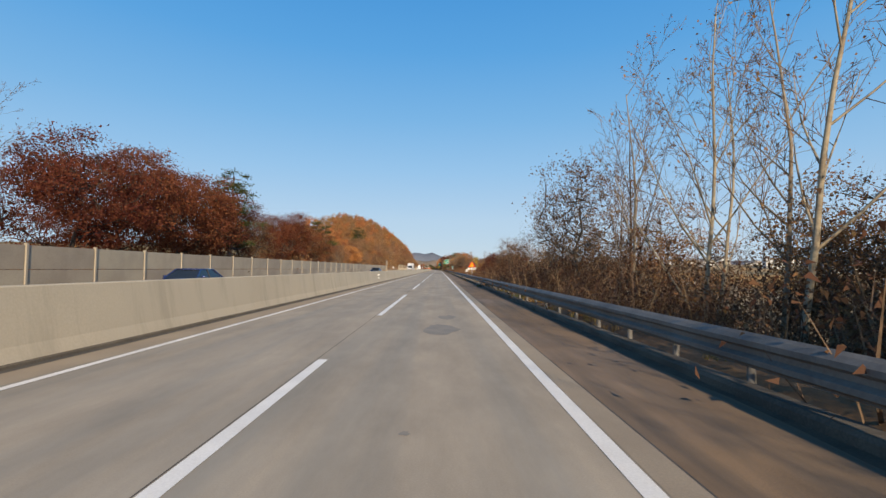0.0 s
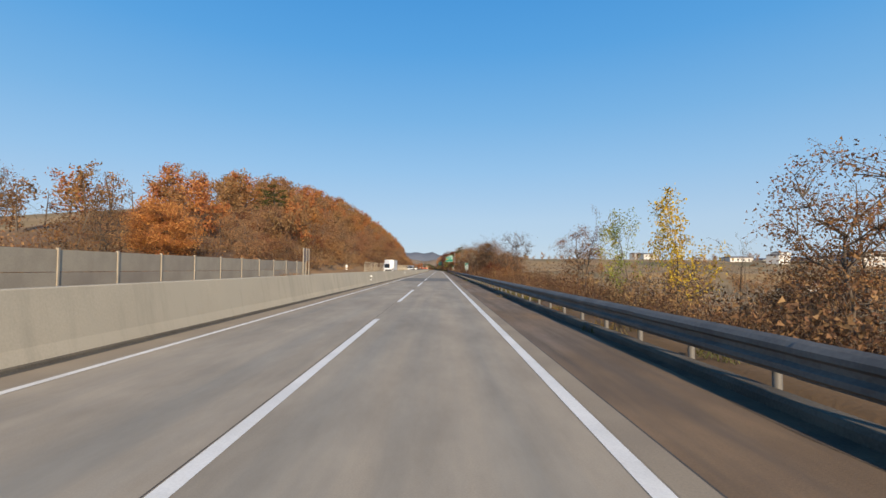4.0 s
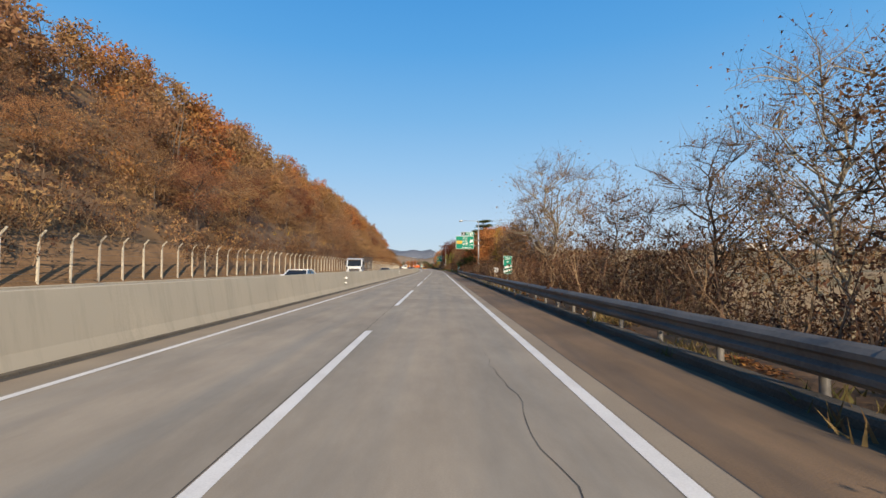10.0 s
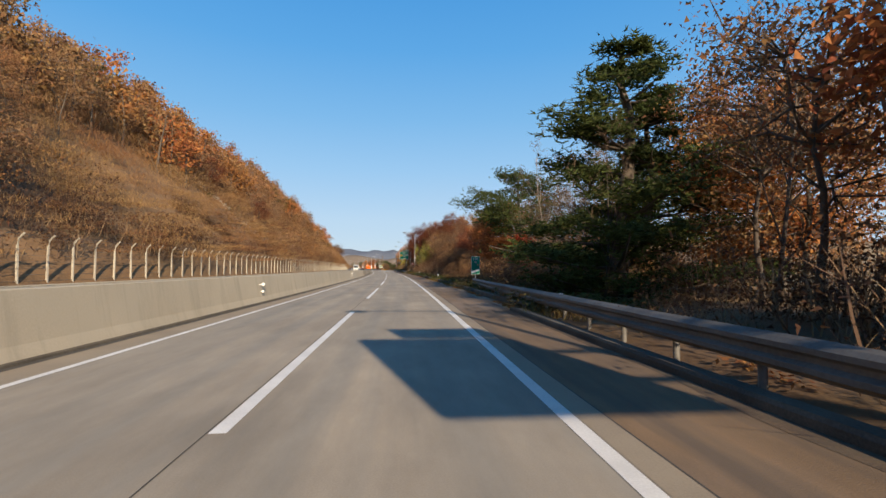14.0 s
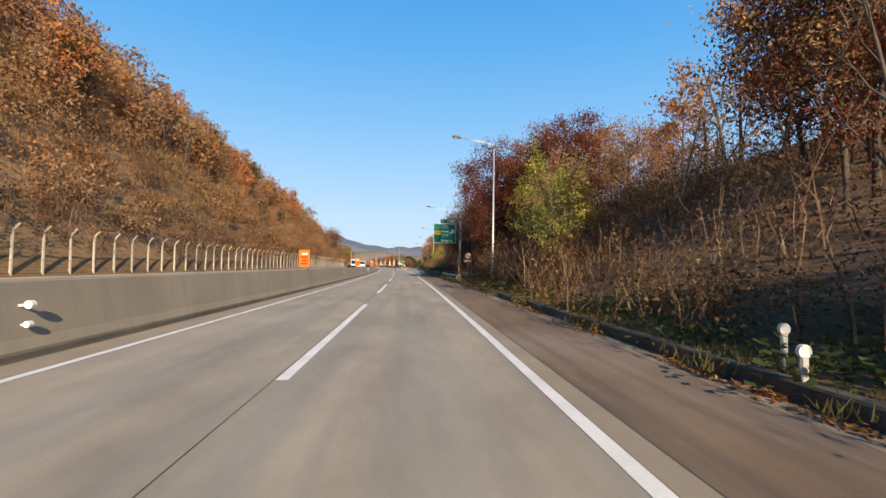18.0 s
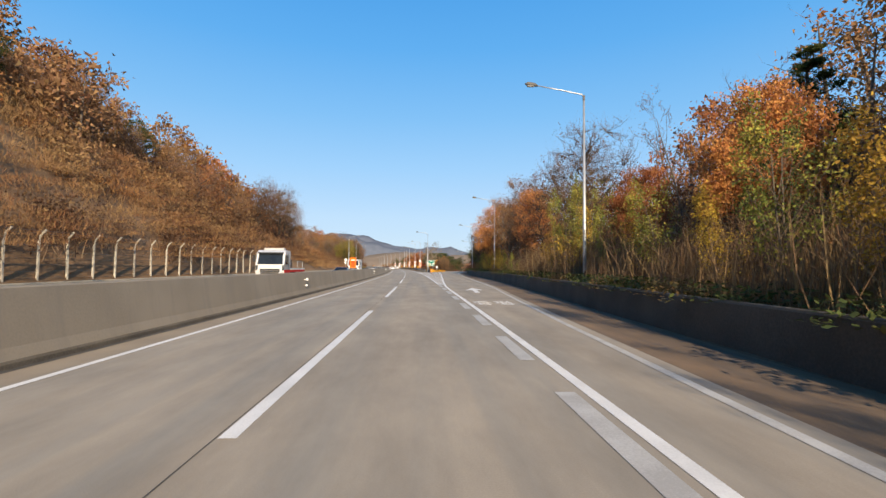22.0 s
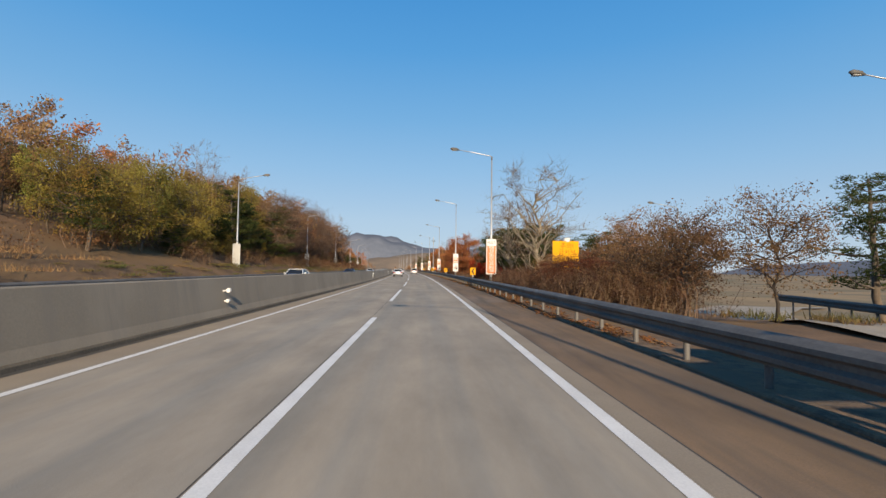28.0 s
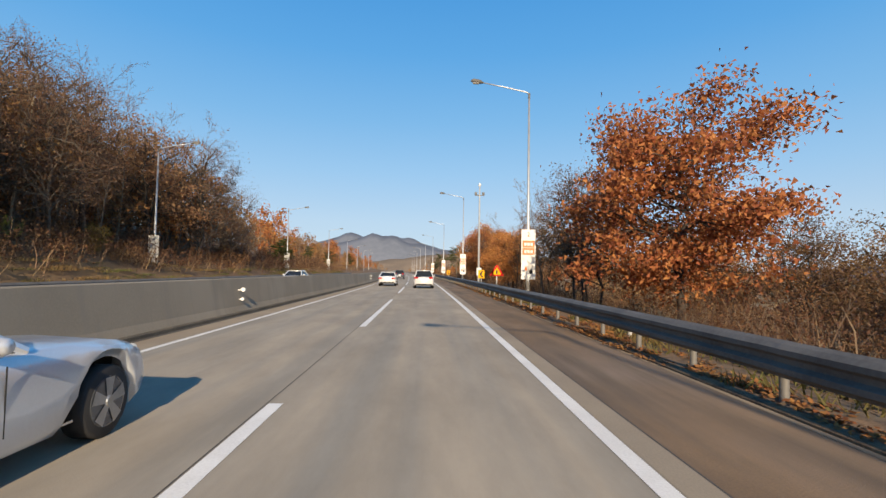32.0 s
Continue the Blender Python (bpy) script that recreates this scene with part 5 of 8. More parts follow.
for w, mat, nm, lab in ((0, HILL_LEAF, "brown_shrub_leaves", "brown autumn leaves of low shrubs"), (1, DULL_LEAF, "russet_shrub_leaves", "dull russet leaves of low shrubs"), (2, TAN_LEAF, "tan_shrub_leaves", "tan dry leaves of low shrubs")):
    joined(nm, mat, lab, "shrubs", bush_leaf, cover[w])

# undergrowth: thickets of bare stems, dry leaves, reeds, grass and weeds
thickets = [brush_geo(80 + i, 3.2, 2.4, 26, 5, 0.35, 0.015) for i in range(3)] + [brush_geo(83 + i, 3.2, 2.4, 14, 4, 0.35, 0.02) for i in range(3)]
spots = []
for i in range(820):
    s_ = rng.uniform(-20, 345)
    spots.append((s_, 6.7 + 7 * rng.random() ** 1.1, rng.uniform(0.75, 1.45)) if not 72 < s_ < 162 else (s_, 7.2 + 7 * rng.random(), rng.uniform(0.35, 0.75)))
for i in range(660):
    s_ = rng.uniform(356, 500) if i < 400 else rng.uniform(500, 640)
    spots.append((s_, RAMP(s_) + (1.8 if s_ < 466 else 3.4 if s_ < 512 else 4.2) + 14 * rng.random() ** 1.2, rng.uniform(0.6, 1.3) if s_ > 396 else rng.uniform(0.35, 0.7)))
for i in range(430):
    s_ = rng.uniform(145, 640)
    if 372 < s_ < 425 or 448 < s_ < 582:
        continue
    spots.append((s_, -19 - 12 * rng.random(), rng.uniform(0.6, 1.15)))
for i in range(210):
    s_ = rng.uniform(-20, 345)
    spots.append((s_, 5.5 + 1.4 * rng.random(), rng.uniform(0.28, 0.5)))
for i in range(130):
    s_ = rng.uniform(700, 730)
    spots.append((s_, 6.4 + 7 * rng.random(), rng.uniform(0.35, 0.58)))
for i in range(150):
    s_ = rng.uniform(700, 717)
    spots.append((s_, 6.3 + 3.2 * rng.random(), rng.uniform(0.58, 0.78)))
for i in range(180):
    s_ = rng.uniform(728, 1000)
    spots.append((s_, 6.6 + 8 * rng.random(), rng.uniform(0.5, 0.95) if s_ > 772 else rng.uniform(0.25, 0.5)))
for i in range(150):
    spots.append((rng.uniform(600, 700) if i < 90 else rng.uniform(780, 900), -18.6 - 10 * rng.random(), rng.uniform(0.5, 1.05)))
for i in range(90):
    spots.append((rng.uniform(764, 880), -19.2 - 4.5 * rng.random(), rng.uniform(0.6, 1.0)))
for i in range(70):
    spots.append((rng.uniform(-20, 150), -19 - 7 * rng.random(), rng.uniform(0.5, 1.0)))
for i in range(150):
    s_ = rng.uniform(636, 698)
    spots.append((s_, RAMP(s_) + 1.2 + 11 * rng.random(), rng.uniform(0.7, 1.35)))
for i in range(330):
    spots.append((sown.uniform(206, 594), -17.9 - 2.2 * sown.random(), sown.uniform(0.5, 0.95)))
for i in range(90):
    spots.append((sown.uniform(698, 716), 6.2 + 4 * sown.random(), sown.uniform(0.6, 0.85)))
spots = [p for p in spots if not on_slip(p[0], p[1])]
put = [(s_, x_, height(s_, x_), rng.random() * 6.28, k_, rng.randrange(3) + (3 if x_ < 0 else 0)) for s_, x_, k_ in spots]
joined("undergrowth_stems", TWIG, "thicket of thin bare brown stems", "undergrowth", [t[0] for t in thickets], put)
scraps = [leaf_geo(90 + i, thickets[i][1], 520 if i < 3 else 300, 0.1 if i < 3 else 0.16, 0.21, 0.5) for i in range(6)]
joined("undergrowth_leaves", BRUSH_LEAF, "dry brown leaves hanging in the thicket", "undergrowth", scraps, put)
reeds = [brush_geo(95 + i, 2.4, 3.4, 60, 4, 0.11, 0.012) for i in range(2)]
put = []
for i in range(150):
    s_ = rng.uniform(518, 598)
    put.append((s_, RAMP(s_) + 1.5 + 3 * rng.random(), 0, rng.random() * 6.28, rng.uniform(0.6, 1.05), rng.randrange(2)))
for i in range(40):
    s_ = rng.uniform(300, 330)
    put.append((s_, 8 + 3 * rng.random(), 0, rng.random() * 6.28, rng.uniform(0.8, 1.2), rng.randrange(2)))
put = [(a_, b_, height(a_, b_), d_, e_, f_) for a_, b_, c_, d_, e_, f_ in put]
joined("dry_stems", REED, "tall dry tan stems on the bank", "undergrowth", [t[0] for t in reeds], put)
turf = [grass_geo(100 + i, 4.6, 0.4, 420, 0.014) for i in range(2)]
put = []
for i in range(1350):
    s_ = rng.choice((rng.uniform(364, 432), rng.uniform(364, 412), rng.uniform(440, 560), rng.uniform(140, 372), rng.uniform(545, 600), rng.uniform(545, 640)))
    if s_ < 362 and rng.random() < 0.55:
        continue
    x_ = -18.4 - 15 * rng.random() if s_ > 364 else -18.2 - 6 * rng.random()
    put.append((s_, x_, height(s_, x_), rng.random() * 6.28, rng.uniform(0.7, 1.3), rng.randrange(2)))
for i in range(260):
    s_, x_ = (rng.uniform(645, 708), -19 - 26 * rng.random()) if i < 130 else (rng.uniform(620, 704), -19 - 9 * rng.random())
    put.append((s_, x_, height(s_, x_), rng.random() * 6.28, rng.uniform(0.7, 1.2), rng.randrange(2)))
joined("dry_grass", GRASS, "dry golden grass on the slope", "grass", turf, put)
low = [grass_geo(110 + i, 1.8, 0.32, 220, 0.02) for i in range(2)]
put = []
for i in range(520):
    s_ = rng.uniform(-20, 900)
    if 500 < s_ < 690:
        continue
    x_ = RAMP(s_) + (0.4 if 350 < s_ < 500 else 0.1) + 2.6 * rng.random() ** 1.5
    put.append((s_, x_, height(s_, x_), rng.random() * 6.28, rng.uniform(0.5, 1.2), rng.randrange(2)))
for i in range(150):
    s_ = rng.uniform(700, 900) if i < 90 else rng.uniform(-20, 340)
    x_ = 4.75 + 0.9 * rng.random()
    put.append((s_, x_, height(s_, x_), rng.random() * 6.28, rng.uniform(0.35, 0.8), rng.randrange(2)))
for i in range(330):
    s_, x_ = sown.uniform(706, 900), -17.9 - 2.6 * sown.random()
    put.append((s_, x_, height(s_, x_), sown.random() * 6.28, sown.uniform(0.5, 1.0), sown.randrange(2)))
joined("verge_weeds", WEED, "low green and tan weeds on the verge", "grass", low, put)


# creeping ground cover, fallen leaves and leaf drifts along the kerb
def strewn(seed, w, l, h, count, size):
    r = random.Random(seed)
    g = Geo()
    for _ in range(count):
        c = Vector((r.uniform(-w, w) / 2, r.uniform(-l, l) / 2, h * r.random() ** 1.6 + 0.01))
        u = Vector((r.gauss(0, 1), r.gauss(0, 1), r.gauss(0, 0.35))).normalized()
        v = u.cross(Vector((r.gauss(0, 0.3), r.gauss(0, 0.3), 1))).normalized()
        s = size * r.uniform(0.6, 1.4)
        g.add([c - u * s * 0.5, c + v * s * 0.35, c + u * s * 0.55, c - v * s * 0.35], [(0, 1, 2, 3)])
    return g


CREEPER = leafy("creeping_green_leaves", (0.10, 0.125, 0.035), (0.055, 0.075, 0.025), c=(0.19, 0.12, 0.045), c_scale=0.4)
FALLEN = leafy("fallen_orange_leaves", (0.42, 0.19, 0.065), (0.26, 0.115, 0.05), c=(0.32, 0.17, 0.075), c_scale=0.6)
put = []
for i in range(330):
    s_ = rng.uniform(350, 500)
    x_ = 5.2 + 3.4 * rng.random() ** 1.3
    put.append((s_, x_, height(s_, x_) + 0.02, rng.random() * 6.28, rng.uniform(0.7, 1.4), rng.randrange(2)))
for i in range(110):
    s_ = rng.uniform(508, 655)
    x_ = RAMP(s_) + 0.42 + 0.9 * rng.random()
    put.append((s_, x_, max(0.8, height(s_, x_)), rng.random() * 6.28, rng.uniform(0.6, 1.2), rng.randrange(2)))
joined("ground_creeper", CREEPER, "low creeping green and tan leaves behind the kerb", "ground cover", [strewn(130 + i, 1.9, 1.9, 0.42, 210, 0.12) for i in range(2)], put)
put = []
for i in range(300):
    s_ = rng.uniform(-20, 345) if i < 90 else rng.uniform(350, 508) if i < 230 else rng.uniform(700, 820)
    x_ = rng.choice((4.42, 4.46, 4.9, 5.3)) if 350 < s_ < 508 else 4.2 + 1.2 * rng.random()
    put.append((s_, x_, max(0.0, height(s_, x_)) + (0.0 if x_ < 4.6 else 0.02), heading(s_) + rng.gauss(0, 0.05), rng.uniform(0.6, 1.2), rng.randrange(2)))
for i in range(420):
    s_, x_ = sown.uniform(690, 830), 4.04 + 0.95 * sown.random() ** 1.4
    put.append((s_, x_, 0.035, heading(s_) + sown.gauss(0, 0.1), sown.uniform(0.5, 1.1), sown.randrange(2)))
joined("fallen_leaves", FALLEN, "drifts of fallen orange-brown leaves along the kerb", "leaves", [strewn(134 + i, 0.35, 1.8, 0.07, 90, 0.09) for i in range(2)], put)


# ---- kerbs and walls ----
VERGE_DIRT = material("verge_dirt_and_leaves", (0.24, 0.15, 0.085), (0.085, 0.06, 0.042), 0.95, scale=3.5, fine=24, bump=0.9, c=(0.14, 0.105, 0.07), c_scale=0.8)

built("kerb", Geo().sweep([(4.03, -0.05), (4.03, 0.1), (4.06, 0.15), (4.3, 0.15), (4.3, -0.3)], steps(S0, 352, 8)), KERB, "low concrete kerb, darkened for the shade under the guardrail", "kerb")
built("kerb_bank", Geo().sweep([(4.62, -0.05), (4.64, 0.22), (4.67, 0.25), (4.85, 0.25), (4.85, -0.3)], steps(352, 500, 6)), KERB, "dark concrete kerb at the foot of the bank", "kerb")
built("kerb_far", Geo().sweep([(4.06, -0.05), (4.07, 0.03), (4.1, 0.05), (4.24, 0.055), (4.26, 0.03), (4.8, 0.05), (5.3, 0.03), (5.4, -0.2)], steps(672, 1400, 8)), VERGE_DIRT, "low crumbling verge of dirt and dead leaves under the guardrail", "kerb")


def follow(f, sec, a, b, d=4.0):
    g = Geo()
    ss = steps(a, b, d)
    n = len(sec)
    vs = [on_road(s, f(s) + x, z) for s in ss for x, z in sec]
    return g.add(vs, [(i * n + k, i * n + k + 1, (i + 1) * n + k + 1, (i + 1) * n + k) for i in range(len(ss) - 1) for k in range(n - 1)])


built("bank_wall", follow(lambda s: RAMP(s) + 0.05, [(0, -0.05), (0.05, 0.88), (0.08, 0.92), (0.3, 0.92), (0.32, 0.0)], 500, 655), DARK_WALL, "dark mottled concrete retaining wall", "wall")
built("hill_wall", Geo().sweep([(-17.2, -0.05), (-17.26, 0.72), (-17.29, 0.76), (-17.52, 0.76), (-17.55, 0.2)], steps(160, 645, 8)), BARRIER, "low tan concrete wall at the foot of the hill", "wall")

# ---- guardrails ----
BEAM = [(0.02, 0.36), (-0.01, 0.37), (-0.015, 0.395), (-0.085, 0.435), (-0.085, 0.5), (-0.015, 0.545), (-0.015, 0.61), (-0.085, 0.655), (-0.085, 0.72), (-0.03, 0.762), (-0.012, 0.775), (0.06, 0.81)]


def post_mesh():
    g = Geo()
    g.tube([(0, 0, -0.9), (0, 0, 0.7)], 0.057, 8)
    g.tube([(0, 0, 0.7), (0, 0, 0.73)], [0.057, 0.03], 8)
    return g.mesh("post", STEEL, True)


POST = post_mesh()
SPACER = Geo().slab(-0.11, -0.05, 0.5, 0.0, 0.05, 0.7).mesh("spacer", STEEL)


def guardrail(a, b, x, lift=0.0, gap=2.0, label="galvanised steel guardrail with a grey corrugated beam", side=1):
    f = x if callable(x) else (lambda s: x)
    g = thing("guardrail", label, "guardrail", "", "structure")
    n = max(1, round((b - a) / 4.0))
    for i in range(n):
        s0, s1 = a + (b - a) * i / n, a + (b - a) * (i + 1) / n
        ss = [s0, (s0 + s1) / 2, s1 + 0.12]
        vs = [on_road(s, f(s) + side * (px - 0.02 * (k == 2)), pz + lift) for k, s in enumerate(ss) for px, pz in BEAM]
        m = len(BEAM)
        part("beam", Geo().add(vs, [(k * m + j, k * m + j + 1, (k + 1) * m + j + 1, (k + 1) * m + j) for k in range(2) for j in range(m - 1)]), STEEL, g)
    for i in range(int((b - a) / gap) + 1):
        s = a + gap * i + 0.3
        o = part("post", POST, None, g)
        o.matrix_basis = beside(s, f(s) + side * 0.14, lift)
        q = part("spacer", SPACER, None, g)
        q.matrix_basis = beside(s, f(s) + side * 0.13 if side > 0 else f(s), lift)
    return g


RAIL_X = curve_of([(-90, 4.22), (325, 4.22), (345, 4.6), (362, 5.1), (372, 5.7)])
guardrail(-60, 371, RAIL_X)
guardrail(318, 334, 5.75, 0.12)
guardrail(478, 493, 4.56, -0.03)
guardrail(479, 497, 6.6, 0.03)
guardrail(672, 1000, 4.3)
guardrail(1000, 1100, 4.3, gap=4.0)
guardrail(640, 900, -17.05, gap=4.0, side=-1)
guardrail(660, 690, curve_of([(660, 15.4), (675, 17.2), (690, 19.6)]))
guardrail(690, 712, curve_of([(690, 19.6), (700, 21.2), (712, 24.6)]), -0.7)


def striped_end(s, x, z0, w, h, turn=0.0):
    t = thing("rail_end_board", "black and yellow striped board on the end of the rail", "hazard board", at=beside(s, x, z0, turn))
    part("board", Geo().slab(-w / 2, 0.0, 0, w / 2, 0.1, h, 0.02), YELLOW_SIGN, t)
    for k in range(4):
        z = h * (k + 0.1) / 4
        zz = [z, min(h, z + h * 0.28), min(h, z + h * 0.13), z - h * 0.13 if k else 0]
        part("stripe", Geo().plate([(-w / 2, zz[0]), (w / 2, max(0, zz[3])), (w / 2, zz[2]), (-w / 2, zz[1])], 0.004, Matrix.Translation((0, -0.006, 0))), BLACK, t)
    part("bracket", Geo().tube([(0, 0.06, -z0 - 0.2), (0, 0.06, 0.02)], 0.05, 8), STEEL, t)
    return t


def sign_mat(name, a, rough=0.65):
    return material(name, a, tuple(v * 0.88 for v in a), rough, scale=1.5, fine=20, spec=0.15)


GREEN_SIGN = sign_mat("green_sign_sheeting", (0.0, 0.21, 0.145))
WHITE_SIGN = sign_mat("white_sign_sheeting", (0.78, 0.78, 0.76))
YELLOW_SIGN = sign_mat("yellow_sign_sheeting", (0.82, 0.4, 0.012))
ORANGE_SIGN = sign_mat("orange_sign_sheeting", (0.86, 0.17, 0.015))
RED_SIGN = sign_mat("red_sign_sheeting", (0.65, 0.025, 0.02))
BLUE_SIGN = sign_mat("blue_sign_sheeting", (0.02, 0.06, 0.3))
GREY_SIGN = sign_mat("grey_sign_back", (0.5, 0.5, 0.48))
DARK_LETTER = sign_mat("brown_lettering", (0.33, 0.09, 0.01), 0.6)
BANNER = sign_mat("salmon_banner", (0.78, 0.26, 0.12), 0.6)
striped_end(317.6, 5.75, 0.5, 0.34, 0.36)
striped_end(477.4, 4.75, 0.25, 0.3, 0.55)


# ---- fence and noise barrier on the left ----
POST_CONCRETE = material("weathered_post_concrete", (0.52, 0.47, 0.38), (0.4, 0.36, 0.29), 0.85, scale=1.5, fine=20, each=0.2)


def fence(a, b, gap):
    f = thing("hill_fence", "white bent-topped fence posts with wire along the hillside", "fence", "", "structure")
    g = Geo()
    g.tube([(0, 0, 0), (0, 0, 1.85), (0.06, 0, 2.15), (0.3, 0, 2.42)], [0.062, 0.058, 0.055, 0.045], 5)
    me = g.mesh("fence_post", POST_CONCRETE)
    for i in range(int((b - a) / gap) + 1):
        o = part("fence_post", me, None, f)
        tilt = Matrix.Rotation(random.gauss(0, 0.012), 4, "Y") @ Matrix.Rotation(random.gauss(0, 0.015), 4, "X")
        o.matrix_basis = beside(a + gap * i, -17.4, 0.74) @ tilt
    for k in range(6):
        z = 0.95 + 0.3 * k
        ss = steps(a, b, gap * 2)
        part("wire", Geo().tube([on_road(s, -17.38, z + 0.02 * math.sin(s)) for s in ss], 0.009, 3, cap=False), STEEL, f)
    for k in range(2):
        ss = steps(a, b, gap * 2)
        part("wire", Geo().tube([on_road(s, -17.26 + 0.12 * k, 2.98 + 0.12 * k) for s in ss], 0.008, 3, cap=False), STEEL, f)


fence(206, 594, 1.85)
PANEL = material("dusty_noise_panel", (0.4, 0.335, 0.25), (0.32, 0.265, 0.2), 0.6, scale=0.8, fine=20, bump=0.15, each=0.12)
FRAME = material("panel_frame", (0.4, 0.34, 0.26), (0.33, 0.28, 0.215), 0.6, scale=1, fine=20)


def noise_barrier(a, b):
    f = thing("noise_barrier", "dusty grey-brown noise barrier panels between slim posts", "noise barrier", "", "structure")
    pm = Geo().slab(-0.07, -0.07, -0.2, 0.07, 0.07, 2.42, 0.02).mesh("barrier_post", FRAME)
    panel = Geo().slab(-0.03, 0.08, 0.25, 0.03, 3.92, 1.3, 0.01)
    low = panel.mesh("panel", PANEL)
    up = Geo().slab(-0.025, 0.08, 1.33, 0.025, 3.92, 2.34, 0.01).mesh("panel", PANEL)
    base = Geo().slab(-0.09, 0.07, -0.1, 0.09, 3.93, 0.24, 0.02).mesh("base_beam", KERB)
    for i in range(int((b - a) / 4)):
        s = a + 4 * i
        for me, nm in ((pm, "barrier_post"), (low, "panel"), (up, "panel"), (base, "base_beam")):
            o = part(nm, me, None, f)
            o.matrix_basis = beside(s, -17.1, 0.0)


noise_barrier(-60, 157)
MESH_PANEL = material("grey_mesh_panel", (0.3, 0.31, 0.31), (0.2, 0.205, 0.205), 0.5, scale=2.0, fine=30)
tall_end = thing("barrier_end_frame", "tall grey mesh frame at the end of the noise barrier", "noise barrier", "", "structure", beside(154.2, -16.95))
for y in (0.0, 1.3, 2.6):
    part("frame_post", Geo().slab(-0.05, y - 0.05, 0.0, 0.05, y + 0.05, 4.1, 0.01), FRAME, tall_end)
for k in range(15):
    part("mesh_bar", Geo().slab(-0.015, 0.05, 2.45 + 0.11 * k, 0.015, 2.55, 2.5 + 0.11 * k, 0.004), MESH_PANEL, tall_end)


# ---- street lamps ----
def lamp_kind(tall, reach, flip=1, label="tall galvanised street lamp with one slender arm"):
    t = thing("street_lamp", label, "street lamp", "street lamps along the road")
    part("base_plate", Geo().slab(-0.2, -0.2, 0, 0.2, 0.2, 0.04, 0.03), STEEL, t)
    part("pole", Geo().tube([(0, 0, 0.02), (0, 0, 1.2), (0, 0, tall)], [0.105, 0.1, 0.05], 12), LAMP_STEEL, t, smooth=True)
    part("collar", Geo().tube([(0, 0, tall - 0.25), (0, 0, tall + 0.05)], 0.065, 10), STEEL, t)
    arm = [(0, 0, tall - 0.05), (-0.12 * flip, 0, tall + 0.1), (-reach * 0.5 * flip, 0, tall + 0.33), (-reach * flip, 0, tall + 0.55)]
    part("arm", Geo().tube(arm, [0.045, 0.042, 0.036, 0.03], 8), LAMP_STEEL, t, smooth=True)
    hx = -reach * flip
    head = part("head", Geo().tube([(hx + 0.1 * flip, 0, tall + 0.53), (hx - 0.1 * flip, 0, tall + 0.58), (hx - 0.45 * flip, 0, tall + 0.62), (hx - 0.62 * flip, 0, tall + 0.62)], [0.05, 0.12, 0.13, 0.05], 8), STEEL, t, smooth=True)
    part("lens", Geo().slab(hx - 0.5 * flip if flip > 0 else hx + 0.12, -0.09, tall + 0.47, hx - 0.12 * flip if flip > 0 else hx + 0.5, 0.09, tall + 0.5, 0.03), GREY_SIGN, head)
    part("hatch", Geo().slab(-0.06, -0.11, 0.6, 0.06, -0.09, 1.0, 0.01), STEEL, t)
    return t


RIGHT_LAMPS = [(470.6, 6.6), (511, 6.8), (563, 9.2), (607.4, 11.7), (652.8, 14.8), (673, 4.95), (717.8, 5.32), (754.9, 5.65), (797, 5.8), (836, 5.8), (875, 5.8), (914, 5.8), (953, 5.8), (992, 5.8), (1031, 5.8), (1070, 5.8), (1109, 5.8)]
LEFT_LAMPS = [(692, -19.2), (731.5, -19.7), (768.5, -20.4), (808.5, -21.0), (847, -21.0), (886, -21.0), (925, -21.0), (964, -21.0), (1003, -21.0), (1042, -21.0)]
first = lamp_kind(10.9, 2.75)
for i, (s, x) in enumerate(RIGHT_LAMPS):
    m = beside(s, x, height(s, x) + 0.2 if x > 6 else 0.02) @ Matrix.Diagonal((1, 1, 1.08 if s > 740 else 0.975 if s > 700 else 0.94 if s == 511 else 1, 1))
    if i:
        copy_thing(first, m)
    else:
        first.matrix_basis = m
copy_thing(first, beside(700, 22.0, -1.2) @ Matrix.Diagonal((1, 1, 1.02, 1)))
copy_thing(first, beside(720.4, 22.2, -1.6) @ Matrix.Diagonal((0.8, 0.8, 0.8, 1)))
first = lamp_kind(10.3, 2.6, -1, "galvanised street lamp that leans its arm over the opposite lanes")
for i, (s, x) in enumerate(LEFT_LAMPS):
    m = beside(s, x, min(height(s, x), 0.5))
    if i:
        copy_thing(first, m)
    else:
        first.matrix_basis = m


# ---- signs ----
def lettering(text, size, at, mat, parent, name="lettering", wide=1.0):
    cu = bpy.data.curves.new(name, "FONT")
    cu.body, cu.size, cu.align_x, cu.align_y, cu.extrude = text, size, "CENTER", "CENTER", 0.002
    cu.resolution_u = 2
    tmp = bpy.data.objects.new(name, cu)
    me = bpy.data.meshes.new_from_object(tmp)
    bpy.data.objects.remove(tmp)
    me.name = name
    me.materials.clear()
    me.materials.append(mat)
    o = part(name, me, None, parent)
    o.matrix_basis = Matrix.Translation(at) @ Matrix.Rotation(radians(90), 4, "X") @ Matrix.Diagonal((wide, 1, 1, 1))
    return o


def flat(name, outline, mat, parent, y, depth=0.004, label=""):
    return part(name, Geo().plate(outline, depth, Matrix.Translation((0, y, 0))), mat, parent, label)


def rect(x0, z0, x1, z1):
    return [(x0, z0), (x1, z0), (x1, z1), (x0, z1)]


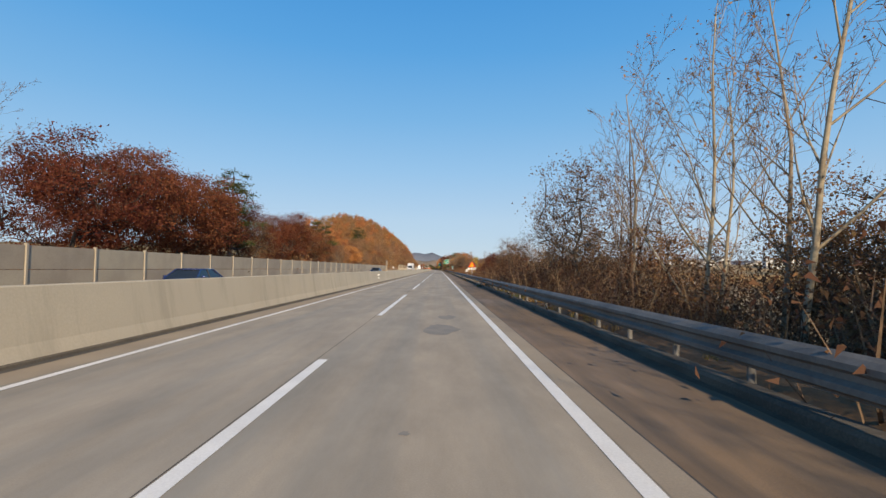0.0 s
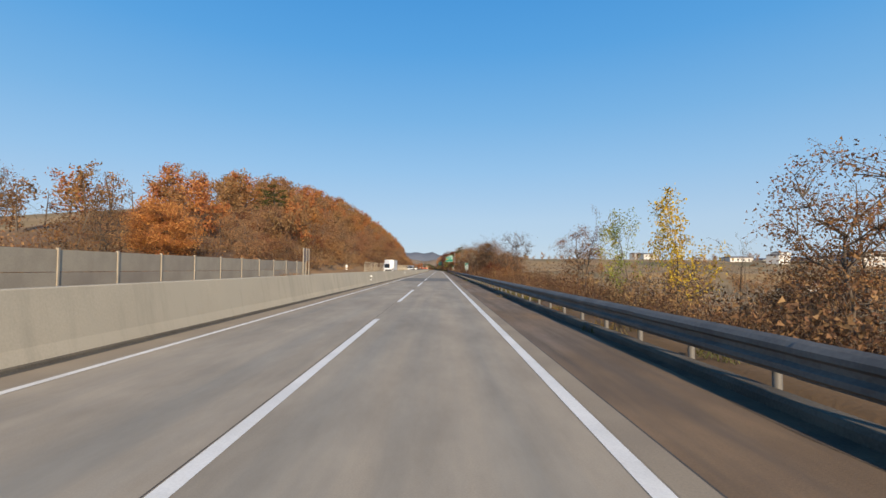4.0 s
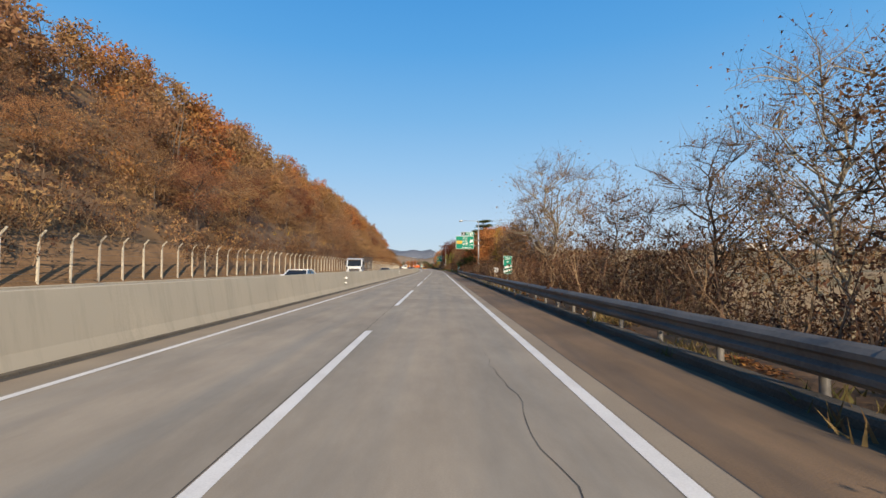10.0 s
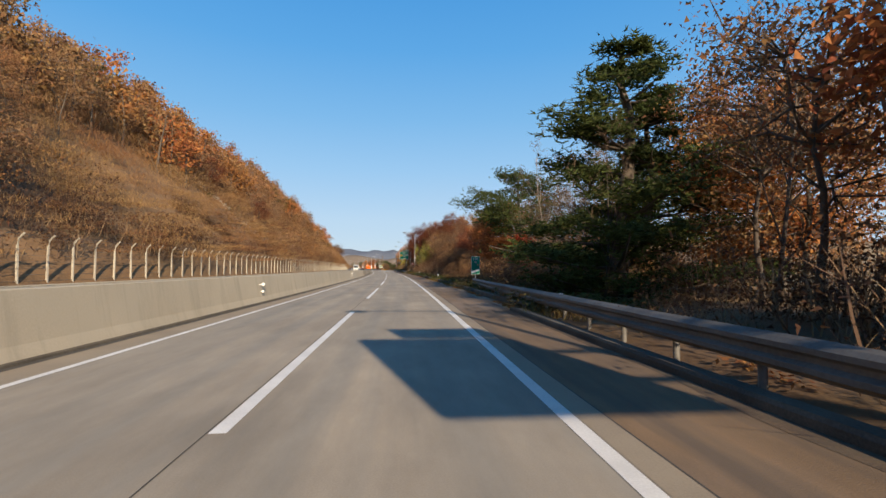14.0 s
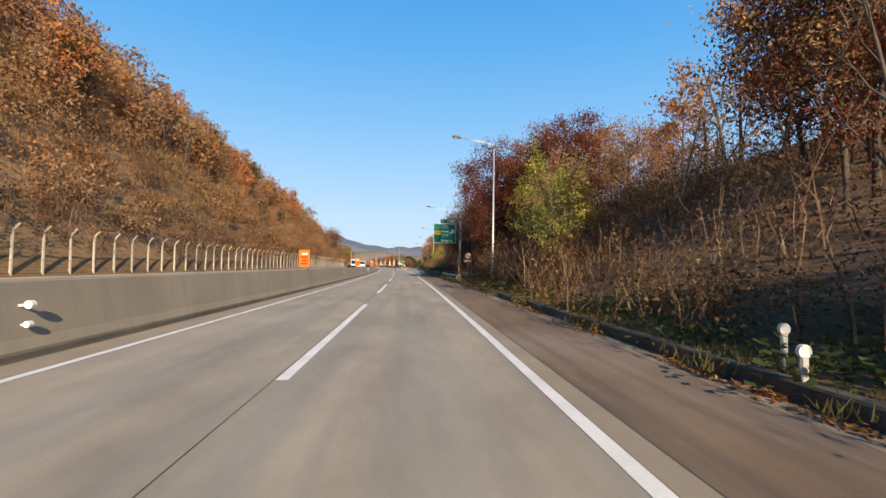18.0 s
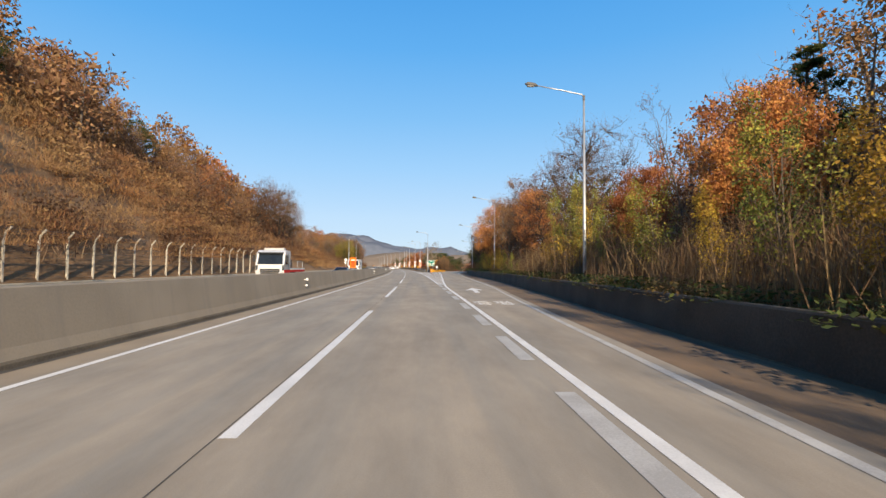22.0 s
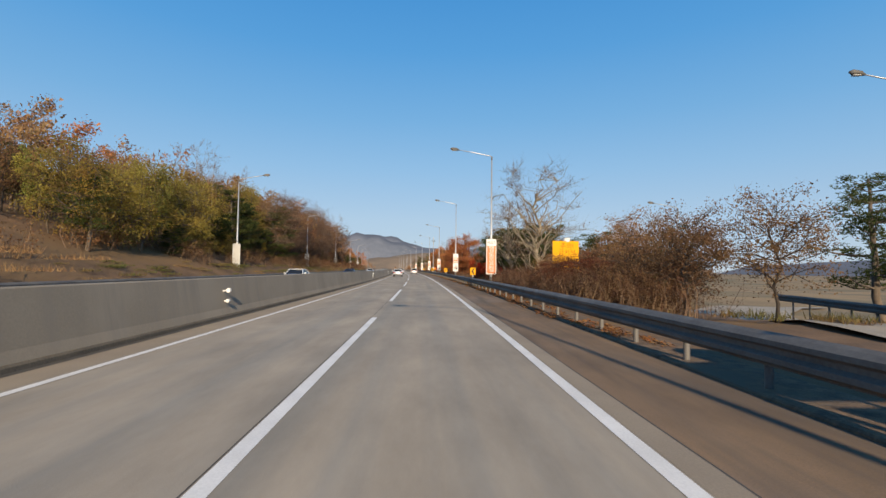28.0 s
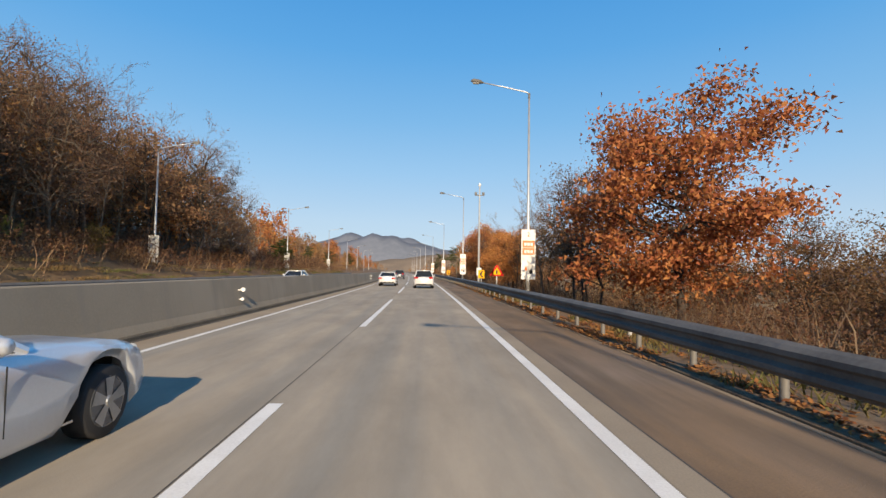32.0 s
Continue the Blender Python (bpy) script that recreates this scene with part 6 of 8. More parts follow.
def round_rect(x0, z0, x1, z1, r=0.08):
    pts = []
    for cx, cz, a0 in ((x1 - r, z1 - r, 0), (x0 + r, z1 - r, 90), (x0 + r, z0 + r, 180), (x1 - r, z0 + r, 270)):
        pts += [(cx + r * math.cos(radians(a0 + k * 30)), cz + r * math.sin(radians(a0 + k * 30))) for k in range(4)]
    return pts


def disc(cx, cz, r, n=24):
    return [(cx + r * math.cos(6.2832 * k / n), cz + r * math.sin(6.2832 * k / n)) for k in range(n)]




def exit_sign(s, x_pole, x0, x1, z0, z1, top_z, distance, lamp):
    """A green exit board on an overhanging pole, with a numbered board on top."""
    t = thing("exit_sign", "green exit sign with white lettering on an overhanging steel pole", "road sign", "", "", beside(s, 0.0))
    base = height(s, x_pole) - 0.1
    tall = 10.25 if lamp else z1 + 0.3
    part("pole", Geo().tube([(x_pole, 0.25, base), (x_pole, 0.25, tall)], [0.16, 0.12 if not lamp else 0.08], 14), LAMP_STEEL, t, smooth=True)
    for z in (z0 + 0.55, z0 + 1.55):
        part("bracket", Geo().slab(x1 - 1.0, 0.1, z, x_pole + 0.45, 0.22, z + 0.12, 0.02), STEEL, t)
        part("clamp", Geo().tube([(x_pole, 0.25, z - 0.06), (x_pole, 0.25, z + 0.18)], 0.19, 12), STEEL, t)
    board = part("board", Geo().plate(round_rect(x0, z0, x1, z1), 0.06), WHITE_SIGN, t)
    flat("green_face", round_rect(x0 + 0.05, z0 + 0.05, x1 - 0.05, z1 - 0.05), GREEN_SIGN, board, -0.005)
    w, h = x1 - x0, z1 - z0
    u = w / 3.0
    lettering("괴산", 0.5 * u, (x0 + w * 0.52, -0.011, z0 + h * 0.82), WHITE_SIGN, board)
    lettering("Goesan", 0.36 * u, (x0 + w * 0.52, -0.011, z0 + h * 0.61), WHITE_SIGN, board, wide=0.85)
    lettering("증평", 0.5 * u, (x0 + w * 0.52, -0.011, z0 + h * 0.38), WHITE_SIGN, board)
    lettering("Jeungpyeong", 0.34 * u, (x0 + w * 0.6, -0.011, z0 + h * 0.13), WHITE_SIGN, board, wide=0.85)
    if distance:
        lettering(distance, 0.28 * u, (x0 + w * 0.85, -0.011, z0 + h * 0.32), WHITE_SIGN, board)
    flat("route_panel", rect(x0 + w * 0.05, z0 + h * 0.42, x0 + w * 0.33, z0 + h * 0.63), YELLOW_SIGN, board, -0.011, label="yellow route number panel")
    lettering("510", 0.4 * u, (x0 + w * 0.19, -0.017, z0 + h * 0.525), BLUE_SIGN, board)
    c, a = (x0 + w * 0.85, z0 + h * 0.6), radians(-45)
    k = h * 0.3
    flat("arrow", [(c[0] + k * (px * math.cos(a) - pz * math.sin(a)), c[1] + k * (px * math.sin(a) + pz * math.cos(a))) for px, pz in [(-0.18, -0.5), (0.18, -0.5), (0.18, 0.0), (0.5, 0.0), (0.0, 0.5), (-0.5, 0.0), (-0.18, 0.0)]], WHITE_SIGN, board, -0.011)
    tx0 = x0 + w * 0.3
    cap = part("number_board", Geo().plate(round_rect(tx0, z1 + 0.05, x1, top_z, 0.05), 0.06), WHITE_SIGN, t)
    flat("green_face", rect(tx0 + 0.03, z1 + 0.08, x1 - 0.03, top_z - 0.03), GREEN_SIGN, cap, -0.005)
    ch = top_z - z1 - 0.05
    flat("number_panel", rect(tx0 + 0.05, z1 + 0.1, tx0 + ch * 1.15, top_z - 0.05), BLACK, cap, -0.011)
    lettering("31", ch * 0.75, (tx0 + ch * 0.62, -0.017, (z1 + 0.05 + top_z) / 2), WHITE_SIGN, cap)
    lettering("증평", ch * 0.62, (tx0 + ch * 1.95, -0.011, (z1 + 0.05 + top_z) / 2), WHITE_SIGN, cap)
    for dx in (0.0, 0.22):
        flat("road_symbol", [(x1 - 0.62 * u + dx * u, z1 + 0.12), (x1 - 0.5 * u + dx * u, z1 + 0.12), (x1 - 0.42 * u + dx * u * 1.1, top_z - 0.08), (x1 - 0.52 * u + dx * u, top_z - 0.08)], WHITE_SIGN, cap, -0.011)
    if lamp:
        part("lamp_arm", Geo().tube([(x_pole, 0.25, tall - 0.1), (x_pole - 0.1, 0.25, tall + 0.02), (x_pole - 3.0, 0.25, tall + 0.08)], [0.05, 0.045, 0.035], 8), LAMP_STEEL, t, smooth=True)
        part("lamp_head", Geo().tube([(x_pole - 2.9, 0.25, tall + 0.06), (x_pole - 3.1, 0.25, tall + 0.04), (x_pole - 3.5, 0.25, tall), (x_pole - 3.7, 0.25, tall)], [0.06, 0.16, 0.17, 0.06], 8), LAMP_STEEL, t, smooth=True)
    return t


exit_sign(327.9, 7.6, 3.32, 6.72, 4.99, 7.42, 8.18, "150m", True)
exit_sign(495.0, 7.02, 3.5, 6.38, 4.57, 7.05, 7.7, "", False)


def small_pole(t, tall, x=0.0, r=0.035, y=0.05, low=-0.3):
    return part("pole", Geo().tube([(x, y, low), (x, y, tall)], r, 8), LAMP_STEEL, t, smooth=True)


def count_board(s, number, stripes, x=5.5, z0=1.05):
    t = thing("countdown_board", "green countdown board with white diagonal stripes and a distance", "road sign", "countdown boards before the exit", "", beside(s, x))
    small_pole(t, z0 + 1.3, 0, 0.04, 0.06, height(s, x) - 0.3)
    b = part("board", Geo().plate(round_rect(-0.34, z0, 0.34, z0 + 1.42, 0.04), 0.03), WHITE_SIGN, t)
    flat("green_face", rect(-0.32, z0 + 0.02, 0.32, z0 + 1.4), GREEN_SIGN, b, -0.005)
    lettering(number, 0.3, (0, -0.011, z0 + 1.22), WHITE_SIGN, b)
    lettering("m", 0.24, (0, -0.011, z0 + 0.98), WHITE_SIGN, b)
    for k in range(stripes):
        z = z0 + 0.08 + k * 0.3
        flat("stripe", [(-0.32, z), (0.32, z + 0.2), (0.32, z + 0.36), (-0.32, z + 0.16)], WHITE_SIGN, b, -0.011)


count_board(188.0, "300", 3, 5.55, 1.3)
count_board(276.5, "200", 2, 5.5)
count_board(371.6, "100", 1, 5.9, 1.1)


def deer_sign(s, x):
    t = thing("warning_sign", "yellow triangular wildlife warning sign over a white plate", "road sign", "", "", beside(s, x))
    small_pole(t, 1.95, 0, 0.04, 0.06, height(s, x) - 0.3)
    b = part("triangle", Geo().plate([(-0.6, 1.92), (0.6, 1.92), (0.64, 1.97), (0.05, 2.86), (-0.05, 2.86), (-0.64, 1.97)], 0.03), RED_SIGN, t)
    flat("yellow_face", [(-0.44, 2.02), (0.44, 2.02), (0.0, 2.7)], YELLOW_SIGN, b, -0.005)
    flat("symbol", [(-0.2, 2.3), (-0.12, 2.34), (0.1, 2.2), (0.18, 2.1), (0.22, 2.12), (0.16, 2.24), (0.0, 2.36), (-0.1, 2.42), (-0.16, 2.5), (-0.22, 2.42)], BLACK, b, -0.011)
    p = part("plate", Geo().plate(rect(-0.68, 1.5, 0.68, 1.84), 0.02), WHITE_SIGN, t)
    lettering("야생동물보호", 0.22, (0, -0.006, 1.67), BLACK, p, wide=0.9)


deer_sign(80.7, 5.8)


def white_plate(s, x, z, w=0.42, h=0.42):
    t = thing("distance_plate", "small white plate with a dark mark on a thin post", "road sign", "small white plates", "", beside(s, x))
    small_pole(t, z + h, 0, 0.025, 0.04, height(s, x) - 0.3)
    b = part("plate", Geo().plate(round_rect(-w / 2, z, w / 2, z + h, 0.03), 0.02), WHITE_SIGN, t)
    flat("bar", rect(-w * 0.25, z + h * 0.62, w * 0.25, z + h * 0.75), BLACK, b, -0.005)
    flat("bar", rect(-w * 0.15, z + h * 0.25, w * 0.2, z + h * 0.4), BLACK, b, -0.005)


for s, x, z in ((91.5, 5.6, 1.1), (284, 5.5, 1.1)):
    white_plate(s, x, z)


def limit_sign(s, x):
    t = thing("speed_limit_sign", "round speed limit sign with a red ring and a plate", "road sign", "", "", beside(s, x))
    small_pole(t, 2.95, 0, 0.045, 0.06, height(s, x) - 0.3)
    b = part("disc", Geo().plate(disc(0, 2.87, 0.42), 0.03), RED_SIGN, t)
    flat("white_face", disc(0, 2.87, 0.32), WHITE_SIGN, b, -0.005)
    lettering("50", 0.48, (0, -0.011, 2.87), BLACK, b)
    p = part("plate", Geo().plate(rect(-0.42, 2.07, 0.42, 2.35), 0.02), GREY_SIGN, t)
    for k in range(4):
        flat("bar", rect(-0.34 + 0.18 * k, 2.14, -0.22 + 0.18 * k, 2.28), WHITE_SIGN, p, -0.005)


limit_sign(490.7, 7.4)
limit_sign(699.6, 22.0)


def orange_board(s):
    t = thing("orange_board", "orange notice board with dark writing on the median barrier", "road sign", "orange boards on the median barrier", "", beside(s, -6.57, 1.22))
    for dx in (-0.2, 0.2):
        part("leg", Geo().tube([(dx, 0.04, -0.02), (dx, 0.04, 0.25)], 0.02, 6), STEEL, t)
    b = part("board", Geo().plate(round_rect(-0.32, 0.18, 0.32, 1.22, 0.03), 0.03), ORANGE_SIGN, t)
    for k in range(4):
        flat("bar", rect(-0.2 + 0.05 * (k % 2), 0.32 + 0.2 * k, 0.2, 0.42 + 0.2 * k), WHITE_SIGN if k == 3 else RED_SIGN, b, -0.005)


for s in (464, 499.5, 539, 585):
    orange_board(s)


def back_board(s):
    t = thing("median_sign", "blank white back of a sign on the median barrier", "road sign", "", "", beside(s, -6.57, 1.22))
    part("post", Geo().tube([(0, 0.03, -0.02), (0, 0.03, 1.5)], 0.03, 8), STEEL, t)
    part("board", Geo().plate(round_rect(-0.3, 0.42, 0.3, 1.52, 0.04), 0.025), WHITE_SIGN, t)


back_board(161.7)


def delineator(s):
    t = thing("barrier_reflector", "pair of white reflectors on the face of the median barrier", "reflector", "reflectors on the median barrier", "", beside(s, -6.3, 0.0))
    for z, k in ((0.82, 1.0), (0.5, 0.8)):
        part("stalk", Geo().tube([(-0.09, 0.0, z), (0.12 * k, -0.02, z + 0.02)], 0.025, 6), WHITE_METAL, t)
        part("lens", Geo().tube([(0.09 * k, -0.05, z + 0.02), (0.09 * k, 0.05, z + 0.02)], 0.07 * k, 10), WHITE_SIGN, t)


for s in (50.9, 98.7, 139.2, 183, 227, 271, 315.6, 356.6, 400, 441.9, 518.3, 563.4, 607.8, 649.2, 695, 742.2, 787, 830, 873, 917, 960):
    delineator(s)


def chevron_sign(s, x=5.25):
    t = thing("chevron_sign", "yellow sign with a black chevron on a short post", "road sign", "chevron signs on the bend", "", beside(s, x))
    small_pole(t, 1.7, 0, 0.035, 0.05, height(s, x) - 0.3)
    b = part("board", Geo().plate(round_rect(-0.28, 1.0, 0.28, 1.75, 0.03), 0.025), YELLOW_SIGN, t)
    flat("chevron", [(0.02, 1.1), (0.2, 1.1), (0.0, 1.375), (0.2, 1.65), (0.02, 1.65), (-0.18, 1.375)], BLACK, b, -0.005)


for s in (729.5, 770, 813, 855):
    chevron_sign(s)


def curve_board(s, x):
    t = thing("curve_warning_board", "large yellow curve warning board with a black arrow", "road sign", "", "", beside(s, x))
    for dx in (-0.7, 0.7):
        part("post", Geo().tube([(dx, 0.08, height(s, x) - 0.4), (dx, 0.08, 3.7)], 0.05, 8), STEEL, t)
    b = part("board", Geo().plate(round_rect(-1.03, 1.2, 1.03, 3.86, 0.03), 0.04), YELLOW_SIGN, t)
    lettering("주의!", 0.5, (0.1, -0.005, 3.45), DARK_LETTER, b)
    lettering("급커브", 0.5, (0.1, -0.005, 2.95), DARK_LETTER, b)
    flat("seam", rect(-1.03, 2.66, 1.03, 2.68), DARK_LETTER, b, -0.005)
    path = [(-0.85, 1.35), (-0.55, 1.35), (-0.55, 1.75), (-0.42, 1.9), (0.25, 1.9), (0.25, 1.62), (0.85, 2.02), (0.25, 2.42), (0.25, 2.18), (-0.5, 2.18), (-0.85, 1.85)]
    flat("bend_arrow", path, BLACK, b, -0.005)
    for k in range(7):
        cx, cz = ((-0.7, 1.42 + 0.16 * k) if k < 3 else (-0.55 + 0.22 * (k - 3), 2.04))
        flat("dot", rect(cx - 0.05, cz - 0.04, cx + 0.05, cz + 0.04), WHITE_SIGN, b, -0.011)
    part("solar_lamp", Geo().slab(-0.1, 0.0, 3.8, 0.35, 0.25, 4.1, 0.04), WHITE_METAL, t)



curve_board(716.4, 10.95)


def warning_triangle(s, x):
    t = thing("warning_sign", "yellow triangular warning sign with a red border", "road sign", "", "", beside(s, x))
    small_pole(t, 1.9, 0, 0.035, 0.05, height(s, x) - 0.3)
    b = part("triangle", Geo().plate([(-0.5, 1.3), (0.5, 1.3), (0.53, 1.35), (0.04, 2.1), (-0.04, 2.1), (-0.53, 1.35)], 0.03), RED_SIGN, t)
    flat("yellow_face", [(-0.36, 1.39), (0.36, 1.39), (0.0, 1.96)], YELLOW_SIGN, b, -0.005)
    flat("symbol", rect(-0.05, 1.45, 0.05, 1.75), BLACK, b, -0.011)


warning_triangle(806, 5.5)


def lamp_banner(s, x, kind):
    label = {"text": "white and salmon banner with vertical lettering on lamp post", "one": "white and salmon banner with car picture on lamp post", "back": "plain grey back of a banner on a lamp post"}[kind]
    t = thing("lamp_banner", label, "banner", "banners on the lamp posts", "", beside(s, x, -0.2) @ Matrix.Diagonal((1.11, 1, 1.217, 1)))
    for z in (1.3, 3.3):
        part("strap", Geo().tube([(0, 0, z), (0, 0, z + 0.06)], 0.112, 12), STEEL, t)
    if kind == "back":
        part("board", Geo().plate(rect(-0.36, 1.15, 0.36, 3.45), 0.02, Matrix.Translation((0, -0.14, 0))), GREY_SIGN, t)
        return
    b = part("board", Geo().plate(rect(-0.36, 1.15, 0.36, 3.45), 0.02, Matrix.Translation((0, -0.14, 0))), WHITE_SIGN, t)
    if kind == "text":
        flat("salmon_field", rect(-0.31, 1.2, 0.31, 3.0), BANNER, b, -0.146)
        lettering("사고시", 0.22, (0, -0.146, 3.22), BLACK, b)
        for k, ch in enumerate("행동요령"):
            lettering(ch, 0.46, (0, -0.152, 2.78 - 0.44 * k), WHITE_SIGN, b)
    else:
        lettering("1" if s < 780 else "2", 0.3, (0, -0.146, 3.22), DARK_LETTER, b)
        for z in (2.62, 2.28):
            flat("salmon_band", rect(-0.31, z, 0.31, z + 0.32), BANNER, b, -0.146)
            for k in range(3):
                flat("bar", rect(-0.22 + 0.16 * k, z + 0.08, -0.1 + 0.16 * k, z + 0.22), WHITE_SIGN, b, -0.152)
        flat("car_picture", [(-0.2, 1.5), (0.28, 1.5), (0.3, 1.75), (0.1, 1.9), (-0.05, 2.05), (-0.09, 2.0), (0.0, 1.8), (-0.2, 1.75)], GREY_SIGN, b, -0.146)
        flat("wheel", disc(0.12, 1.5, 0.1, 14), BLACK, b, -0.152)
        flat("light_mark", rect(-0.17, 1.56, -0.08, 1.7), ORANGE_SIGN, b, -0.152)


for s, x in RIGHT_LAMPS[6:12]:
    lamp_banner(s, x, "text" if s < 720 else "one")
for s, x in LEFT_LAMPS[1:6]:
    lamp_banner(s, x, "back")


def disc_signs(s, x):
    t = thing("round_sign", "two plain white round sign backs on one post", "road sign", "", "", beside(s, x))
    small_pole(t, 3.6, 0, 0.04, 0.05, height(s, x) - 0.2)
    for z in (3.3, 2.5):
        part("disc", Geo().plate(disc(0, z, 0.38), 0.03), WHITE_SIGN, t)


disc_signs(670, -17.9)


def camera_pole(s, x):
    t = thing("camera_pole", "tall grey lattice-topped mast with a traffic camera", "mast", "", "", beside(s, x))
    part("pole", Geo().tube([(0, 0, height(s, x) - 0.2), (0, 0, 10.6)], [0.13, 0.07], 10), LAMP_STEEL, t)
    part("crossbar", Geo().slab(-0.5, -0.04, 9.6, 0.5, 0.04, 9.7, 0.01), STEEL, t)
    for dx in (-0.4, 0.4):
        part("lantern", Geo().slab(dx - 0.12, -0.12, 9.7, dx + 0.12, 0.12, 9.95, 0.03), STEEL, t)
    part("camera_dome", Geo().tube([(0, 0, 10.6), (0, 0, 10.75), (0, 0, 10.95)], [0.1, 0.16, 0.06], 10), WHITE_METAL, t)
    part("control_box", Geo().slab(-0.25, -0.35, 1.2, 0.25, -0.12, 2.0, 0.03), WHITE_METAL, t)


camera_pole(820, 5.9)

# ---- the gore: painted chevrons, bollards, crash cushion, sign ----
gore = thing("gore_marking", "white chevrons painted between the exit and the main road", "road marking", "", "structure")
part("gore_line", sheet(lambda s: GORE_R(s) - 0.09, lambda s: GORE_R(s) + 0.09, 579, 668, 0.006, 3), WHITE_PAINT, gore)
part("start_block", Geo().add([on_road(579, 1.66, 0.008), on_road(579, 2.36, 0.008), on_road(581, 2.4, 0.008), on_road(581, 1.66, 0.008)], [(0, 1, 2, 3)]), WHITE_PAINT, gore)
for k in range(-4, 36):
    s = 590.45 + 2.07 * k
    mid = 1.75 + (GORE_R(s) - 1.75) * 0.52
    back, thick = 1.28 * (mid - 1.75), 0.84 if k > 1 else 1.0
    r_ = GORE_R(s + 1.0 * (GORE_R(s) - mid))
    rise = 1.05 * (r_ - mid)
    w_ = min(thick, 0.9)
    p = [(1.8, s + back - w_), (mid, s - w_ * 0.9), (r_, s + rise - w_ * 0.9), (r_, s + rise), (mid, s), (1.8, s + back)]
    part("chevron", Geo().add([on_road(b_, a_, 0.007) for a_, b_ in p], [(0, 1, 4, 5), (1, 2, 3, 4)]), WHITE_PAINT, gore)
part("exit_edge", sheet(lambda s: EXIT_EDGE(s) - 0.08, lambda s: EXIT_EDGE(s) + 0.08, 502, 690, 0.006, 2), FADED_PAINT, gore)
part("split_line", sheet(lambda s: INNER(s) - 0.085, lambda s: INNER(s) + 0.085, 494, 581, 0.0062, 2), WHITE_PAINT, gore)
for k, s in enumerate((513.1, 517.75, 522.8, 527.4, 531.8, 535.9, 540.1, 544.9, 549.7, 554.6, 559.6, 564.5, 569.2, 573.9)):
    x = 1.88 - 0.009 * k
    part("exit_dash", sheet(x - 0.13, x + 0.13, s, s + 2.75, 0.0068, 3), FADED_PAINT, gore)

arrow_mark = thing("road_arrow", "white straight arrow painted on the exit lane", "road marking", "arrows painted on the exit lane", "structure")


def ground_shape(pts, z=0.007):
    return Geo().add([on_road(b_, a_, z) for a_, b_ in pts], [tuple(range(len(pts)))])


part("arrow_head", ground_shape([(3.1, 568.8), (3.5, 569.0), (3.9, 568.9), (4.28, 568.75), (3.95, 572.1)]), WHITE_PAINT, arrow_mark)
part("arrow_shaft", ground_shape([(3.38, 565.7), (3.67, 565.7), (3.84, 569.0), (3.54, 569.0)]), WHITE_PAINT, arrow_mark)


def road_word(text, s, x, wide, long, mat):
    t = thing("road_lettering", "worn white Korean word painted on the lane", "road marking", "", "structure", beside(s, x, 0.008))
    for k, ch in enumerate(text):
        o = lettering(ch, 1.0, (0, 0, 0), mat, t)
        o.matrix_basis = Matrix.Translation(((k - (len(text) - 1) / 2) * wide, 0, 0)) @ Matrix.Diagonal((wide, long, 1, 1))


road_word("증평", 476.5, 0.25, 1.25, 3.4, FADED_PAINT)
road_word("증평", 557.4, 3.2, 0.95, 2.3, WHITE_PAINT)

BOLLARD = material("orange_bollard", (0.85, 0.16, 0.03), (0.75, 0.13, 0.03), 0.5, scale=3, fine=30)


CUSHION_GREY = material("dark_grey_cushion_plastic", (0.12, 0.125, 0.13), (0.08, 0.083, 0.087), 0.6, scale=1.5, fine=20, bump=0.15)


def bollard_kind():
    t = thing("flexible_bollard", "orange flexible bollard with white bands", "bollard", "orange bollards at the exit")
    part("foot", Geo().tube([(0, 0, 0), (0, 0, 0.04), (0, 0, 0.06)], [0.13, 0.12, 0.06], 12), BLACK, t)
    part("tube", Geo().tube([(0, 0, 0.05), (0, 0, 0.72), (0, 0, 0.75)], [0.045, 0.042, 0.02], 10), BOLLARD, t, smooth=True)
    for z in (0.42, 0.58):
        part("band", Geo().tube([(0, 0, z), (0, 0, z + 0.09)], 0.048, 10), WHITE_SIGN, t)
    return t


first = bollard_kind()
for i, (s, x) in enumerate(((651, 4.55), (653, 4.72), (655, 4.85), (656.9, 4.95), (658.9, 5.08), (660.8, 5.2), (662.6, 5.3))):
    if i:
        copy_thing(first, beside(s, x, 0.0))
    else:
        first.matrix_basis = beside(s, x, 0.0)

cushion = thing("crash_cushion", "grey ribbed crash cushion with a black and yellow chevron end", "crash cushion", "", "", beside(663.6, 5.5, 0.0, 4))
part("body", Geo().slab(-0.36, 0.1, 0.1, 0.36, 5.3, 0.7, 0.1), CUSHION_GREY, cushion)
for k in range(9):
    part("rib", Geo().slab(-0.39, 0.3 + 0.58 * k, 0.08, 0.39, 0.38 + 0.58 * k, 0.73, 0.03), CUSHION_GREY, cushion)
part("skid", Geo().slab(-0.3, 0.0, 0.0, 0.3, 5.2, 0.1, 0.02), BLACK, cushion)
face = part("chevron_face", Geo().plate(round_rect(-0.4, 0.06, 0.4, 0.86, 0.05), 0.05, Matrix.Translation((0, 0.03, 0))), YELLOW_SIGN, cushion)
for k in range(3):
    z = 0.08 + 0.24 * k
    flat("chevron", [(-0.38, z), (0, z + 0.16), (0.38, z), (0.38, z + 0.11), (0, z + 0.27), (-0.38, z + 0.11)], BLACK, face, 0.02)
beacon = thing("hazard_beacon", "small orange beacon behind the crash cushion", "beacon", "", "", beside(665.2, 5.6, 0.72))
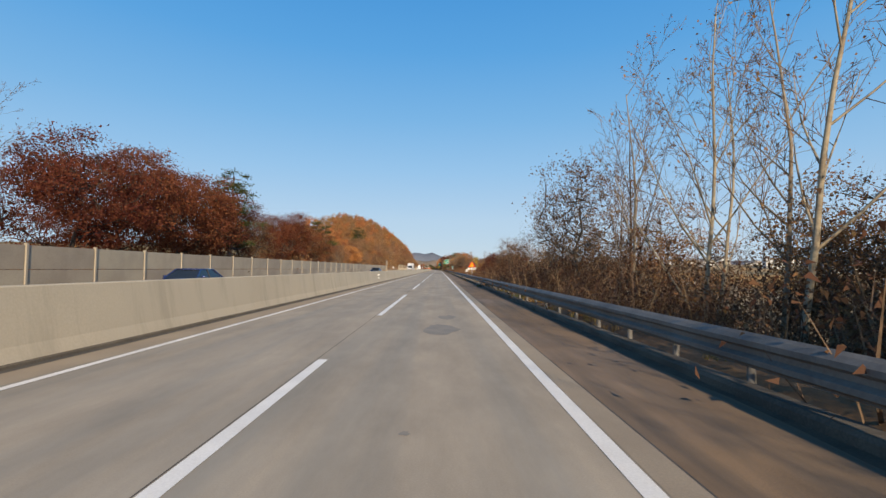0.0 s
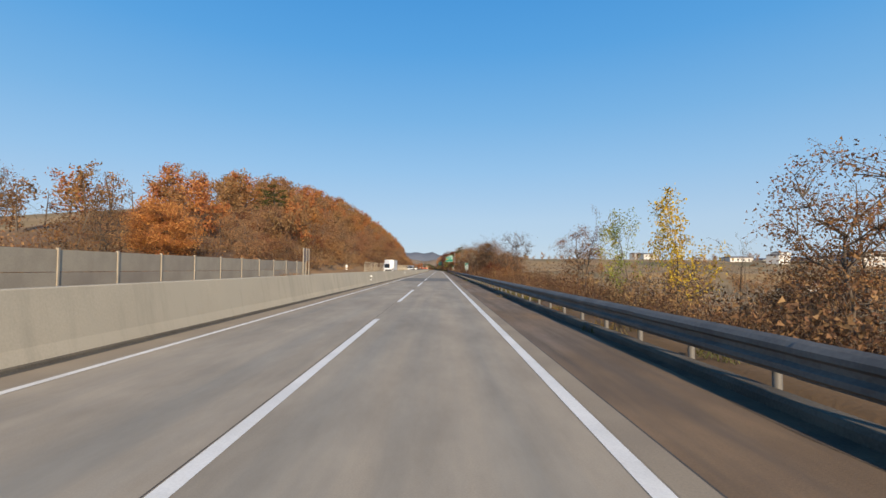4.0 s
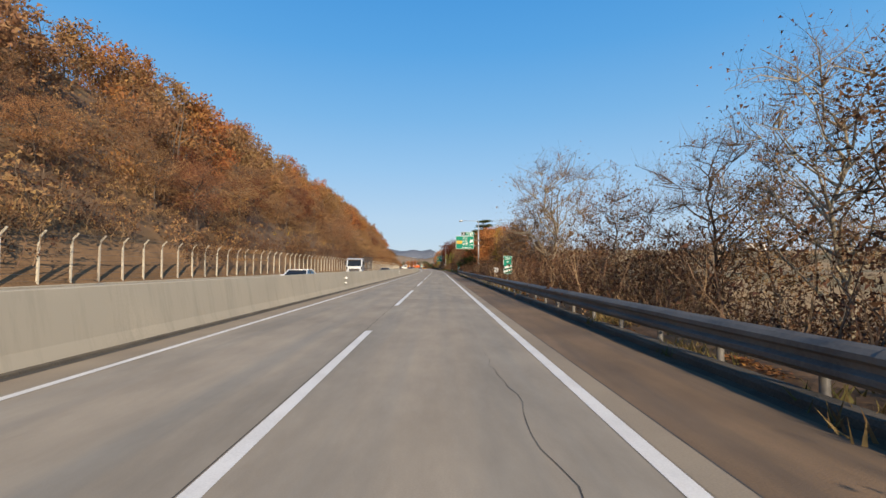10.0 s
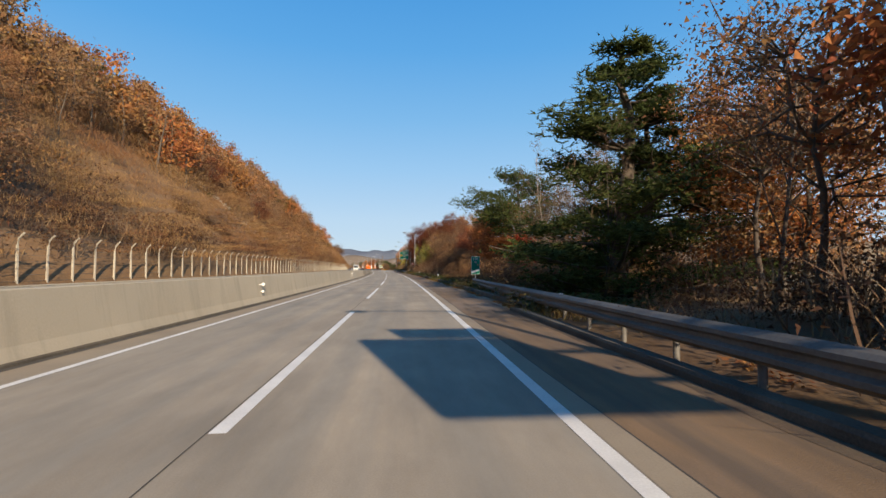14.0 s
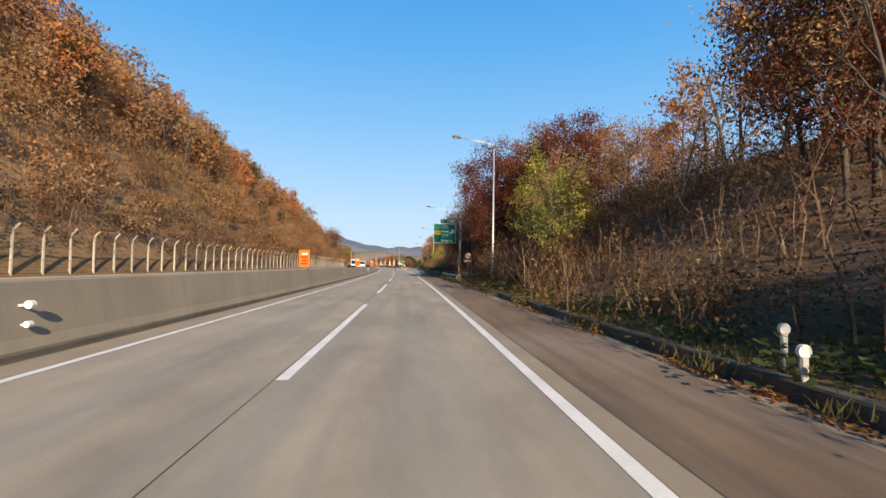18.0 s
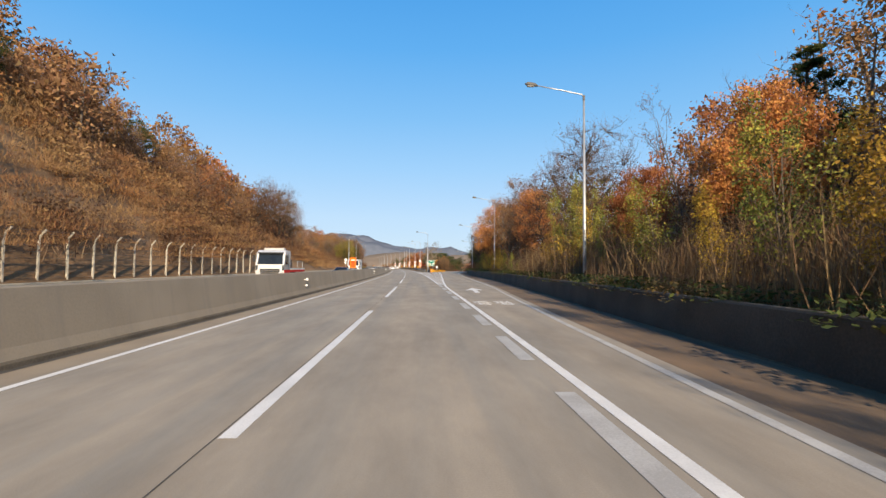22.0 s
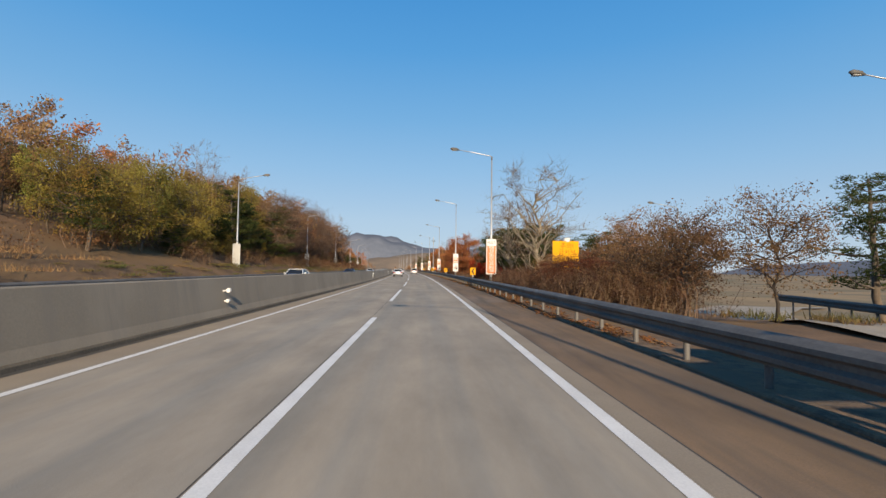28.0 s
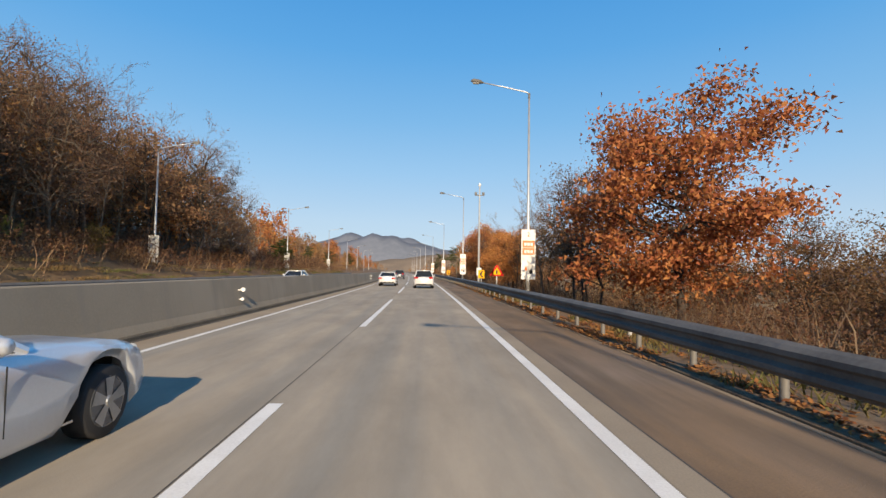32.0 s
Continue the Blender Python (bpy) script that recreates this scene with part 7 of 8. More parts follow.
part("lamp", Geo().tube([(0, 0, 0.0), (0, 0, 0.16), (0, 0, 0.2)], [0.06, 0.055, 0.02], 10), BOLLARD, beacon, smooth=True)

# low striped wall behind the nose
nose_a, nose_b = on_road(676.2, 6.1), on_road(684.5, 11.2)
nose = thing("hazard_wall", "low wall painted in slanting yellow and black bars", "hazard wall", "", "", Matrix.Translation(nose_a) @ Matrix.Rotation(math.atan2(nose_b.y - nose_a.y, nose_b.x - nose_a.x), 4, "Z"))
run = (nose_b - nose_a).length
wall_face = part("wall_face", Geo().slab(0.0, 0.0, -0.2, run, 0.2, 0.55, 0.03), YELLOW_SIGN, nose)
for k in range(int(run / 0.62)):
    a_ = 0.08 + 0.62 * k
    flat("black_bar", [(a_, 0.02), (a_ + 0.28, 0.02), (a_ + 0.55, 0.53), (a_ + 0.27, 0.53)], BLACK, wall_face, -0.006)
for k in range(4):
    part("reflector_post", Geo().tube([(0.9 + 1.6 * k, 0.1, 0.54), (0.9 + 1.6 * k, 0.1, 0.78)], 0.03, 6), WHITE_METAL, nose)
island = built("gore_island", Geo().slab(3.4, 0, -0.05, 5.9, 6.0, 0.14, 0.3, beside(669.4, 0, 0)), KERB, "raised concrete traffic island at the exit nose", "traffic island")


def gore_sign(s):
    t = thing("exit_direction_sign", "green exit sign with a number panel above a narrow green board", "road sign", "", "", beside(s, 0))
    for x in (5.75, 7.0):
        small_pole(t, 3.3, x, 0.055, 0.1, -0.3)
    b = part("board", Geo().plate(round_rect(5.0, 2.42, 7.55, 3.42, 0.06), 0.04), WHITE_SIGN, t)
    flat("green_face", round_rect(5.7, 2.46, 7.51, 3.38, 0.05), GREEN_SIGN, b, -0.005)
    flat("number_panel", rect(5.06, 2.48, 5.64, 3.36), BLACK, b, -0.005)
    lettering("31", 0.5, (5.35, -0.011, 2.92), WHITE_SIGN, b)
    lettering("나가는곳", 0.42, (6.6, -0.011, 3.05), WHITE_SIGN, b, wide=0.9)
    flat("bar", rect(5.85, 2.6, 6.4, 2.74), WHITE_SIGN, b, -0.011)
    flat("bar", rect(7.05, 2.52, 7.4, 2.74), WHITE_SIGN, b, -0.011)
    low_board = part("lower_board", Geo().plate(round_rect(5.1, 1.82, 7.45, 2.3, 0.04), 0.04), WHITE_SIGN, t)
    flat("green_face", round_rect(5.14, 1.86, 7.41, 2.26, 0.04), GREEN_SIGN, low_board, -0.005)
    for x0, x1 in ((5.3, 5.85), (6.05, 6.5), (6.7, 7.25)):
        flat("bar", rect(x0, 1.96, x1, 2.16), WHITE_SIGN, low_board, -0.011)


gore_sign(680.0)
warn = thing("yellow_warning_board", "yellow warning board with a rounded lower edge behind the exit sign", "road sign", "", "", beside(683, 0))
small_pole(warn, 2.6, 5.9, 0.05, 0.1, -0.3)
part("board", Geo().plate(round_rect(5.3, 1.4, 6.5, 2.75, 0.3), 0.04), YELLOW_SIGN, warn)
gem = thing("diamond_sign", "white diamond-shaped sign on a short post at the exit nose", "road sign", "", "", beside(681, 8.3))
small_pole(gem, 1.5, 0, 0.035, 0.05, -0.3)
part("board", Geo().plate([(0.0, 1.06), (0.38, 1.44), (0.0, 1.82), (-0.38, 1.44)], 0.03), WHITE_SIGN, gem)
chevron_sign(712, 12.4)

yb = thing("yellow_marker_box", "small yellow marker box on the bank", "marker", "", "", beside(475, 7.6, height(475, 7.6)))
part("box", Geo().slab(-0.16, -0.08, 0.35, 0.16, 0.08, 0.6, 0.03), YELLOW_SIGN, yb)
part("stake", Geo().tube([(0, 0, -0.2), (0, 0, 0.36)], 0.025, 6), STEEL, yb)


def verge_marker(s, x):
    z = height(s, x)
    t = thing("verge_marker", "white round-headed marker post on the verge", "marker post", "marker posts on the verge", "", beside(s, x, z))
    part("post", Geo().tube([(0, 0, -0.2), (0, 0, 0.5)], 0.05, 8), GREY_SIGN, t)
    part("disc", Geo().tube([(0, -0.03, 0.56), (0, 0.03, 0.56)], 0.085, 14), WHITE_SIGN, t)


for s, x in ((440.4, 5.5), (439.2, 4.76), (399, 5.4), (350, 5.3), (515, 6.2), (741, 5.0), (782, 5.0)):
    verge_marker(s, x)


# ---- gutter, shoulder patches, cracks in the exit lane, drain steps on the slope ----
# kerbside dirt, coloured extra dark to deepen the guardrail's shadow
GUTTER_SHADE_DIRT = material("gutter_dirt", (0.13, 0.085, 0.052), (0.06, 0.042, 0.03), 0.95, scale=2.2, fine=30, bump=0.7, c=(0.1, 0.075, 0.05), c_scale=0.5)
GUTTER = material("tan_gutter_concrete", (0.33, 0.26, 0.18), (0.24, 0.185, 0.13), 0.9, scale=0.7, fine=40, bump=0.3, c=(0.22, 0.17, 0.12), c_scale=0.3)
built("gutter", sheet(4.16, 4.6, 352, 506, 0.003), GUTTER, "tan concrete gutter strip at the foot of the kerb", "road")
built("gutter_dirt", sheet(lambda s: 3.78 + 0.09 * math.sin(s * 0.37) + 0.06 * math.sin(s * 1.31), 4.04, S0, 352, 0.0035, 1.0), GUTTER_SHADE_DIRT, "dirt strip along the kerb, darkened for the guardrail shadow", "road")
built("gutter_far", sheet(3.98, 4.12, 700, 1200, 0.004), GUTTER, "tan dusty strip at the edge of the shoulder", "road")


def blotch(name, s0, s1, x0, x1, mat, label, seed, z=0.0048):
    """A flat patch with an uneven outline."""
    r = random.Random(seed)
    n = 18
    left = [(x0 + r.uniform(-0.12, 0.12), s0 + (s1 - s0) * i / n) for i in range(n + 1)]
    right = [(x1 + r.uniform(-0.2, 0.14), s0 + (s1 - s0) * i / n) for i in range(n + 1)]
    vs = [on_road(s, x, z) for pair in zip(left, right) for x, s in pair]
    built(name, Geo().add(vs, [(2 * i, 2 * i + 1, 2 * i + 3, 2 * i + 2) for i in range(n)]), mat, label, "road")


blotch("shoulder_patch", 462.8, 468.5, 2.16, 2.6, PATCH, "dark tar patch along the shoulder seam", 3)
blotch("shoulder_patch_small", 468, 476, 2.45, 3.0, PATCH, "dark tar patch along the shoulder seam", 4)
crack("exit_crack", 593.5, 3.92, 584, 3.8, 0.06, 21, "dark jagged crack in the exit lane", 0.15)
crack("exit_crack_side", 600, 5.1, 587, 5.45, 0.05, 22, "dark jagged crack in the exit lane", 0.2)
crack("gore_crack", 590, 2.2, 577, 2.25, 0.025, 23, "thin dark crack across the gore", 0.08)
blotch("exit_lane_patch", 591.4, 592.3, 3.7, 3.98, CRACK, "dark broken patch in the exit lane", 5)


def drain_steps(rows, label):
    t = thing("drain_steps", label, "drain", "", "structure")
    for s0, x0, s1, x1 in rows:
        n = int(abs(x1 - x0) / 0.45)
        for i in range(n):
            f = (i + 0.5) / n
            s, x = s0 + (s1 - s0) * f, x0 + (x1 - x0) * f
            o = part("stone_step", STEP_STONE, None, t)
            o.matrix_basis = beside(s, x, height(s, x) + 0.1, 6 * math.sin(i * 2.3))


STONE = material("pale_drain_concrete", (0.50, 0.46, 0.38), (0.36, 0.33, 0.27), 0.9, scale=1.2, fine=25, bump=0.3, each=0.2)
STEP_STONE = Geo().slab(-0.3, -0.32, -0.3, 0.3, 0.32, 0.22, 0.03).mesh("stone_step", STONE)
drain_steps(((407.4, -29.6, 408.6, -25.2), (409.6, -23.6, 412.9, -20.6)), "pale stepped concrete drain running down the grassy slope")
post = thing("kilometre_post", "small white post with two plates on the low wall", "post", "", "", beside(187, -17.9, WALL_H(187) - 0.05))
part("stake", Geo().tube([(0, 0, -0.2), (0, 0, 1.5)], 0.035, 8), LAMP_STEEL, post)
part("plate", Geo().slab(-0.19, -0.05, 0.95, 0.19, -0.03, 1.5, 0.02), WHITE_METAL, post)
part("plate", Geo().slab(-0.2, -0.05, 0.6, 0.2, -0.03, 0.85, 0.02), WHITE_METAL, post)

# pale crosswise rumble marks on the shoulder
RUMBLE = material("worn_rumble_mark", (0.25, 0.18, 0.12), (0.19, 0.135, 0.09), 0.9, scale=1.0, fine=40, bump=0.3)
marks = thing("rumble_strip", "row of pale crosswise rumble marks on the brown shoulder", "road marking", "", "structure")
for i in range(80):
    s = 50 + 0.36 * i
    part("rumble_mark", sheet(2.34 + 0.03 * math.sin(i * 1.7), 2.72 + 0.05 * math.sin(i * 2.9), s, s + 0.07, 0.004), RUMBLE, marks)


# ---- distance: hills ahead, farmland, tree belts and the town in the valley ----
# the far hills' haze is put into their base colour as blue-grey
HAZE_TINT = material("hazy_wooded_hills", (0.165, 0.185, 0.225), (0.13, 0.15, 0.185), 1.0, scale=0.006, fine=0.05, spec=0.0)
MIDHILL = material("brown_wooded_hills", (0.26, 0.20, 0.15), (0.19, 0.155, 0.125), 1.0, scale=0.02, fine=0.2, spec=0.0)


def hill_range(name, mat, label, centre, length, turn, depth, peaks, seed):
    """A long ridge with the given peaks (share of its length, height)."""
    ys = [i / 60 for i in range(61)]
    xs = [i / 8 - 0.5 for i in range(9)]
    top = curve_of(peaks)
    vs = []
    m = Matrix.Translation(centre) @ Matrix.Rotation(radians(turn), 4, "Z")
    for y in ys:
        h = top(y) * (1 + 0.18 * noise.noise((y * 9, seed, 0)) + 0.07 * noise.noise((y * 31, seed, 3)))
        for x in xs:
            p = 1 - abs(2 * x) ** 1.2
            vs.append(m @ Vector(((y - 0.5) * length, x * depth, h * p - 8 + 0.06 * h * noise.noise((x * 4, y * 22, seed)))))
    n = len(xs)
    fs = [(i * n + k, i * n + k + 1, (i + 1) * n + k + 1, (i + 1) * n + k) for i in range(60) for k in range(n - 1)]
    built(name, Geo().add(vs, fs), mat, label, "hills", smooth=True)


hill_range("mountain_far", HAZE_TINT, "hazy blue-grey mountains on the skyline", (-900, 3900, 0), 2600, 8, 700, [(0, 40), (0.2, 130), (0.33, 170), (0.42, 265), (0.5, 215), (0.58, 250), (0.68, 150), (0.85, 110), (1, 30)], 2)
hill_range("mountain_mid", HAZE_TINT, "hazy wooded hills ahead of the road", (-560, 2600, 0), 1500, 6, 420, [(0, 30), (0.2, 70), (0.4, 120), (0.55, 145), (0.7, 85), (0.85, 100), (1, 20)], 5)
hill_range("hill_ahead", MIDHILL, "low brown wooded hill ahead", (40, 1900, 0), 900, 2, 300, [(0, 25), (0.25, 50), (0.5, 40), (0.75, 62), (1, 25)], 8)
hill_range("hill_right", HAZE_TINT, "hazy low hills beyond the valley", (1900, 1500, 0), 3600, 108, 500, [(0, 40), (0.2, 80), (0.45, 60), (0.6, 95), (0.8, 70), (1, 50)], 11)

belt = []
for i in range(310):
    if i < 230:
        s_, x_ = rng.uniform(-40, 700), rng.uniform(24, 420)
        if x_ < 70 and s_ > 330:
            x_ += 90
        if rng.random() < 0.5:
            x_ = rng.choice((95, 170, 260)) + rng.gauss(0, 6)
    else:
        s_, x_ = rng.uniform(860, 1450), rng.choice((-1, 1)) * rng.uniform(7, 70)
        x_ = x_ if x_ > 0 else x_ - 12
    belt.append((s_, x_, height(s_, x_), rng.random() * 6.28, rng.uniform(0.5, 1.1), rng.randrange(2)))
joined("valley_tree_leaves", HILL_LEAF, "brown trees scattered over the valley", "woods", [woods[1][1], woods[2][1]], belt)

CONCRETE_WALL = material("pale_building_wall", (0.66, 0.64, 0.60), (0.55, 0.53, 0.50), 0.8, scale=0.2, fine=3, each=0.15)
ROOFING = material("dull_roof", (0.22, 0.20, 0.2), (0.15, 0.14, 0.14), 0.8, scale=0.3, fine=4, each=0.3)
PANE = material("dark_window_glass", (0.05, 0.06, 0.075), (0.04, 0.045, 0.06), 0.15, scale=1, fine=5)


def building(s, x, w, d, storeys, turn):
    z = height(s, x)
    h = 3.1 * storeys
    t = thing("town_building", "pale low building in the valley town", "building", "buildings of the valley town", "", beside(s, x, z, turn))
    part("wall", Geo().slab(-w / 2, 0, -0.5, w / 2, d, h, 0.1), CONCRETE_WALL, t)
    part("roof", Geo().add([(-w / 2 - 0.3, -0.3, h), (w / 2 + 0.3, -0.3, h), (w / 2 + 0.3, d + 0.3, h), (-w / 2 - 0.3, d + 0.3, h), (-w / 2, d / 2, h + 1.3), (w / 2, d / 2, h + 1.3)], [(0, 1, 5, 4), (2, 3, 4, 5), (1, 2, 5), (3, 0, 4), (0, 3, 2, 1)]), ROOFING, t)
    n = max(2, int(w / 4.2))
    for f in range(storeys):
        for k in range(n):
            cx = -w / 2 + w * (k + 0.5) / n
            part("window", Geo().slab(cx - 0.7, -0.05, 1.0 + 3.1 * f, cx + 0.7, 0.05, 2.3 + 3.1 * f, 0.02), PANE, t)


for s, x, w, d, n, a in ((150, 95, 14, 9, 3, 10), (185, 120, 20, 10, 2, -15), (205, 150, 12, 9, 4, 20), (165, 180, 24, 12, 1, 0), (260, 135, 16, 10, 3, 30), (225, 75, 10, 8, 1, 5), (300, 170, 18, 10, 3, -10), (120, 160, 22, 11, 2, 12), (330, 120, 14, 9, 2, 25), (255, 220, 26, 12, 4, 0), (340, 240, 18, 12, 6, 15), (190, 260, 30, 12, 3, -8), (400, 160, 15, 10, 3, 20), (95, 210, 18, 10, 3, 5)):
    building(s * 1.3, x * 2.1, w, d, n, a)
town = random.Random(41)
for i in range(46):
    building(town.uniform(180, 800), town.choice((210, 280, 360, 450, 560)) + town.uniform(-25, 25), town.uniform(7, 18), town.uniform(7, 11), town.choice((1, 1, 1, 2, 2, 3)), town.uniform(-30, 30))


# ---- vehicles ----
def paint(name, a, rough=0.25, metal=0.3):
    m = material(name, a, tuple(v * 0.94 for v in a), rough, metal, scale=2, fine=40)
    m.node_tree.nodes["Principled BSDF"].inputs["Coat Weight"].default_value = 0.7
    return m


SILVER, PEARL, GRAPHITE, NAVY = paint("silver_car_paint", (0.72, 0.75, 0.78), 0.28, 0.45), paint("white_car_paint", (0.82, 0.82, 0.81)), paint("dark_grey_car_paint", (0.09, 0.1, 0.115)), paint("navy_car_paint", (0.02, 0.035, 0.12))
GLASS = material("tinted_car_glass", (0.02, 0.025, 0.03), (0.015, 0.018, 0.022), 0.06, scale=1, fine=4)
CHROME = material("bright_trim", (0.75, 0.75, 0.76), (0.65, 0.65, 0.66), 0.2, 0.9, scale=3, fine=20)
RIM = material("alloy_rim", (0.45, 0.46, 0.47), (0.33, 0.34, 0.35), 0.35, 0.7, scale=3, fine=20)
TAIL = material("red_tail_lamp", (0.45, 0.012, 0.01), (0.35, 0.01, 0.01), 0.15, scale=3, fine=20)
HEADLAMP = material("clear_headlamp", (0.55, 0.58, 0.6), (0.3, 0.32, 0.34), 0.1, scale=6, fine=20)


def wheel(t, x, y, r=0.33, w=0.22, side=1):
    ty = part("wheel", Geo().tube([(x - w / 2, y, r), (x - w / 2 + 0.02, y, r), (x + w / 2 - 0.02, y, r), (x + w / 2, y, r)], [r * 0.9, r, r, r * 0.9], 28), BLACK, t, smooth=True)
    o = x + side * (w / 2 + 0.004)
    rim = part("rim", Geo().tube([(o - side * 0.02, y, r), (o, y, r), (o + side * 0.004, y, r)], [r * 0.7, r * 0.7, r * 0.64], 24), GRAPHITE, ty)
    for k in range(5):
        a = 6.2832 * k / 5 + 0.3
        c, s_ = math.cos(a), math.sin(a)
        n = Vector((0, -s_, c))
        d = Vector((0, c, s_))
        p = Vector((o + side * 0.012, y, r))
        part("spoke", Geo().add([p + d * 0.04 - n * 0.03, p + d * 0.04 + n * 0.03, p + d * r * 0.66 + n * 0.065, p + d * r * 0.66 - n * 0.065], [(0, 1, 2, 3)]), RIM, rim)
    part("hub", Geo().tube([(o, y, r), (o + side * 0.025, y, r)], [0.06, 0.045], 12), RIM, rim)


def car(name, label, mat, at, prof, length=4.7, wide=1.82, wheels=(0.92, 3.76), belt=0.92, glass=(0.62, 3.42), roof=(1.35, 2.6), top=1.42, cat="car", r=0.33, rear_lamp=0.78):
    """A car that stands with its nose to +y: prof gives (y, height of the body's upper edge) from tail to nose."""
    t = thing(name, label, cat, "", "", at)
    hw = wide / 2
    up = curve_of(prof)
    ys = sorted(set([0, 0.06, 0.16, length - 0.3, length - 0.12, length - 0.03, length] + [length * i / 24 for i in range(25)] + [w_ + d_ for w_ in wheels for d_ in (-r - 0.07, -r * 0.75, -r * 0.35, 0, r * 0.35, r * 0.75, r + 0.07)]))
    g = Geo()
    ring = 13
    for y in ys:
        e = min(y, length - y)
        nar = 1 - 0.17 * max(0, 1 - e / 0.5) ** 2
        bot = 0.2 + 0.16 * max(0, 1 - e / 0.35)
        for w_ in wheels:
            q = abs(y - w_)
            if q < r + 0.075:
                bot = max(bot, r + math.sqrt(max(0, (r + 0.075) ** 2 - q * q)))
        h = max(up(y), bot + 0.03)
        w = hw * nar
        sec = [(-w * 0.93, bot), (-w, min(h - 0.02, bot + 0.08)), (-w, bot + (h - bot) * 0.45), (-w * 0.985, bot + (h - bot) * 0.72), (-w * 0.95, h - 0.045), (-w * 0.88, h - 0.008), (0, h + 0.03)]
        sec = sec + [(-a, b) for a, b in reversed(sec[:-1])]
        g.v += [(a, y, b) for a, b in sec]
    for i in range(len(ys) - 1):
        g.f += [(i * ring + k, i * ring + k + 1, (i + 1) * ring + k + 1, (i + 1) * ring + k) for k in range(ring - 1)]
    g.f += [tuple(range(ring)), tuple(reversed(range(len(g.v) - ring, len(g.v))))]
    part("body", g, mat, t, smooth=True)
    g0, g1 = glass
    r0, r1 = roof
    iw, tw = hw * 0.9, hw * 0.68
    b0, b1 = up(g0) - 0.02, up(g1) - 0.02
    cab = [(-iw, g0, b0), (iw, g0, b0), (iw, g1, b1), (-iw, g1, b1), (-tw, r0, top - 0.05), (tw, r0, top - 0.05), (tw, r1, top - 0.05), (-tw, r1, top - 0.05)]
    mid = (g0 + g1) / 2
    part("rear_window", Geo().add([cab[0], cab[1], cab[5], cab[4]], [(0, 1, 2, 3)]), GLASS, t)
    part("windscreen", Geo().add([cab[2], cab[3], cab[7], cab[6]], [(0, 1, 2, 3)]), GLASS, t)
    for sd in (-1, 1):
        side = [(sd * iw, g0, b0), (sd * iw, g1, b1), (sd * tw, r1, top - 0.05), (sd * tw, r0, top - 0.05)]
        part("side_window", Geo().add(side, [(0, 1, 2, 3)]), GLASS, t)
        for y0, x0, z0, y1, x1, z1, rr in ((g0, iw, b0, r0, tw, top - 0.03, 0.045), (g1, iw, b1, r1, tw, top - 0.03, 0.04), (mid, iw + 0.0, (b0 + b1) / 2, mid - 0.05, tw, top - 0.03, 0.03)):
            part("pillar", Geo().tube([(sd * x0, y0, z0), (sd * x1, y1, z1)], rr, 6), mat if rr > 0.035 else BLACK, t)
        m_ = part("mirror", Geo().tube([(sd * (iw + 0.02), g1 - 0.42, b1 + 0.06), (sd * (iw + 0.14), g1 - 0.42, b1 + 0.1), (sd * (iw + 0.24), g1 - 0.42, b1 + 0.11)], [0.04, 0.085, 0.05], 10), mat, t, smooth=True)
        part("mirror_glass", Geo().slab(sd * (iw + 0.16) - 0.06, g1 - 0.515, b1 + 0.05, sd * (iw + 0.16) + 0.06, g1 - 0.5, b1 + 0.16, 0.005), CHROME, m_)
        for y in (mid - 0.22, mid - 1.1):
            part("handle", Geo().slab(sd * (hw - 0.015) - 0.02, y - 0.1, belt - 0.16, sd * (hw - 0.015) + 0.02, y + 0.1, belt - 0.125, 0.01), CHROME, t)
        part("sill_trim", Geo().slab(sd * (hw - 0.02) - 0.01, wheels[0] + r + 0.1, 0.27, sd * (hw - 0.02) + 0.01, wheels[1] - r - 0.1, 0.29, 0.003), CHROME, t)
        for y in (mid - 0.02, g1 - 0.25):
            part("door_seam", Geo().slab(sd * hw - 0.006, y - 0.006, 0.36, sd * hw + 0.002, y + 0.006, belt - 0.06, 0.002), BLACK, t)
        part("headlamp", Geo().tube([(sd * hw * 0.72, length - 0.12, 0.68), (sd * hw * 0.9, length - 0.34, 0.74)], [0.075, 0.05], 10), HEADLAMP, t, smooth=True)
        part("tail_lamp", Geo().slab(sd * hw * 0.72 - 0.2, -0.02, rear_lamp - 0.07, sd * hw * 0.72 + 0.14, 0.12, rear_lamp + 0.08, 0.02), TAIL, t)
        for y in wheels:
            wheel(t, sd * (hw - 0.12), y, r, 0.22, sd)
    rg = [(-tw * 1.02, r0 - 0.05), (0, r0 - 0.12), (tw * 1.02, r0 - 0.05), (tw * 1.04, (r0 + r1) / 2), (tw, r1 + 0.05), (0, r1 + 0.1), (-tw, r1 + 0.05), (-tw * 1.04, (r0 + r1) / 2)]
    n = len(rg)
    part("roof", Geo().add([(a, b, top - 0.06) for a, b in rg] + [(a * 0.9, (b - mid) * 0.92 + mid, top) for a, b in rg], [tuple(reversed(range(n))), tuple(range(n, 2 * n))] + [(i, (i + 1) % n, n + (i + 1) % n, n + i) for i in range(n)]), mat, t, smooth=True)
    part("number_plate", Geo().slab(-0.26, -0.035, 0.52, 0.26, -0.01, 0.64, 0.005), WHITE_SIGN, t)
    part("rear_bumper", Geo().slab(-hw * 0.78, -0.03, 0.27, hw * 0.78, 0.06, 0.42, 0.02), BLACK, t)
    part("front_grille", Geo().slab(-0.42, length - 0.06, 0.4, 0.42, length + 0.012, 0.68, 0.03), BLACK, t)
    return t


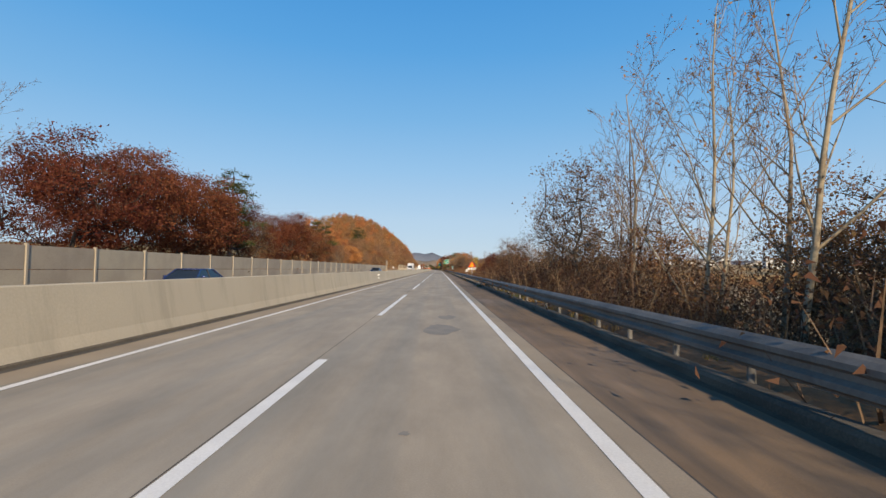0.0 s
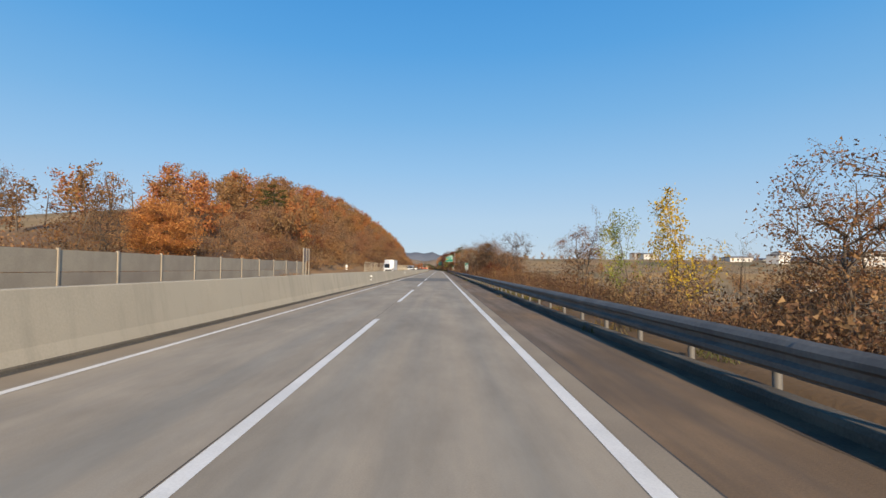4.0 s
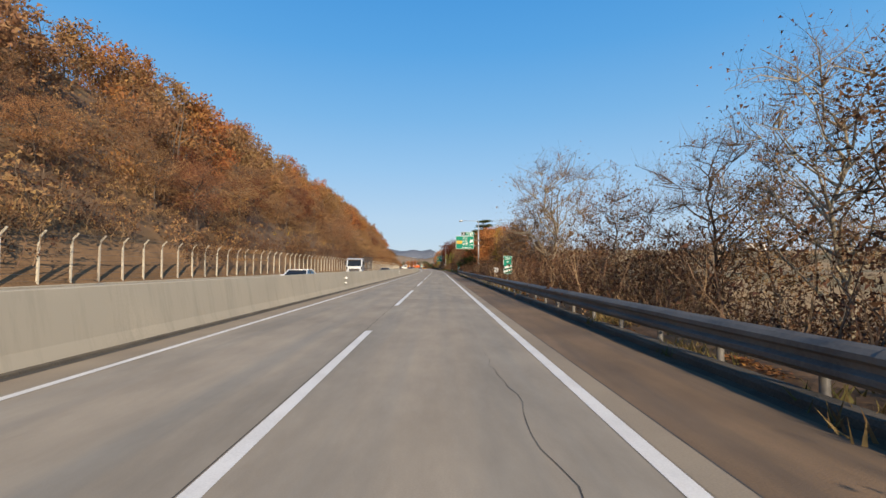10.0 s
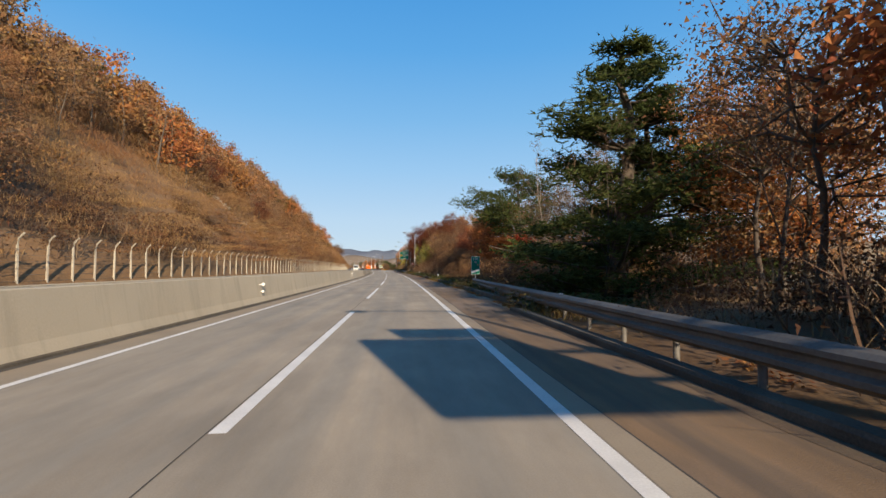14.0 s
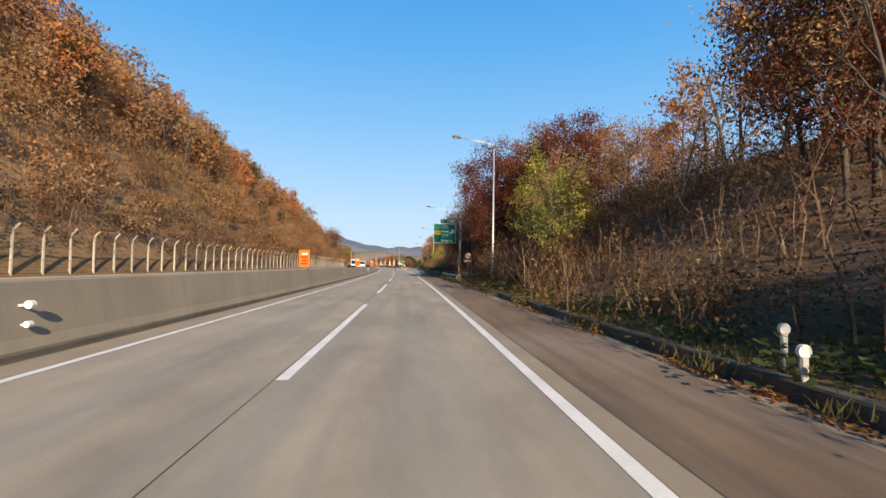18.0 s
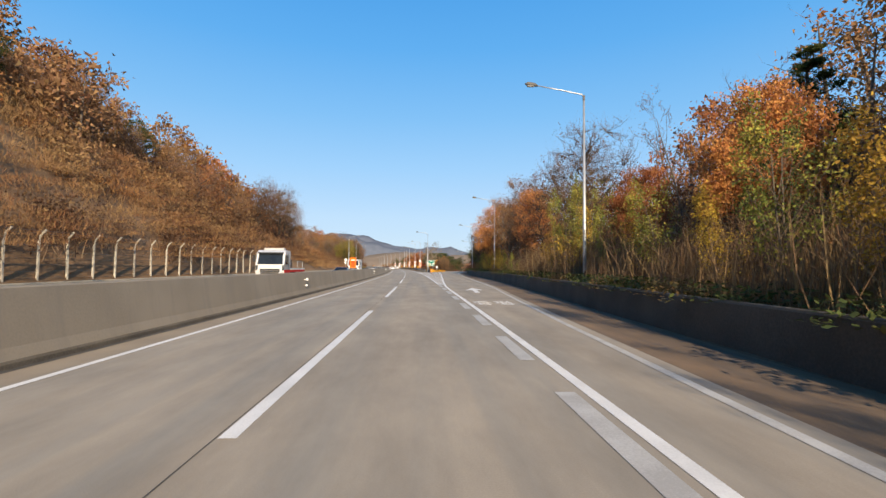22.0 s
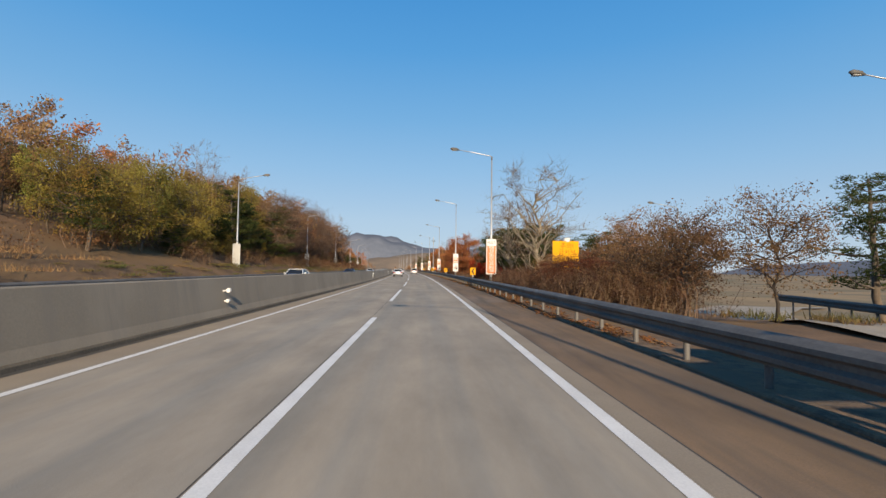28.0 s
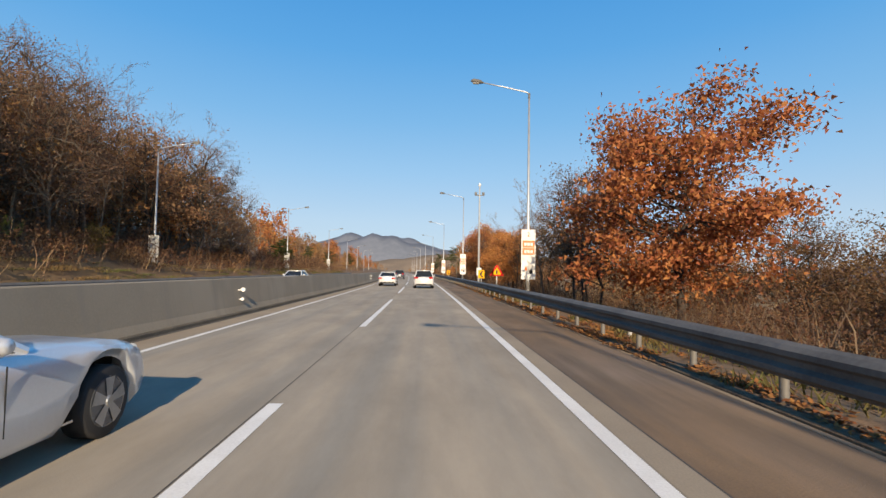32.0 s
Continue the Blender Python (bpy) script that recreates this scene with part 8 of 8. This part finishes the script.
SEDAN = [(0, 0.86), (0.12, 0.98), (0.9, 1.0), (1.3, 0.98), (3.1, 0.94), (3.5, 0.92), (4.2, 0.86), (4.55, 0.74), (4.7, 0.58)]
SUV = [(0, 0.9), (0.1, 1.0), (0.4, 1.05), (2.8, 1.03), (3.3, 1.02), (4.1, 0.96), (4.4, 0.82), (4.5, 0.62)]


def oncoming(s, x):
    return beside(s, x) @ Matrix.Rotation(math.pi, 4, "Z")


car("silver_sedan", "silver four-door sedan with dark glass and alloy wheels", SILVER, beside(771.16, -3.86), SEDAN, wheels=(0.92, 3.9), glass=(0.5, 3.05), roof=(1.2, 2.25), top=1.43)
car("white_suv", "white sport utility car driving in the lane ahead", PEARL, beside(813, 0.1), SUV, 4.5, 1.85, (0.85, 3.55), 1.0, (0.25, 3.3), (0.7, 2.5), 1.64, r=0.35, rear_lamp=0.95)
car("white_sedan", "white sedan driving in the fast lane ahead", PEARL, beside(818, -3.5), SEDAN)
car("dark_suv", "dark grey sport utility car further ahead in the fast lane", GRAPHITE, beside(858, -3.5), SUV, 4.5, 1.85, (0.85, 3.55), 1.0, (0.25, 3.3), (0.7, 2.5), 1.64, r=0.35, rear_lamp=0.95)
for s, x, mat, nm, lab in ((27, -12.6, NAVY, "navy_sedan", "navy sedan in the opposite lane"), (330.5, -10.0, NAVY, "navy_sedan", "navy sedan in the opposite lane"), (525.5, -9.6, NAVY, "navy_sedan", "navy sedan in the opposite lane"), (646, -12.4, PEARL, "white_sedan", "white sedan in the opposite lane"), (690, -9.4, PEARL, "white_sedan", "white sedan in the opposite lane"), (729, -12.2, PEARL, "white_sedan", "white sedan in the opposite lane"), (766, -12, NAVY, "navy_sedan", "navy sedan in the opposite lane"), (274, -9.6, PEARL, "white_sedan", "white sedan in the opposite lane"), (600, -9.5, NAVY, "navy_sedan", "navy sedan in the opposite lane"), (820, -12.4, PEARL, "white_sedan", "white sedan in the opposite lane")):
    car(nm, lab, mat, oncoming(s, x), SEDAN)
car("dark_blue_suv", "dark blue sport utility car with a white roof", NAVY, oncoming(97, -12.4), SUV, 4.5, 1.85, (0.85, 3.55), 1.0, (0.25, 3.3), (0.7, 2.5), 1.64, r=0.35, rear_lamp=0.95)


def truck(name, label, s, x, body_len, tall, body, tilt=0.0, z0=1.1, cab_paint=None):
    """An oncoming lorry: cab, load, chassis and wheels, with its nose to +y before it is turned."""
    t = thing(name, label, "truck", "", "", oncoming(s, x))
    L = body_len
    cab_paint = cab_paint or PEARL
    part("chassis", Geo().slab(-0.45, 0.3, 0.6, 0.45, L + 1.6, 0.95, 0.05), BLACK, t)
    c0 = L + 0.25
    cab = [(c0, 0.75), (c0 + 2.0, 0.55), (c0 + 2.15, 1.1), (c0 + 2.1, 1.65), (c0 + 1.7, 2.75), (c0 + 1.3, 2.95), (c0, 2.95)]
    n = len(cab)
    vs = [(sx * 1.22, y, z) for sx in (-1, 1) for y, z in cab]
    part("cab", Geo().add(vs, [tuple(range(n)), tuple(reversed(range(n, 2 * n)))] + [(i, n + i, n + (i + 1) % n, (i + 1) % n) for i in range(n)]), cab_paint, t)
    part("windscreen", Geo().add([(-1.08, c0 + 2.115, 1.7), (1.08, c0 + 2.115, 1.7), (1.02, c0 + 1.76, 2.66), (-1.02, c0 + 1.76, 2.66)], [(0, 1, 2, 3)]), GLASS, t)
    part("grille", Geo().slab(-0.85, c0 + 2.05, 0.75, 0.85, c0 + 2.17, 1.3, 0.03), BLACK, t)
    part("bumper", Geo().slab(-1.2, c0 + 1.85, 0.4, 1.2, c0 + 2.2, 0.72, 0.05), WHITE_METAL, t)
    for sd in (-1, 1):
        part("side_window", Geo().slab(sd * 1.225 - 0.01, c0 + 0.8, 1.7, sd * 1.225 + 0.01, c0 + 1.75, 2.5, 0.01), GLASS, t)
        part("mirror", Geo().slab(sd * 1.4 - 0.1, c0 + 1.85, 1.9, sd * 1.4 + 0.1, c0 + 1.95, 2.5, 0.03), BLACK, t)
        part("door_seam", Geo().slab(sd * 1.222 - 0.006, c0 + 0.66, 0.75, sd * 1.222 + 0.006, c0 + 0.69, 2.75, 0.002), BLACK, t)
        part("step", Geo().slab(sd * 1.16 - 0.08, c0 + 1.1, 0.45, sd * 1.16 + 0.08, c0 + 1.7, 0.75, 0.02), BLACK, t)
        part("corner_panel", Geo().slab(sd * 1.13 - 0.1, c0 + 2.02, 1.15, sd * 1.13 + 0.1, c0 + 2.16, 1.62, 0.04), GRAPHITE, t)
        part("headlamp", Geo().slab(sd * 0.95 - 0.17, c0 + 2.15, 0.8, sd * 0.95 + 0.17, c0 + 2.21, 1.02, 0.02), HEADLAMP, t)
        for y in (0.9, 2.0, c0 + 1.2):
            wheel(t, sd * 1.05, y, 0.48, 0.28, sd)
    part("sun_visor", Geo().slab(-1.1, c0 + 1.7, 2.66, 1.1, c0 + 2.0, 2.76, 0.04), GRAPHITE if body != "carrier" else CHROME, t)
    for z in (0.84, 0.98, 1.12):
        part("grille_bar", Geo().slab(-0.8, c0 + 2.16, z, 0.8, c0 + 2.19, z + 0.04, 0.005), CHROME, t)
    part("wiper", Geo().tube([(-0.5, c0 + 2.135, 1.7), (0.1, c0 + 2.0, 2.1)], 0.012, 4), BLACK, t)
    if body == "box":
        part("cargo_box", Geo().slab(-1.24, 0, z0, 1.24, L, tall, 0.04), WHITE_METAL, t)
        for z in (z0 + 0.02, tall - 0.12):
            part("rail", Geo().slab(-1.26, 0.02, z, 1.26, L - 0.02, z + 0.1, 0.01), GREY_SIGN, t)
        part("wind_deflector", Geo().add([(-1.1, c0 + 1.3, 2.95), (1.1, c0 + 1.3, 2.95), (1.1, c0, tall - 0.1), (-1.1, c0, tall - 0.1), (-1.1, c0, 2.95), (1.1, c0, 2.95)], [(0, 1, 2, 3), (0, 3, 4), (1, 5, 2), (3, 2, 5, 4)]), PEARL, t)
    elif body == "carrier":
        for z in (1.2, 2.6):
            part("deck", Geo().slab(-1.2, 0, z, 1.2, L, z + 0.12, 0.03), GRAPHITE, t)
        for k in range(6):
            for sd in (-1, 1):
                part("upright", Geo().slab(sd * 1.2 - 0.06, 0.1 + (L - 0.3) * k / 5, 1.2, sd * 1.2 + 0.06, 0.26 + (L - 0.3) * k / 5, 3.3, 0.02), GRAPHITE, t)
        part("top_rail", Geo().slab(-1.22, 0, 3.2, -1.1, L, 3.3, 0.02), GRAPHITE, t)
        part("top_rail", Geo().slab(1.1, 0, 3.2, 1.22, L, 3.3, 0.02), GRAPHITE, t)
    else:
        part("cab_stripe", Geo().slab(-1.235, c0 + 0.05, 0.95, 1.235, c0 + 2.1, 1.22, 0.02), RED_SIGN, t)
        part("roof_bar", Geo().slab(-0.9, c0 + 0.5, 2.97, 0.9, c0 + 0.9, 3.16, 0.05), LAMP_STEEL, t)
        part("covered_load", Geo().slab(-0.9, L - 1.9, 1.3, 0.9, L - 0.3, 2.15, 0.2), NAVY, t)
        for sd in (-1, 1):
            part("stake", Geo().tube([(sd * 1.1, 0.5, 1.3), (sd * 1.1, 0.5, 2.0)], 0.03, 6), LAMP_STEEL, t)
            part("stake", Geo().tube([(sd * 1.1, 2.6, 1.3), (sd * 1.1, 2.6, 2.0)], 0.03, 6), LAMP_STEEL, t)
            part("side_rail", Geo().tube([(sd * 1.1, 0.5, 1.98), (sd * 1.1, 2.6, 1.98)], 0.025, 6), LAMP_STEEL, t)
        part("flat_bed", Geo().slab(-1.2, 0, 1.0, 1.2, L, 1.2, 0.04), RED_SIGN, t)
        part("bed_edge", Geo().slab(-1.22, 0, 1.2, 1.22, L, 1.32, 0.02), WHITE_METAL, t)
    return t


truck("box_truck", "white lorry with a long white cargo box", 231, -13.2, 10.0, 3.9, "box")
truck("car_carrier", "silver-cabbed car carrier with an empty dark steel deck", 325, -13.2, 9.0, 3.3, "carrier", cab_paint=SILVER)
truck("flatbed_truck", "white-cabbed flatbed lorry with a red bed", 587, -13.0, 5.5, 2.0, "flat")
truck("delivery_truck", "small white delivery truck with a box body", 646, -12.8, 4.2, 3.0, "box", z0=0.9)
